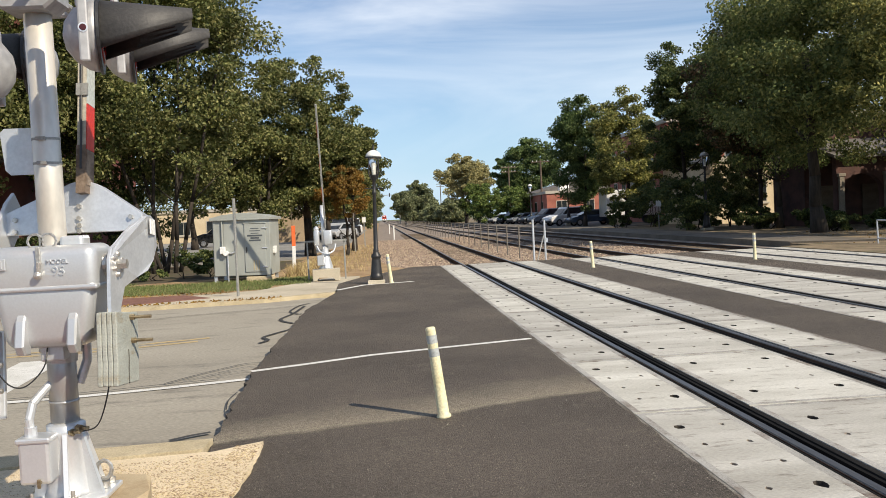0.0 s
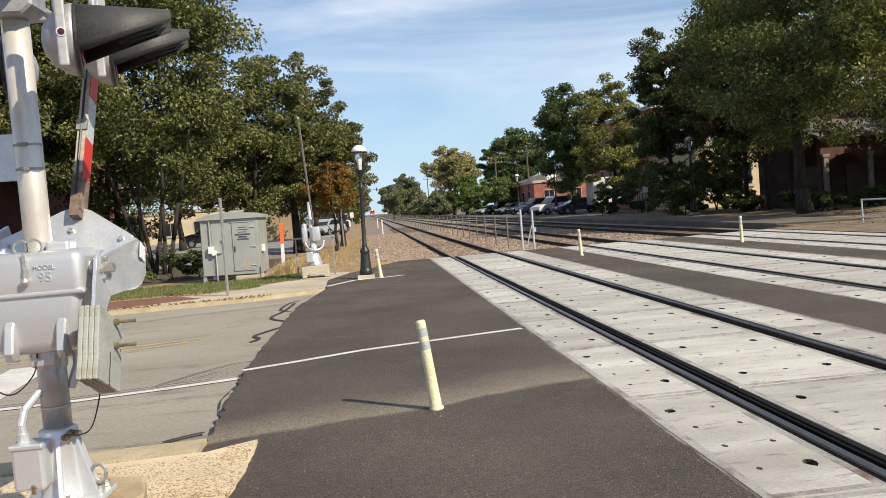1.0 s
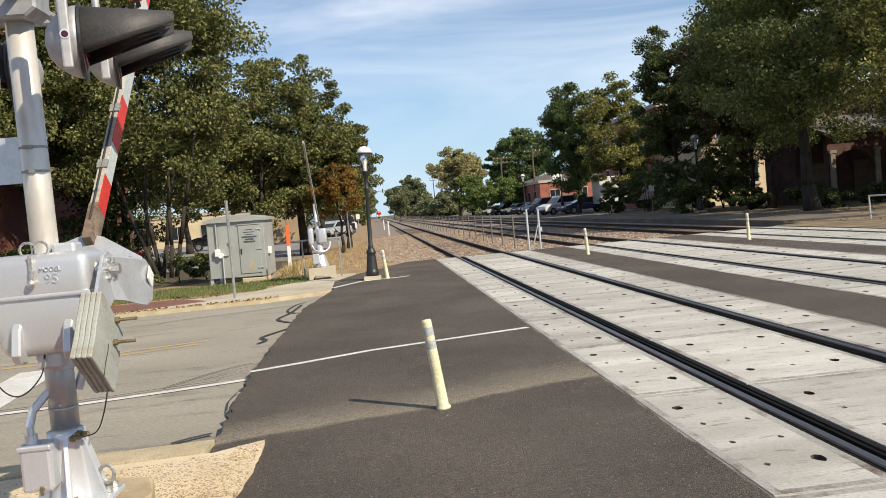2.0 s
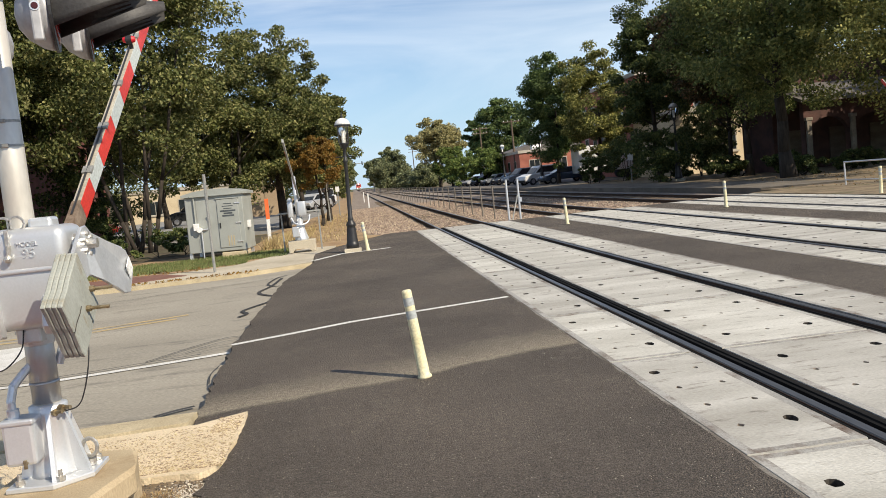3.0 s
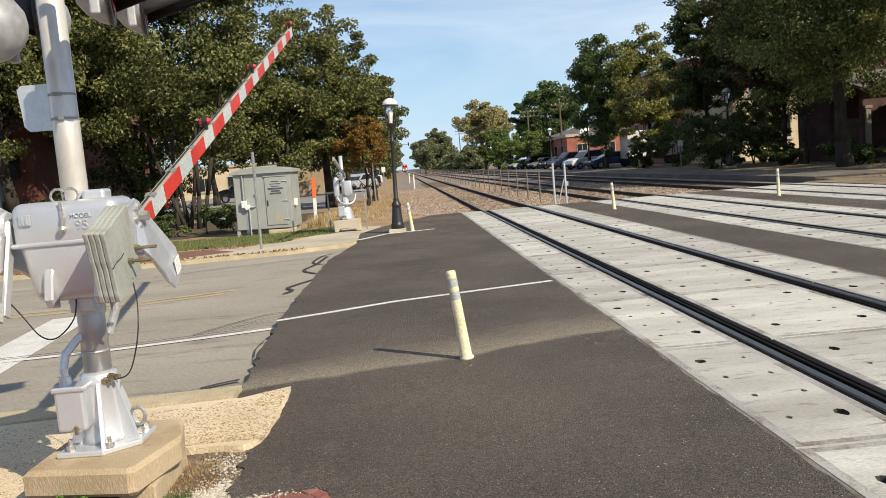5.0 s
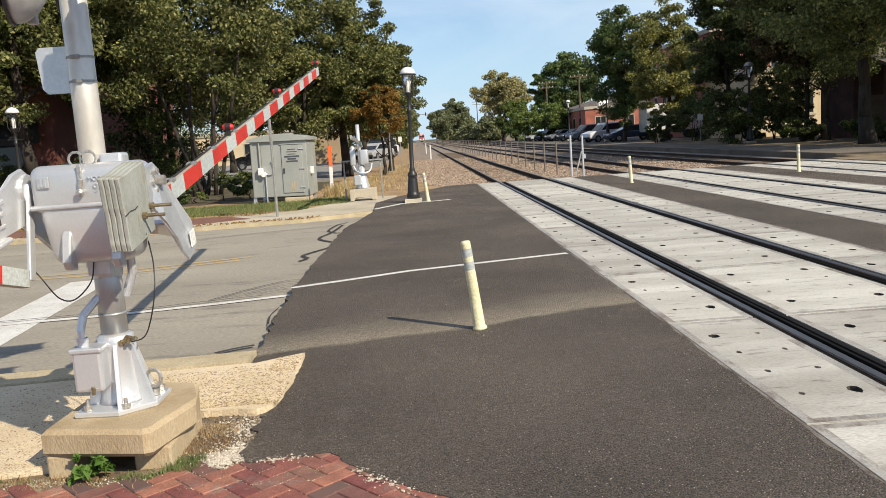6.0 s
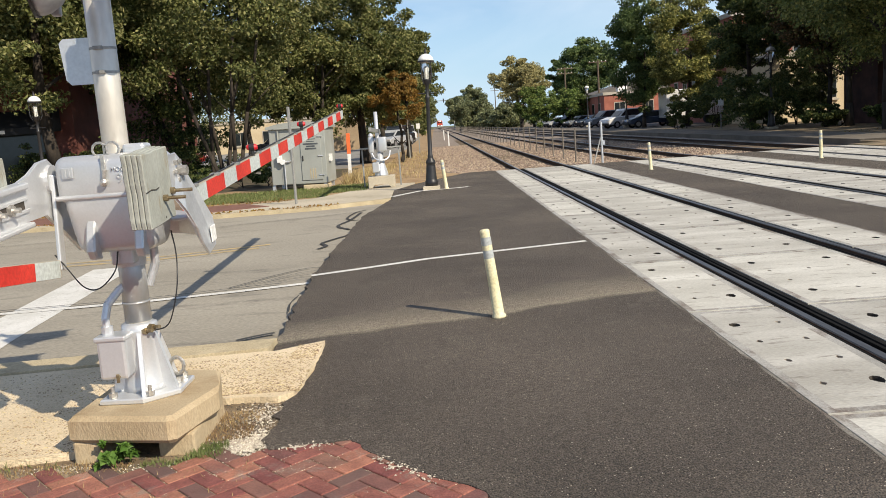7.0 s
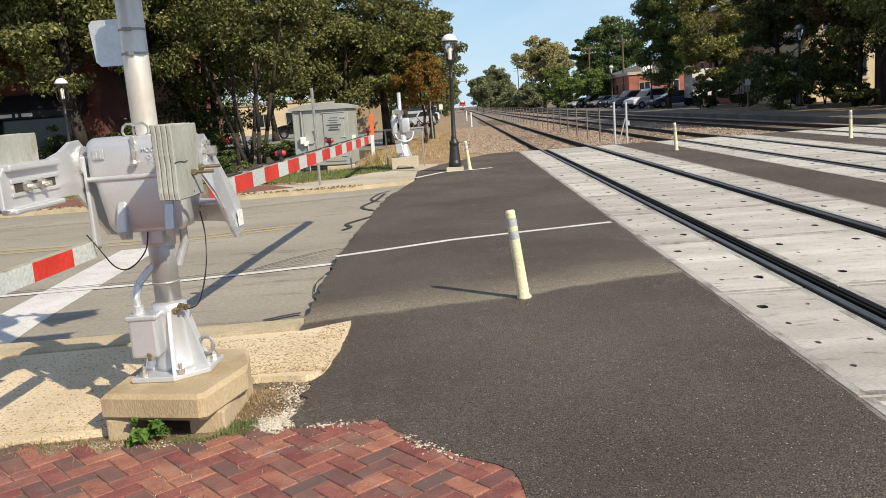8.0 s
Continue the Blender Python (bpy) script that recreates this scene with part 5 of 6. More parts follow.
def small_gate(x, y, z, rz, label):
    ob = thing("far_gate_machine", label, "gate machine", pose(x, y, z, 0, 0, rz))
    bm = prism(B(), [(-0.34, 0.0), (-0.34, 0.30), (0.34, 0.30), (0.34, 0.0), (0.24, 0.0), (0.18, 0.10), (-0.18, 0.10), (-0.24, 0.0)], "y", -0.22, 0.3, 0.01)
    part("foundation", bm, M_WALK, ob, "pale concrete bench footing")
    part("base", lathe(B(), [(0.18, 0.30), (0.17, 0.34), (0.11, 0.62), (0.09, 0.64), (0.08, 0.90)], 12), M_SILVER, ob, "silver cast base", True)
    part("base_box", box(B(), -0.2, -0.03, -0.22, -0.05, 0.40, 0.66, 0.02), M_SILVERBOX, ob)
    part("case", box(B(), -0.02, 0.20, -0.14, 0.12, 0.92, 1.30, 0.04, 3), M_SILVERBOX, ob, "silver cast machine case", True)
    part("case", box(B(), -0.27, -0.13, -0.11, 0.10, 0.90, 1.32, 0.04, 3), M_SILVERBOX, ob, "silver cast terminal case", True)
    part("case_lid", lathe(B(), [(0.07, 1.31), (0.07, 1.36), (0.035, 1.40), (0.01, 1.42)], 12, Matrix.Translation((-0.2, 0, 0))), M_SILVER, ob, "", True)
    part("yoke", rod(B(), smooth_path([(-0.2, -0.1, 0.90), (-0.12, -0.14, 0.76), (0.05, -0.16, 0.70), (0.22, -0.1, 0.76), (0.28, -0.05, 0.94)], 5), 0.022, 8), M_GALV, ob)
    part("collar", lathe(B(), [(0.10, 0.62), (0.115, 0.63), (0.115, 0.68), (0.09, 0.69)], 14), M_SILVER, ob, "", True)
    for a in (30, 150, 270):
        rib = prism(B(), [(0.08, 0.62), (0.115, 0.62), (0.20, 0.33), (0.10, 0.31)], "y", -0.012, 0.012)
        rib.transform(pose(0, 0, 0, 0, 0, a))
        part("rib", rib, M_SILVER, ob)
    part("mast", tube(B(), (-0.03, 0.02, 0.85), (-0.03, 0.02, 1.95), 0.05, 0.05, 14), M_SILVER, ob, "short capped silver post", True)
    for x in (-0.50, 0.46):
        part("stand_leg", box(B(), x, x + 0.04, 0.28, 0.32, -0.1, 1.0, 0.004, 1), M_STEELPOST, ob)
    part("crossbar", box(B(), -0.55, 0.55, 0.24, 0.36, 1.0, 1.04), M_STEELPOST, ob, "grey steel shelf behind the machine")
    return ob


small_gate(-3.92, 20.6, 0.0, 0, "silver crossing gate machine on a concrete footing")
small_gate(14.42, 21.6, 0.02, 180, "silver crossing gate machine beyond the tracks")


def small_arm(x, y, z, angle, length, label):
    ob = thing("gate_arm", label, "gate arm", pose(x, y, z, angle))
    b = part("boom", box(B(), -0.018, 0.018, -0.1, length, -0.045, 0.045, 0.004, 1), M_STEELPOST, ob)
    return ob, b


far_arm, far_boom = small_arm(-3.88, 20.55, 1.45, 92, 3.1, "thin grey gate arm of the far footpath gate")
for k in range(7):
    part("stripe", box(B(), -0.022, -0.0185, 0.2 + k * 0.42, 0.6 + k * 0.42, -0.044, 0.044), M_RED_ST if k % 2 else M_WHITE_ST, far_boom)
east_arm, east_boom = small_arm(14.22, 21.5, 1.35, 84, 2.6, "red and white footpath gate arm beyond the tracks")
for k in range(6):
    part("stripe", box(B(), -0.022, -0.0185, 0.1 + k * 0.42, 0.5 + k * 0.42, -0.044, 0.044), M_RED_ST if k % 2 else M_WHITE_ST, east_boom)


# ---- signs and marker posts ----
def sign(x, y, h, w, ph, lean, label, mat_face, rz=0, name="sign"):
    ob = thing(name, label, "sign", pose(x, y, 0, 0, lean, rz))
    part("post", box(B(), -0.03, 0.03, -0.02, 0.02, -0.2, h, 0.004, 1), M_STEELPOST, ob)
    part("face", box(B(), -w / 2, w / 2, -0.028, -0.022, h - ph, h, 0.002, 1), mat_face, ob)
    return ob


sign(-5.62, 17.3, 2.12, 0.05, 0.62, 1.0, "thin grey sign seen edge-on at the kerb", M_STEELPOST, 70)
sign(-3.40, 47.0, 1.7, 0.22, 0.3, 0, "small white trackside sign on a post", M_WHITE)
sign(-3.75, 40.0, 1.9, 0.03, 0.3, -1, "bare wooden marker post", M_TIE)
sign(-4.5, 51.0, 2.1, 0.2, 0.3, 0, "small white notice on a pole by the car park", M_WHITE)
sign(15.4, 50.6, 2.0, 0.35, 0.55, 0, "small white sign before dark shrubs", M_WHITE)
for x, y in ((-1.45, 62.0), (-1.5, 88.0)):
    ob = thing("marker_post", "short white trackside marker post", "marker post", pose(x, y, -0.1))
    part("post", box(B(), -0.05, 0.05, -0.04, 0.04, 0, 1.1, 0.01, 1), M_WHITE, ob)
mk = thing("utility_marker", "orange and white utility marker post in dry grass", "marker post", pose(-5.28, 25.7, -0.05, 0, 1.5, 0))
part("post", box(B(), -0.055, 0.055, -0.02, 0.02, 0, 0.85, 0.006, 1), M_WHITE, mk)
part("sleeve", box(B(), -0.06, 0.06, -0.024, 0.024, 0.85, 1.5, 0.006, 1), M_ORANGE, mk, "bright orange upper sleeve")
part("flag_wire", tube(B(), (0.0, 0.03, 0.8), (-0.06, 0.04, 2.1), 0.012, 0.008, 6), M_BRASS, mk)

# ---- fence between the tracks ----
fence = thing("fence", "thin wire fence on steel posts between tracks", "fence", pose(2.40, 0, 0))
post = part("post", tube(B(), (0, 0, -0.3), (0, 0, 1.06), 0.028, 0.028, 8), M_FENCE, fence)
post.location = (0, 27.9, 0)
for k in range(1, 60):
    o = new("post", post.data)
    o.parent = fence
    o.location = (0.004 * k, 27.9 + k * 2.78, 0)
for x, y, h in ((-0.06, 24.85, 1.26), (0.42, 25.4, 1.22)):
    part("end_post", tube(B(), (x, y, -0.2), (x, y, h), 0.036, 0.036, 10), M_GALV, fence)
part("brace", tube(B(), (0.38, 25.4, 0.72), (0.06, 25.0, -0.1), 0.02, 0.02, 8), M_STEELPOST, fence)
part("box", box(B(), 0.43, 0.51, 25.36, 25.44, 0.50, 0.64, 0.006, 1), M_GALV, fence)
for z in (1.03, 0.55):
    part("rail", tube(B(), (0.02, 44, z), (0.24, 192, z), 0.022, 0.022, 6), M_FENCE, fence)
for z in (1.03, 0.8, 0.55, 0.3):
    part("wire", tube(B(), (0.0, 25.0, z), (0.02, 44, z), 0.0025, 0.0025, 4), M_FENCE, fence)

# ---- bike rack by the far road ----
rack = thing("pipe_barrier", "low galvanised pipe barrier on bare dirt", "barrier", pose(12.55, 0, 0))
part("frame", rod(B(), [(0.02, 23.0, -0.1), (0, 23.0, 0.72), (0, 20.6, 0.74), (0.02, 20.6, -0.1)], 0.025, 8), M_GALV, rack)
part("lower_bar", tube(B(), (0, 23.0, 0.18), (0, 20.6, 0.18), 0.02, 0.02, 8), M_GALV, rack)


# ---- trees ----
def crown(name, centre, radii, leaves, size, material, parent, seed, clumps=220, hollow=0.35, lumps=0.17):
    """Leaves gathered in many clumps; uneven outline with gaps."""
    rng = np.random.default_rng(seed)
    d = rng.normal(size=(clumps, 3))
    d /= np.linalg.norm(d, axis=1, keepdims=True)
    ph = rng.uniform(0, math.tau, 6)
    uneven = 1 + lumps * (np.sin(3 * d[:, 0] + ph[0]) * np.sin(4 * d[:, 1] + ph[1]) + 0.6 * np.sin(6 * d[:, 2] + 5 * d[:, 0] + ph[2]))
    rad = (hollow + (1 - hollow) * rng.random(clumps) ** 0.5) * uneven
    rad_m = float(np.mean(radii))
    # boughs carry the clumps, with shade between them
    boughs = max(7, clumps // 11)
    bd = rng.normal(size=(boughs, 3))
    bd /= np.linalg.norm(bd, axis=1, keepdims=True)
    bc = bd * (0.42 + 0.40 * rng.random((boughs, 1)) ** 0.6)
    which = rng.integers(0, boughs, clumps)
    reach = rng.uniform(0.16, 0.30, boughs)
    dirs = d * rad[:, None] * reach[which][:, None]
    c = (bc[which] + dirs) * uneven[:, None] * radii
    free = rng.random(clumps) < (0.38 if clumps > 180 else 0.62)
    c[free] = (d * rad[:, None] * radii)[free]
    c /= np.maximum(1.0, np.linalg.norm(c / radii, axis=1) / 0.98)[:, None]
    per = leaves // clumps
    cr = rad_m * rng.uniform(0.09, 0.18, clumps) * (1.0 if clumps > 180 else 1.25)
    off = rng.normal(size=(clumps, per, 3))
    off /= np.linalg.norm(off, axis=2, keepdims=True)
    off *= (rng.random((clumps, per, 1)) ** 0.45) * cr[:, None, None] * (1.15, 1.15, 0.72)
    pos = (c[:, None] + off).reshape(-1, 3)
    n = len(pos)
    axis = rng.normal(size=(n, 3)) + off.reshape(-1, 3) / rad_m * 6 + (0, 0, -0.3)
    axis /= np.linalg.norm(axis, axis=1, keepdims=True)
    other = np.cross(axis, rng.normal(size=(n, 3)))
    other /= np.linalg.norm(other, axis=1, keepdims=True)
    up = np.cross(axis, other)
    s = (size * rng.uniform(0.6, 1.3, n))[:, None]
    fold = up * s * 0.10
    v = np.stack([pos - axis * s * 0.5, pos + other * s * 0.32 + fold, pos + axis * s * 0.55, pos - other * s * 0.30 + fold], 1) + np.array(centre)
    return quads(name, v, material, parent)


def tree(x, y, height, radius, base, leaves, size, material, label, seed, trunk=0.2, stems=1, group="", squash=1.0, clumps=220, hollow=0.35, category="tree", name="tree"):
    rnd = random.Random(seed)
    ob = thing(name, label, category, pose(x, y, -0.05), group)
    mid = (height + base) / 2
    for s in range(stems):
        bm = B()
        sx, sy = (rnd.uniform(-0.5, 0.5), rnd.uniform(-0.3, 0.3)) if stems > 1 else (0, 0)
        p = Vector((sx, sy, -0.1))
        lean = Vector((rnd.uniform(-0.25, 0.25), rnd.uniform(-0.2, 0.2), 1)) if stems > 1 else Vector((rnd.uniform(-.06, .06), 0, 1))
        r = trunk / (1 if stems == 1 else 1.5)
        pts = [p]
        steps = 6
        for k in range(steps):
            q = p + lean * (mid * 1.02 / steps) + Vector((rnd.uniform(-0.12, 0.12), rnd.uniform(-0.12, 0.12), 0))
            tube(bm, p, q, r * (1.35 if k == 0 and stems == 1 else 1.0), r * 0.86, 9)
            p, r = q, r * 0.86
            pts.append(p)
        for k in range(9 if stems == 1 else 4):
            a, f = rnd.uniform(0, math.tau), rnd.choice(pts[2:])
            reach = radius * rnd.uniform(0.3, 0.55)
            q1 = f + Vector((math.cos(a) * reach * 0.5, math.sin(a) * reach * 0.5, reach * rnd.uniform(0.25, 0.5)))
            q2 = q1 + Vector((math.cos(a + rnd.uniform(-.5, .5)) * reach * 0.5, math.sin(a) * reach * 0.5, reach * rnd.uniform(0.15, 0.5)))
            tube(bm, f, q1, r * 0.75, r * 0.5, 7)
            tube(bm, q1, q2, r * 0.5, r * 0.2, 6)
        part("trunk" if stems == 1 else "stem", bm, M_BARK, ob, smooth=True)
    crown("crown", (0, 0, mid), np.array((radius, radius * squash, (height - base) / 2)), leaves, size, material, ob, seed, clumps, hollow)
    return ob


OAK = "leafy tree with dusty olive autumn leaves"
tree(-10.1, 29.0, 13.2, 3.85, 2.2, 96000, 0.135, M_LEAF, OAK + " behind the signal cabinet", 11, 0.125, 6, "street trees", clumps=360)
tree(-15.3, 27.0, 11.5, 3.9, 2.9, 56000, 0.150, M_LEAF, OAK + " before a brick building", 12, 0.26, 1, "street trees", clumps=270)
tree(-20.6, 27.5, 12.0, 3.8, 2.2, 36000, 0.185, M_LEAF, OAK + " before a brick building", 13, 0.26, 1, "street trees", clumps=250)
tree(-12.6, 32.5, 13.0, 4.2, 1.6, 36000, 0.160, M_LEAF2, "dense dark green tree with crowded stems", 14, 0.24, 3, "street trees", clumps=250)
tree(-8.3, 36.0, 8.0, 2.8, 1.3, 40000, 0.150, M_LEAF, OAK + " by a car park", 15, 0.2, 3, "street trees", clumps=160)
tree(-5.8, 38.0, 9.6, 2.75, 1.6, 60000, 0.140, M_LEAF, "upright olive green tree beside the railway verge", 16, 0.24, 1, "street trees", squash=1.1, clumps=260, hollow=0.15)
tree(-3.85, 41.0, 6.9, 1.75, 1.6, 30000, 0.140, M_LEAF, "small rounded green tree beside the railway verge", 27, 0.14, 1, "street trees", clumps=120)
tree(-4.0, 36.0, 4.0, 1.2, 1.6, 12000, 0.10, M_LEAFO, "small tree with orange autumn leaves", 17, 0.09, 1, "", clumps=90)
tree(-16, 60, 10, 4.5, 2, 14000, 0.25, M_LEAF, OAK + " across the car park", 18, 0.25, 1, "street trees", clumps=150)
tree(-6.5, 62, 8.5, 3.0, 2.2, 12000, 0.24, M_LEAF, OAK + " by a car park", 19, 0.22, 1, "street trees", clumps=130)
tree(-26.5, 26.5, 11.0, 4.0, 2.2, 26000, 0.16, M_LEAF, OAK + " before a brick building", 20, 0.25, 1, "street trees", clumps=200)
# station side
DK = "large dark green shade tree beside the platform"
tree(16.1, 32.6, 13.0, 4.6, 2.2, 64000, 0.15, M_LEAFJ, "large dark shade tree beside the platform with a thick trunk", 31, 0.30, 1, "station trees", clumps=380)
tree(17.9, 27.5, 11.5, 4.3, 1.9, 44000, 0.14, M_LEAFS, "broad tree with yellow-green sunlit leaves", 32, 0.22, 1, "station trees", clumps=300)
# added out of view, only to cast shade on the station porch
tree(24.8, 31.0, 8.0, 4.4, 1.6, 26000, 0.20, M_LEAF, "broad tree with yellow-green sunlit leaves", 37, 0.22, 1, "station trees", clumps=200)
tree(17.9, 39.6, 12.6, 3.9, 2.5, 52000, 0.16, M_LEAFJ, DK, 33, 0.17, 1, "station trees", clumps=320)
tree(18.5, 42.9, 12.4, 3.7, 2.8, 50000, 0.18, M_LEAFR, "shade tree with reddening leaves", 34, 0.15, 1, "station trees", clumps=230)
tree(17.5, 51.0, 12.2, 2.9, 2.2, 52000, 0.17, M_LEAF2, "tall dark ragged tree behind the platform", 38, 0.2, 1, "station trees", clumps=200)
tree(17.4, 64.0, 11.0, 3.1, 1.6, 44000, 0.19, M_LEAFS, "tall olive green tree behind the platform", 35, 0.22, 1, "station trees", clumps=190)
tree(20.8, 49.0, 11.5, 4.2, 2.6, 40000, 0.19, M_LEAF2, DK, 40, 0.18, 1, "station trees", clumps=240)
# next two trees are also unseen, added to keep the porch in shade
tree(28.5, 33.5, 8.0, 4.6, 1.6, 26000, 0.24, M_LEAF2, DK, 41, 0.2, 1, "station trees", clumps=200)
tree(32.5, 35.0, 12.5, 5.0, 2.6, 20000, 0.26, M_LEAF2, DK, 42, 0.2, 1, "station trees", clumps=180)
tree(19.3, 47.6, 4.6, 1.6, 0.4, 12000, 0.14, M_LEAF, "small olive tree before a cream wall", 43, 0.07, 2, "station trees", clumps=90)
tree(21.6, 52.0, 4.2, 1.3, 0.3, 9000, 0.14, M_LEAF2, "small dark tree before a cream wall", 44, 0.06, 2, "station trees", clumps=70)
tree(15.5, 70.0, 11.6, 2.55, 1.5, 40000, 0.20, M_LEAF3D, "slim green tree beside the platform", 36, 0.18, 1, "station trees", clumps=170)
for k, (x, y, h, r) in enumerate(((14.9, 44.4, 3.3, 2.1), (16.7, 46.4, 3.0, 1.7), (17.0, 40.4, 1.3, 1.2), (16.9, 56.0, 3.4, 1.9), (18.2, 36.4, 1.1, 1.2), (15.3, 58.5, 2.2, 1.2), (20.4, 34.6, 1.0, 1.2), (17.6, 33.6, 0.8, 1.0))):
    tree(x, y, h, r, 0.1, int(4200 * r), 0.15, M_LEAF2, "dense dark shrub under the station trees", 50 + k, 0.06, 3, "shrubs", clumps=int(40 * r), category="shrub", name="shrub")
for k, (x, y, h, r) in enumerate(((-11.6, 31.6, 2.2, 1.6), (-13.6, 29.4, 2.2, 1.6), (-8.0, 31.9, 1.3, 1.1), (-16.4, 28.6, 2.0, 1.5), (-8.2, 25.2, 0.95, 0.8), (-12.0, 27.2, 1.1, 1.2), (-18.6, 26.0, 1.5, 1.3), (-9.6, 24.6, 0.8, 0.7), (-13.6, 25.4, 1.1, 1.0))):
    tree(x, y, h, r, 0.05, int(3600 * r), 0.10, M_LEAF2, "low leafy shrub under street trees", 70 + k, 0.04, 3, "shrubs", clumps=int(40 * r), category="shrub", name="shrub")
# distance along the line
FAR = "distant tree along the railway line"
tree(13.8, 152, 13.0, 5.4, 3.9, 26000, 0.36, M_LEAFY, "distant tree with thin yellowing leaves", 80, 0.3, 3, "far trees", clumps=130, hollow=0.25)
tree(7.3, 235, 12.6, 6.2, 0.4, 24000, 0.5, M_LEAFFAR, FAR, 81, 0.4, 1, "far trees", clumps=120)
tree(22.3, 132, 13.2, 5.4, 2.8, 32000, 0.36, M_LEAF3D, FAR + " above a brick building", 82, 0.35, 1, "far trees", clumps=160)
tree(18.6, 134, 11.8, 2.5, 4.8, 11000, 0.34, M_LEAF3D, FAR + " above a brick building", 84, 0.25, 1, "far trees", clumps=60)
tree(16.0, 112, 5.4, 2.8, 0.4, 13000, 0.26, M_LEAF3, "bright green small tree by parked cars", 83, 0.15, 1, "far trees", clumps=100)
tree(14.7, 126, 6.2, 2.8, 0.3, 11000, 0.28, M_LEAF3, "green small tree beside the platform", 85, 0.15, 1, "far trees", clumps=90)
for k, (x, y, h, r, mt) in enumerate(((12.6, 170, 5.0, 4.0, M_LEAF3), (15.4, 146, 7.4, 3.7, M_LEAF3), (12.0, 195, 4.4, 4.0, M_LEAF), (11.0, 215, 3.8, 3.0, M_LEAFY), (14.5, 185, 5.2, 4.2, M_LEAF), (11.5, 260, 7, 5, M_LEAF),
                                      (-6.0, 105, 8, 3.2, M_LEAF), (-5.6, 130, 9, 3.4, M_LEAF), (-6.5, 165, 10, 4, M_LEAF3), (-6.2, 210, 11, 4.5, M_LEAF), (-6.5, 270, 13, 5, M_LEAF), (-8, 380, 16, 8, M_LEAF), (-22, 420, 18, 12, M_LEAF), (12, 420, 14, 9, M_LEAF), (20, 480, 16, 12, M_LEAF), (-9, 150, 10, 5, M_LEAF), (-8, 190, 11, 5.5, M_LEAF3), (-9, 240, 12, 6, M_LEAF), (-12, 110, 10, 5, M_LEAF), (-7.5, 88, 8, 3.4, M_LEAF), (-11, 300, 12, 7, M_LEAF), (14, 320, 11, 8, M_LEAF), (30, 165, 12, 7, M_LEAF3),
                                      (-30, 90, 12, 6, M_LEAF), (-34, 60, 13, 6, M_LEAF), (-20, 130, 12, 6, M_LEAF), (38, 60, 14, 7, M_LEAF2), (44, 90, 13, 7, M_LEAF2), (36, 130, 13, 7, M_LEAF), (-60, 120, 14, 9, M_LEAF), (60, 140, 14, 9, M_LEAF))):
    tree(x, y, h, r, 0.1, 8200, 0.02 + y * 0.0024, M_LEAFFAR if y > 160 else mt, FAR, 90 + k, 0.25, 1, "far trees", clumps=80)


# ---- grass, weeds ----
def blades(name, areas, count, h, w, material, label, seed, kind_word="grass"):
    rng = np.random.default_rng(seed)
    wts = np.array([a[5] for a in areas], float)
    a = np.array([x[:5] for x in areas], float)[rng.choice(len(areas), count, p=wts / wts.sum())]
    u = rng.random((count, 2))
    pos = np.stack([a[:, 0] + u[:, 0] * (a[:, 1] - a[:, 0]), a[:, 2] + u[:, 1] * (a[:, 3] - a[:, 2]), a[:, 4]], 1)
    ang = rng.uniform(0, math.tau, count)
    side = np.stack([np.cos(ang), np.sin(ang), 0 * ang], 1) * w * rng.uniform(0.6, 1.3, (count, 1))
    tip = np.stack([rng.normal(0, 0.35, count), rng.normal(0, 0.35, count), np.ones(count)], 1) * h * rng.uniform(0.4, 1.2, (count, 1))
    v = np.stack([pos - side, pos + side, pos + tip * 0.98 + side * 0.2, pos + tip - side * 0.2], 1)
    return tagged(quads(name, v, material), label, kind_word, "", "stuff")


blades("grass", [(-9.5, -5.2, 18.9, 22.3, -0.03, 3), (-14, -9.5, 18.8, 23.5, -0.03, 2), (-5.4, -4.3, 20.0, 22.6, -0.03, 0.8)], 26000, 0.07, 0.008, M_GRASS, "short green grass round the signal cabinet", 3)
blades("dry_grass", [(-5.3, -4.1, 22.8, 34, -0.03, 3), (-4.6, -2.9, 23.5, 50, -0.03, 1.6)], 5200, 0.13, 0.008, M_DRYGRASS, "dry straw-coloured grass on the verge", 4)
blades("tall_dry_grass", [(-5.25, -4.75, 23.2, 26.5, -0.03, 1)], 1100, 0.32, 0.008, M_DRYGRASS, "tall dry straw beside the cabinet", 5)
blades("weed_grass", [(-3.76, -3.58, 2.97, 3.16, -0.014, 4), (-3.95, -3.76, 2.90, 2.98, -0.014, 1), (-4.9, -4.3, 2.95, 3.05, -0.01, 0.4)], 900, 0.028, 0.0030, M_WEED, "thin weeds round the foundation foot", 6, "weeds")
blades("dry_stalks", [(-4.95, -4.0, 2.88, 3.04, -0.014, 4), (-3.72, -3.5, 3.2, 3.62, -0.014, 3), (-4.6, -3.4, 2.3, 2.9, -0.008, 0.5)], 2600, 0.022, 0.0022, M_LITTER, "dry brown stalks and needles on soil", 26, "litter")
blades("leaf_litter", [(-12, -4.6, 16.1, 16.5, 0.0, 2), (-12, -6.0, 18.1, 19.5, -0.01, 2), (11.5, 20, 22, 34, 0.03, 3)], 1500, 0.03, 0.03, M_LEAFO, "fallen brown leaves along the kerb", 9, "leaf litter")
weed = thing("weed", "small leafy green weed at the foundation", "weed", pose(-4.07, 2.95, -0.005))
crown("leaves", (0, 0, 0.06), np.array((0.115, 0.06, 0.075)), 120, 0.055, M_LEAFG, weed, 8, 15, 0.2)
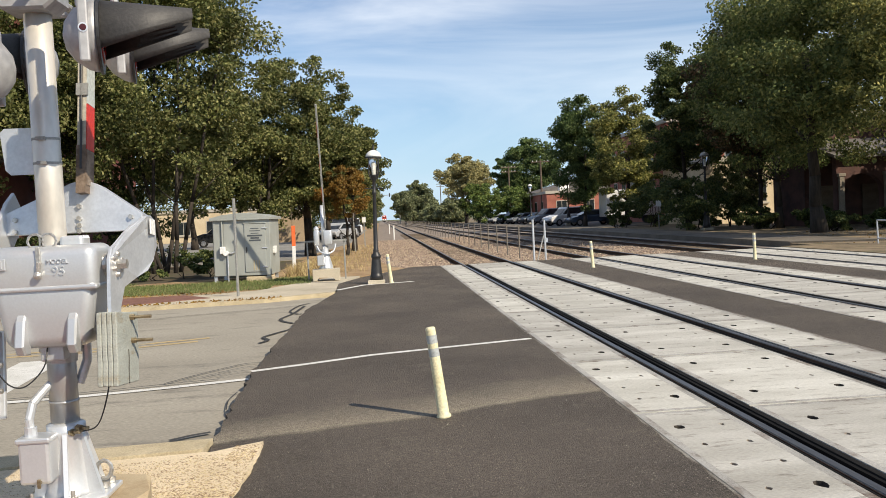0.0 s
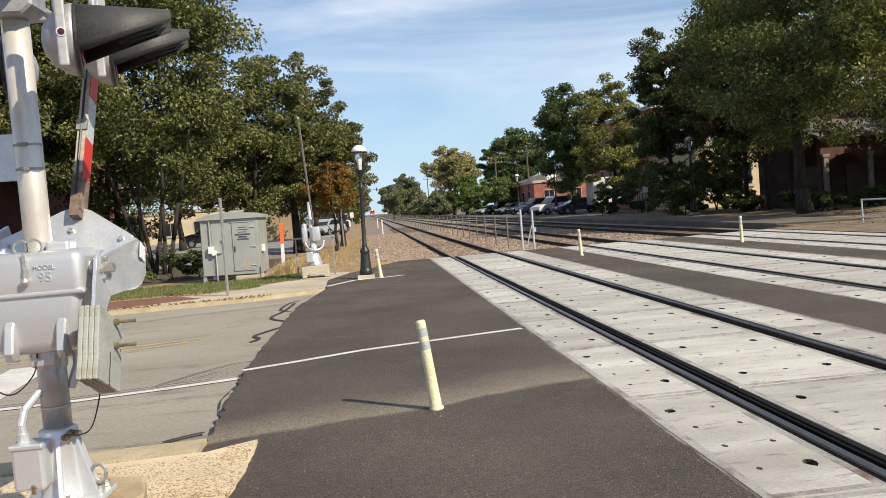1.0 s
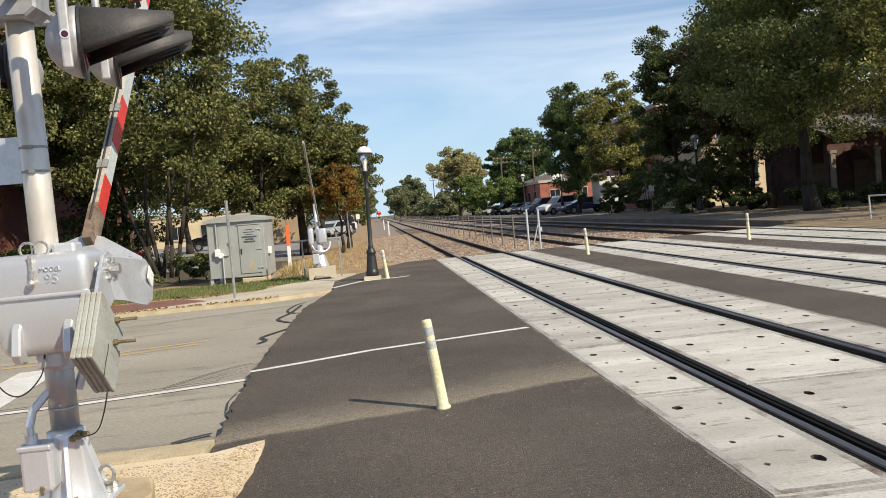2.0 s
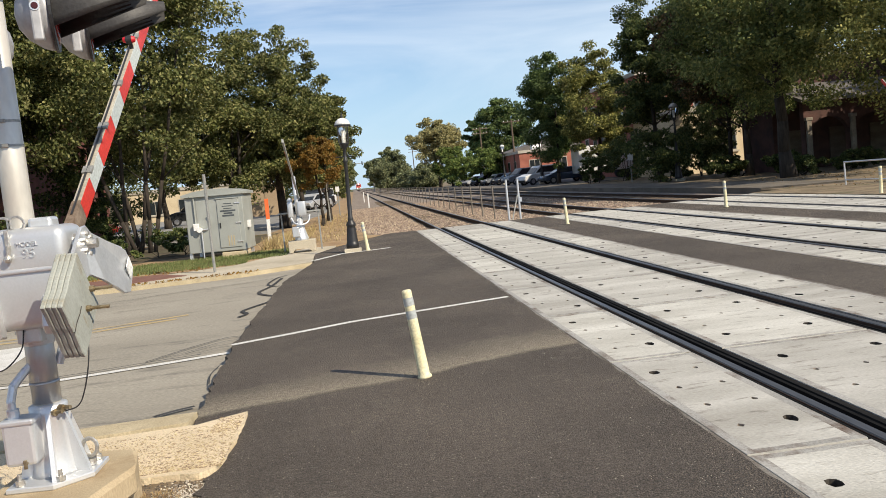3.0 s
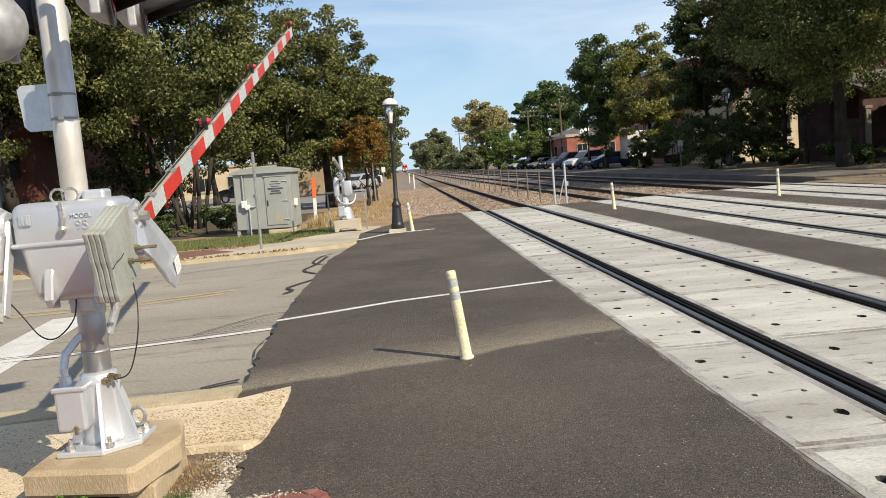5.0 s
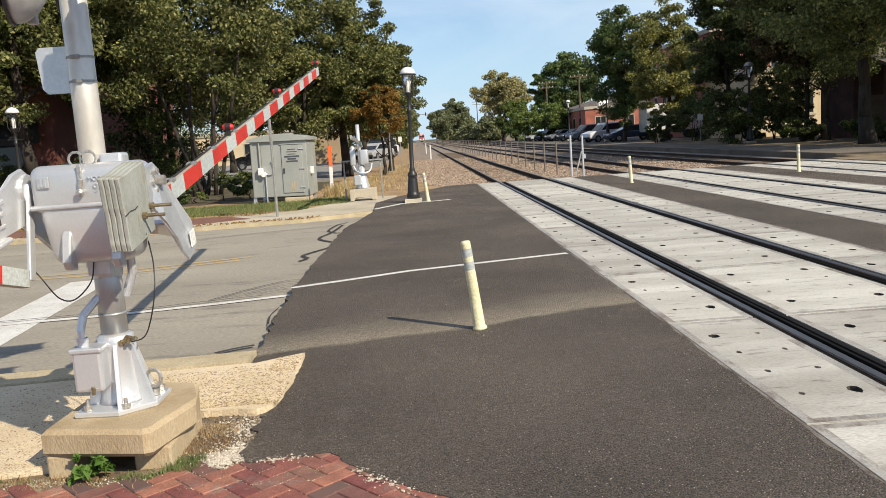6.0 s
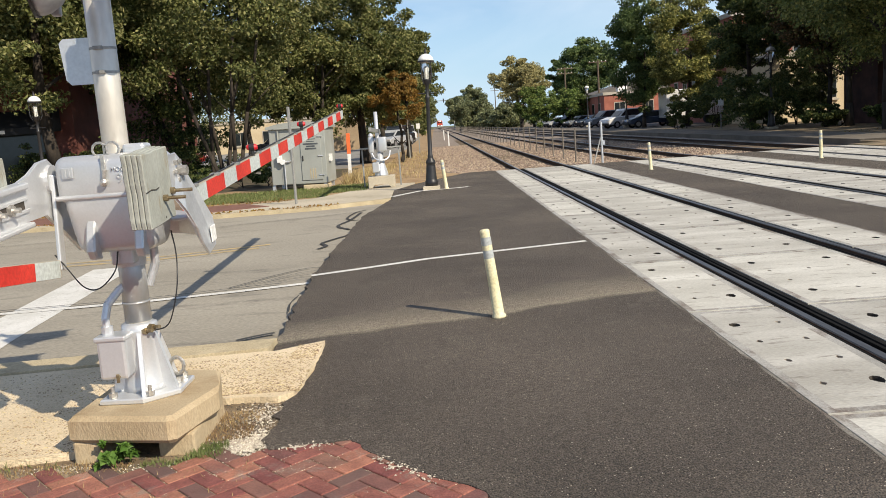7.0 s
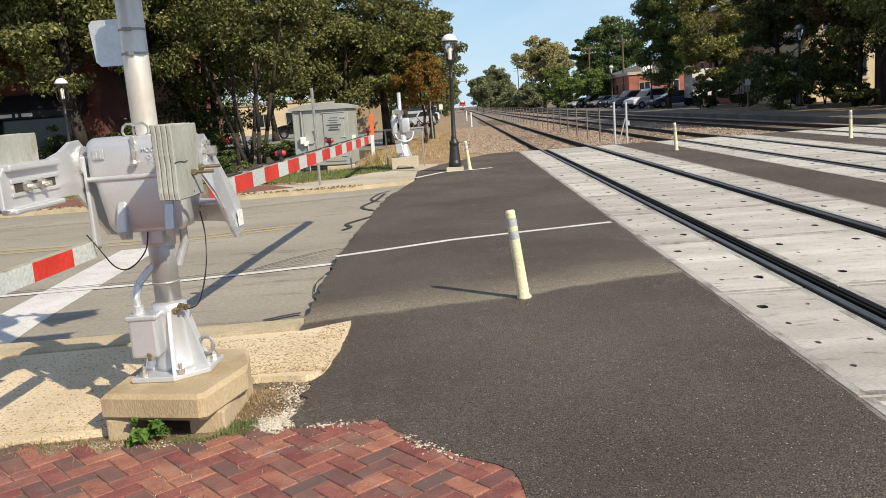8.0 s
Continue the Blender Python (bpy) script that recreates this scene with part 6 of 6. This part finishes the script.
part("stem", tube(B(), (0, 0, -0.01), (0, 0, 0.07), 0.004, 0.003, 5), M_LEAFG, weed)
stones("pale_chips", [(-3.58, -3.41, 3.00, 3.18, -0.008, 5), (-3.53, -3.44, 3.02, 3.13, 0.0, 3), (-3.55, -3.37, 3.12, 3.28, -0.010, 2), (-3.60, -3.38, 3.38, 3.68, -0.010, 2.2), (-4.45, -4.25, 2.93, 3.0, -0.01, 0.6), (-4.0, -3.8, 2.88, 2.94, -0.008, 0.5), (-2.84, -2.76, 2.76, 2.84, 0.0, 0.12), (-2.78, -2.70, 2.68, 2.76, 0.0, 0.16), (-2.70, -2.62, 2.60, 2.68, 0.0, 0.16), (-2.62, -2.54, 2.53, 2.60, 0.0, 0.12), (-3.3, -3.1, 3.0, 3.05, 0.0, 0.4)],
       3000, 0.003, 0.009, surf("pale_chip", (0.40, 0.35, 0.28), (0.56, 0.51, 0.43), 30, 0.9, 0, 0.3, 80, None, 0, "world", island=0.3), "broken pale mortar chips on soil", 12, "chips", heap=True)
stones("dark_pebbles", [(-3.72, -3.38, 3.1, 3.76, -0.012, 3), (-4.9, -3.6, 2.88, 3.04, -0.012, 1)], 1500, 0.003, 0.009, surf("dark_pebble", (0.06, 0.05, 0.04), (0.16, 0.13, 0.10), 30, 0.9, 0, 0.3, 80, None, 0, "world", island=0.3), "dark grit and pebbles on soil", 13, "grit", heap=True)
stones("loose_chips", [(-2.2, -0.75, 1.0, 6.5, 0.001, 3), (-3.0, -0.75, 5.5, 8.5, 0.001, 1)], 700, 0.0018, 0.0045, surf("loose_chip", (0.30, 0.26, 0.20), (0.58, 0.53, 0.45), 30, 0.9, 0, 0.2, 80, None, 0, "world", island=0.35), "loose pale stone chips on asphalt", 16, "grit", 0.6)
stones("joint_grit", [(-5.0, -2.4, 1.9, 2.95, -0.006, 3), (-3.6, -2.7, 2.75, 3.0, -0.006, 1)], 2600, 0.002, 0.0045, surf("pale_grit", (0.42, 0.35, 0.25), (0.60, 0.53, 0.42), 30, 0.9, 0, 0.2, 80, None, 0, "world", island=0.3), "pale grit scattered over brick joints", 15, "grit", 0.6)
stones("aggregate_pebbles", [(-3.80, -3.345, 3.82, 4.68, 0.024, 2.4), (-3.52, -3.345, 4.5, 4.86, 0.024, 0.5), (-4.3, -3.80, 3.84, 4.62, 0.024, 2), (-5.6, -4.32, 3.1, 4.55, 0.024, 3)], 11000, 0.005, 0.011, surf("aggregate_pebble", (0.20, 0.125, 0.07), (0.52, 0.40, 0.23), 30, 0.8, 0, 0.2, 80, None, 0, "world", island=0.45), "small brown pebbles set in the pavement", 14, "pebbles", 0.35)

# ---- buildings ----


def building(x0, x1, y0, y1, h, wall_mat, label, roof_mat=M_ROOF, parapet=0.35):
    ob = thing("building", label, "building", pose(0, 0, 0))
    part("wall", box(B(), x0, x1, y0, y1, -0.3, h), wall_mat, ob)
    part("roof", box(B(), x0 - 0.15, x1 + 0.15, y0 - 0.15, y1 + 0.15, h + 0.002, h + parapet), M_TRIM, ob, "pale stone cornice")
    return ob


def window(parent, axis, at, u, z, w, h, out, arched=False):
    """A window in a wall at axis = at, its middle at u, facing out (-1 or 1)."""
    def slab_box(u0, u1, z0, z1, d0, d1, bev=0.0):
        lo, hi = sorted((at + out * d0, at + out * d1))
        return box(B(), lo, hi, u0, u1, z0, z1, bev) if axis == "x" else box(B(), u0, u1, lo, hi, z0, z1, bev)
    win = part("window", slab_box(u - w / 2, u + w / 2, z, z + h, -0.02, 0.05), M_TRIM, parent)
    part("pane", slab_box(u - w / 2 + 0.08, u - 0.03, z + 0.08, z + h - 0.08, 0.052, 0.06), M_GLASS, win)
    part("pane", slab_box(u + 0.03, u + w / 2 - 0.08, z + 0.08, z + h - 0.08, 0.052, 0.06), M_GLASS, win)
    part("sill", slab_box(u - w / 2 - 0.1, u + w / 2 + 0.1, z - 0.12, z, -0.02, 0.14), M_TRIM, win)
    return win


shop = building(-46, -15.6, 29.6, 45, 10.5, M_BRICKWALL, "dark red brick shop building behind trees")
for k in range(9):
    for z in (3.9, 7.2):
        window(shop, "y", 29.6, -17.0 - k * 3.2, z, 1.1, 1.9, -1)
for k in range(6):
    x = -18.2 - k * 4.6
    part("shop_front", box(B(), x - 1.7, x + 1.7, 29.48, 29.62, 0.3, 2.7), M_GLASS, shop, "dark shop window")
    part("pilaster", box(B(), x - 2.5, x - 2.1, 29.44, 29.6, -0.2, 3.2), M_TRIM, shop, "pale pilaster")
aw = thing("awning", "black canvas shop awning with pale lettering", "awning", pose(-18.2, 29.44, 2.35))
bm = prism(B(), [(0.0, 0.75), (-1.15, 0.12), (-1.15, -0.12), (0.0, -0.05)], "x", -2.2, 2.2)
part("canvas", bm, M_AWNING, aw)
x = -1.1
for w in (0.42, 0.55, 0.10, 0.40):
    part("printed_word", box(B(), x, x + w, -1.158, -1.152, -0.06, 0.06), M_WHITE, aw, "unreadable pale word")
    x += w + 0.12

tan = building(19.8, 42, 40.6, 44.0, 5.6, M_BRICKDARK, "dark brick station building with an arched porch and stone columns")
BAY, PORCH_X = 2.30, 19.95
face = [(PORCH_X - 0.2, -0.2)]
n = 12
for k in range(6):
    x0, x1 = PORCH_X + k * BAY + 0.16, PORCH_X + (k + 1) * BAY - 0.16
    half, mid_x = (x1 - x0) / 2, (x0 + x1) / 2
    face += [(x0, -0.2)] + [(mid_x - half * math.cos(math.pi * a / n), 1.75 + 0.85 * half * math.sin(math.pi * a / n)) for a in range(n + 1)] + [(x1, -0.2)]
face += [(PORCH_X + 6 * BAY + 0.2, -0.2), (PORCH_X + 6 * BAY + 0.2, 3.5), (PORCH_X - 0.2, 3.5)]
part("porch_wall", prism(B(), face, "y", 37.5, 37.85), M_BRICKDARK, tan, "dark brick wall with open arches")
part("porch_roof", prism(B(), [(37.1, 3.502), (40.58, 4.5), (40.58, 4.35), (37.1, 3.35)], "x", PORCH_X - 0.5, PORCH_X + 6 * BAY + 0.5), M_ROOF, tan, "low sloping porch roof")
for k in range(7):
    x = PORCH_X + k * BAY
    col = part("column", box(B(), x - 0.13, x + 0.13, 37.36, 37.498, 0.0, 2.45, 0.02, 1), M_COLUMN, tan, "slim dull stone column")
    part("capital", box(B(), x - 0.19, x + 0.19, 37.33, 37.499, 2.452, 2.62, 0.02, 1), M_COLUMN, col)
    part("plinth", box(B(), x - 0.19, x + 0.19, 37.32, 37.499, -0.1, 0.35, 0.02, 1), M_TRIM, col)
for k in range(6):
    x = PORCH_X + (k + 0.5) * BAY
    part("door", box(B(), x - 0.5, x + 0.5, 40.52, 40.598, 0.0, 2.1, 0.01, 1), M_TIE, tan, "dark timber door")
cream = building(20.2, 25.3, 54.5, 63, 4.3, M_STUCCO, "cream painted house wall in sunlight behind trees")
for k in range(3):
    window(cream, "y", 54.5, 21.0 + k * 1.6, 1.4, 0.7, 1.6, -1)
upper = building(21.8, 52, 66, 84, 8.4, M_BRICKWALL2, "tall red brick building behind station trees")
for k in range(6):
    for z in (2.2, 5.2):
        window(upper, "x", 21.8, 67.5 + k * 2.8, z, 1.2, 1.8, -1)
        window(upper, "y", 66, 23.6 + k * 3.6, z, 1.2, 1.8, -1)
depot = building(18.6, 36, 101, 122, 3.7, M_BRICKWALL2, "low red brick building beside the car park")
for k in range(4):
    window(depot, "x", 18.6, 104 + k * 4, 0.9, 1.5, 1.9, -1)
for k in range(4):
    window(depot, "y", 101, 20.5 + k * 3.5, 0.9, 1.4, 1.9, -1)
part("vent_stack", box(B(), 21.0, 22.2, 104, 105.2, 4.0, 6.6, 0.05, 1), M_WHITE, depot, "white roof vent stack")
part("pitched_roof", prism(B(), [(18.3, 4.06), (36.2, 4.06), (27.2, 6.2)], "y", 108, 121.8), M_ROOF, depot)
low = building(-34, -16, 96, 108, 3.4, M_STUCCO, "low tan building across the car park")
for k in range(5):
    window(low, "y", 96, -32 + k * 3.4, 0.8, 1.6, 1.6, -1)
low2 = building(-13.5, -8.8, 70, 76, 2.6, surf("tan_store_wall", (0.30, 0.22, 0.14), (0.38, 0.29, 0.19), 1, 0.9, 0, 0.1, 20, None, 0, "world"), "small tan storage building behind trees", parapet=0.15)

# ---- vehicles ----
PAINTS = {c: surf(c + "_car_paint", a, b, 2, 0.25, 0.1, 0.0) for c, a, b in (("white", (0.66, 0.66, 0.66), (0.72, 0.72, 0.72)), ("black", (0.012, 0.013, 0.015), (0.018, 0.02, 0.022)), ("silver", (0.36, 0.37, 0.39), (0.42, 0.43, 0.45)),
                                                                             ("blue", (0.05, 0.07, 0.11), (0.07, 0.09, 0.14)), ("red", (0.30, 0.02, 0.02), (0.36, 0.03, 0.03)), ("grey", (0.14, 0.15, 0.16), (0.19, 0.20, 0.21)))}
M_LIGHTGLASS = surf("headlight_glass", (0.6, 0.6, 0.6), (0.7, 0.7, 0.7), 5, 0.1, 0.2, 0)


def car(x, y, z, rz, paint, style, label):
    ob = thing("car", label, "car", pose(x, y, z, 0, 0, rz), "parked cars")
    h = {"sedan": 1.42, "suv": 1.78, "van": 2.0}[style]
    belt = {"sedan": 0.92, "suv": 1.08, "van": 1.15}[style]
    L = 2.3
    if style == "sedan":
        cabin = [(-1.55, belt), (-0.95, h), (0.45, h), (1.15, belt)]
    elif style == "suv":
        cabin = [(-2.1, belt), (-1.85, h), (0.35, h), (1.05, belt)]
    else:
        cabin = [(-2.2, belt), (-2.1, h), (0.7, h), (1.5, belt)]
    body = [(-L, 0.35), (-L, belt - 0.05)] + [(-L + 0.15, belt)] + [(L - 0.9, belt), (L - 0.1, belt - 0.22), (L, 0.6), (L - 0.05, 0.33)]
    part("body", prism(B(), body, "y", -0.88, 0.88, 0.06), PAINTS[paint], ob)
    part("roof", prism(B(), [(u, v + 0.002) for u, v in cabin], "y", -0.74, 0.74, 0.05), PAINTS[paint], ob)
    cx = sum(u for u, v in cabin) / 4
    glassy = [(cx + (u - cx) * 0.9, belt + 0.05 if v == belt else h - 0.10) for u, v in cabin]
    for lo, hi in ((-0.752, -0.70), (0.70, 0.752)):
        part("side_window", prism(B(), glassy, "y", lo, hi), M_CARGLASS, ob, "dark side window")
    (ua, va), (ub, vb) = cabin[2], cabin[3]
    part("windscreen", prism(B(), [(ua + 0.06, va - 0.1), (ub + 0.03, vb + 0.06), (ub + 0.05, vb + 0.06), (ua + 0.085, va - 0.1)], "y", -0.64, 0.64), M_CARGLASS, ob)
    (ua, va), (ub, vb) = cabin[1], cabin[0]
    part("rear_window", prism(B(), [(ua - 0.06, va - 0.1), (ub - 0.03, vb + 0.06), (ub - 0.05, vb + 0.06), (ua - 0.085, va - 0.1)], "y", -0.64, 0.64), M_CARGLASS, ob)
    for wx in (-1.4, 1.4):
        for wy in (-0.82, 0.82):
            tyre = part("wheel", tube(B(), (wx, wy - 0.1, 0.33), (wx, wy + 0.1, 0.33), 0.33, 0.33, 18), M_TYRE, ob)
            part("rim", tube(B(), (wx, wy - 0.106, 0.33), (wx, wy + 0.106, 0.33), 0.2, 0.2, 14), M_CHROME, tyre)
    for wy in (-0.65, 0.65):
        part("headlight", box(B(), L - 0.08, L + 0.01, wy - 0.17, wy + 0.17, 0.62, 0.76, 0.02, 1), M_LIGHTGLASS, ob)
        part("tail_light", box(B(), -L - 0.01, -L + 0.05, wy - 0.14, wy + 0.14, 0.68, 0.86, 0.02, 1), M_REDLENS, ob)
    part("bumper", box(B(), L - 0.1, L + 0.04, -0.86, 0.86, 0.33, 0.52, 0.03, 1), M_TYRE, ob)
    return ob


car(15.6, 77.5, 0.05, 200, "white", "suv", "white parked sport utility car by the platform")
car(16.6, 72.0, 0.05, 185, "blue", "sedan", "dark blue parked sedan under trees")
car(17.2, 84.0, 0.05, 200, "white", "sedan", "white parked sedan beside the platform")
car(16.6, 91.0, 0.05, 200, "grey", "suv", "grey parked car beside the platform")
car(16.8, 98.0, 0.05, 200, "black", "sedan", "black parked sedan beside the platform")
car(16.6, 106.0, 0.05, 200, "grey", "sedan", "grey parked sedan beside the platform")
car(16.4, 114.0, 0.05, 200, "black", "suv", "black parked car beside the platform")
car(16.2, 122.0, 0.05, 200, "silver", "sedan", "silver parked sedan beside the platform")
car(16.0, 130.0, 0.05, 200, "white", "sedan", "white parked sedan beside the platform")
car(-5.9, 82.0, 0.0, 250, "white", "suv", "white parked car in the car park")
car(-6.0, 66.5, 0.0, 250, "silver", "sedan", "silver parked sedan in the car park")
car(-5.9, 74.0, 0.0, 250, "black", "suv", "black parked car in the car park")
car(-15.2, 66.0, 0.0, 190, "black", "suv", "black parked car across the car park")
car(-19.5, 52.0, 0.0, 10, "red", "sedan", "red parked sedan behind trees")
trailer = thing("box_trailer", "white box trailer parked under trees", "trailer", pose(19.6, 69.5, 0.05))
part("body", box(B(), -2.6, 2.6, -1.2, 1.2, 0.7, 3.0, 0.05, 1), PAINTS["white"], trailer)
for wx in (-1.6, 1.6):
    part("wheel", tube(B(), (wx, -1.15, 0.4), (wx, 1.15, 0.4), 0.4, 0.4, 16), M_TYRE, trailer)

# ---- poles along the line ----


def utility_pole(x, y, h, arm, label):
    ob = thing("utility_pole", label, "utility pole", pose(x, y, 0))
    part("pole", tube(B(), (0, 0, -0.3), (0, 0, h), 0.15, 0.11, 10), M_TIE, ob)
    for k in range(arm):
        z = h - 0.25 - 0.7 * k
        bar = part("crossarm", box(B(), -1.2, 1.2, -0.05, 0.05, z - 0.06, z + 0.06), M_TIE, ob)
        for u in (-1.0, -0.5, 0.5, 1.0):
            part("insulator", tube(B(), (u, 0, z + 0.06), (u, 0, z + 0.2), 0.04, 0.03, 8), M_WHITE, bar)
    return ob


utility_pole(17.9, 125.7, 8.9, 2, "wooden utility pole with crossarms behind parked cars")
utility_pole(18.6, 104.0, 8.2, 1, "wooden utility pole beside a brick building")
utility_pole(15.0, 230.0, 11.0, 2, "distant wooden utility pole beside the line")
sb = thing("signal_bridge", "distant railway signal mast beside the line", "railway signal", pose(4.0, 262, 0))
part("mast", tube(B(), (0, 0, -0.2), (0, 0, 9.5), 0.16, 0.12, 8), M_STEELPOST, sb)
part("bracket", box(B(), -5.6, 0.1, -0.06, 0.06, 9.2, 9.4), M_STEELPOST, sb)
for u in (-5.4, -3.0):
    part("signal_head", box(B(), u - 0.18, u + 0.18, -0.2, 0.0, 8.7, 9.9, 0.05, 1), M_BLACK, sb)

# ---- approaching train ----
train = thing("train", "distant red and white train with lit headlights", "train", pose(0.75, 590, 0))
M_TRAINRED = surf("train_red", (0.42, 0.05, 0.03), (0.5, 0.07, 0.04), 1, 0.4, 0, 0)
bm = prism(B(), [(-1.55, 0.9), (1.55, 0.9), (1.55, 3.6), (1.0, 4.5), (-1.0, 4.5), (-1.55, 3.6)], "y", 0, 24)
loco = part("cab", bm, M_TRAINRED, train, "red cab front")
for y in (2.5, 5.0, 19.0, 21.5):
    part("wheelset", tube(B(), (-0.80, y, 0.455), (0.80, y, 0.455), 0.455, 0.455, 16), M_RAIL, train)
part("nose", box(B(), -1.45, 1.45, -0.8, 0.0, 0.5, 1.9, 0.1, 1), M_STEELPOST, train, "grey nose")
for u in (-0.65, 0.65):
    part("windscreen", box(B(), u - 0.5, u + 0.5, -0.06, 0.0, 2.9, 3.7), M_CARGLASS, train)
M_BEAM = glow("train_headlight", (1.0, 0.93, 0.80), 5.0)
for u, z in ((-0.3, 4.1), (0.3, 4.1), (-1.0, 1.6), (1.0, 1.6)):
    part("headlight", tube(B(), (u, -0.95, z), (u, 0.0, z), 0.15, 0.15, 10), M_BEAM, train, "lit headlight")
for k in range(3):
    part("coach", box(B(), -1.5, 1.5, 26 + k * 26, 50 + k * 26, 0.9, 4.6, 0.1, 1), M_GALV, train, "stainless steel coach")

# ---- brick paving underfoot ----
paving = thing("brick_paving", "worn red paving bricks laid in herringbone pattern", "brick paving", pose(-3.5, 2.3, 0), "", "structure")
bed = prism(B(), [(-8.0, 0.60), (-1.0, 0.72), (-0.45, 0.62), (-0.2, 0.62), (0.3, 0.72), (0.72, 0.73), (0.92, 0.32), (1.14, 0.10), (1.17, -0.15), (1.24, -6.0), (-8, -6.0)], "z", -0.3, -0.010)
part("bed", bed, M_JOINT, paving, "sandy mortar bed")
outline = [(-6.0, 0.64), (-1.3, 0.71), (-0.95, 0.64), (-0.5, 0.62), (-0.22, 0.66), (0.10, 0.74), (0.14, 0.84), (0.62, 0.86), (0.98, 0.44), (1.24, 0.20), (1.29, -0.15), (1.36, -6.0), (-6.0, -6.0)]


def inside(px, py):
    ok = False
    for (ax, ay), (bx, by) in zip(outline, outline[1:] + outline[:1]):
        if (ay > py) != (by > py) and px < (bx - ax) * (py - ay) / (by - ay) + ax:
            ok = not ok
    return ok


brick_mesh = []
for k in range(4):
    bm = box(B(), -0.0908, 0.0908, -0.0444, 0.0444, -0.05, 0.0, 0.004, 1)
    for v in bm.verts:
        v.co += Vector((noise.noise(v.co * 30 + Vector((k * 7, 0, 0))), noise.noise(v.co * 30 + Vector((0, k * 9, 3))), 0)) * 0.004
    me = bpy.data.meshes.new("brick")
    bmesh.ops.recalc_face_normals(bm, faces=bm.faces)
    bm.to_mesh(me)
    bm.free()
    me.materials.append(M_BRICKPAVE)
    brick_mesh.append(me)
W = 0.093
rnd = random.Random(77)
spots = []
turn = radians(42.5)
for i in range(-92, 93):
    for j in range(-92, 93):
        d = (i - j) % 4
        if d == 0:
            u, v, r = (i + 1.0) * W, (j + 0.5) * W, 0
        elif d == 2:
            u, v, r = (i + 0.5) * W, (j + 0.0) * W, 90
        else:
            continue
        px, py = u * math.cos(turn) - v * math.sin(turn), u * math.sin(turn) + v * math.cos(turn)
        if inside(px, py) and py > -5.9:
            spots.append((px, py, r))
near = sorted((s for s in spots if s[1] > -0.55 and s[0] > -1.75), key=lambda s: (-s[1], s[0]))[:330]
chosen = set(near)
for px, py, r in near:
    o = new("brick", brick_mesh[rnd.randrange(4)])
    o.parent = paving
    o.matrix_basis = pose(px, py, rnd.uniform(-0.005, -0.002), rnd.uniform(-0.5, 0.5), rnd.uniform(-0.5, 0.5), math.degrees(turn) + r + rnd.uniform(-0.9, 0.9))
rest_v, rest_f = [], []
for s in spots:
    if s in chosen:
        continue
    m = pose(s[0], s[1], rnd.uniform(-0.005, -0.002), rnd.uniform(-0.5, 0.5), rnd.uniform(-0.5, 0.5), math.degrees(turn) + s[2] + rnd.uniform(-1, 1))
    k = len(rest_v)
    me = brick_mesh[0]
    rest_v += [tuple(m @ v.co) for v in me.vertices]
    rest_f += [tuple(k + i for i in p.vertices) for p in me.polygons]
me = bpy.data.meshes.new("brick_rest")
me.from_pydata(rest_v, [], rest_f)
me.materials.append(burnt_bricks(surf("paving_brick_joined", (0.20, 0.072, 0.056), (0.31, 0.118, 0.088), 9, 0.9, 0, 0.6, 120, (0.24, 0.18, 0.15), 0.30, "world", island=0.28, grain=0.25), "island"))
o = new("brick_field", me)
o.parent = paving
tagged(o, "more worn red paving bricks", "", "", "stuff")


# ---- what moves ----
ARM_ANGLES = ((0.0, 83.5), (0.5, 77.5), (1.0, 66.5), (1.7, 54.5), (2.3, 45.8), (2.5, 43.0), (3.0, 37.4), (3.5, 31.8), (4.0, 26.6), (4.5, 22.4), (5.2, 16.6), (6.0, 10.8), (6.5, 7.7), (7.0, 5.0), (7.5, 2.4), (8.0, 0.3))

FAR_ANGLES = ((0.0, 71.5), (0.5, 61.5), (1.0, 51.5), (1.7, 41.0), (2.5, 29.5), (3.0, 23.5), (3.5, 18.5), (4.0, 14.0), (4.5, 10.0), (5.2, 6.0), (6.0, 3.0), (6.5, 1.8), (7.0, 1.0), (7.5, 0.5), (8.0, 0.3))


def motions():
    walk(gate, [(t, pose(SX, SY, SZ, a)) for t, a in ARM_ANGLES])
    walk(ped, [(t, pose(SX, SY, SZ, -1.25 * a if a < 60 else -75 - (a - 60) * 0.8)) for t, a in ARM_ANGLES])
    walk(far_arm, [(t, pose(-3.88, 20.55, 1.45, 180 - a)) for t, a in FAR_ANGLES])
    walk(east_arm, [(t, pose(14.22, 21.5, 1.35, min(86.0, a * 1.15))) for t, a in ARM_ANGLES])
    walk(train, [(0.0, pose(0.75, 590, 0)), (4.0, pose(0.75, 522, 0)), (8.0, pose(0.75, 454, 0))])


motions()
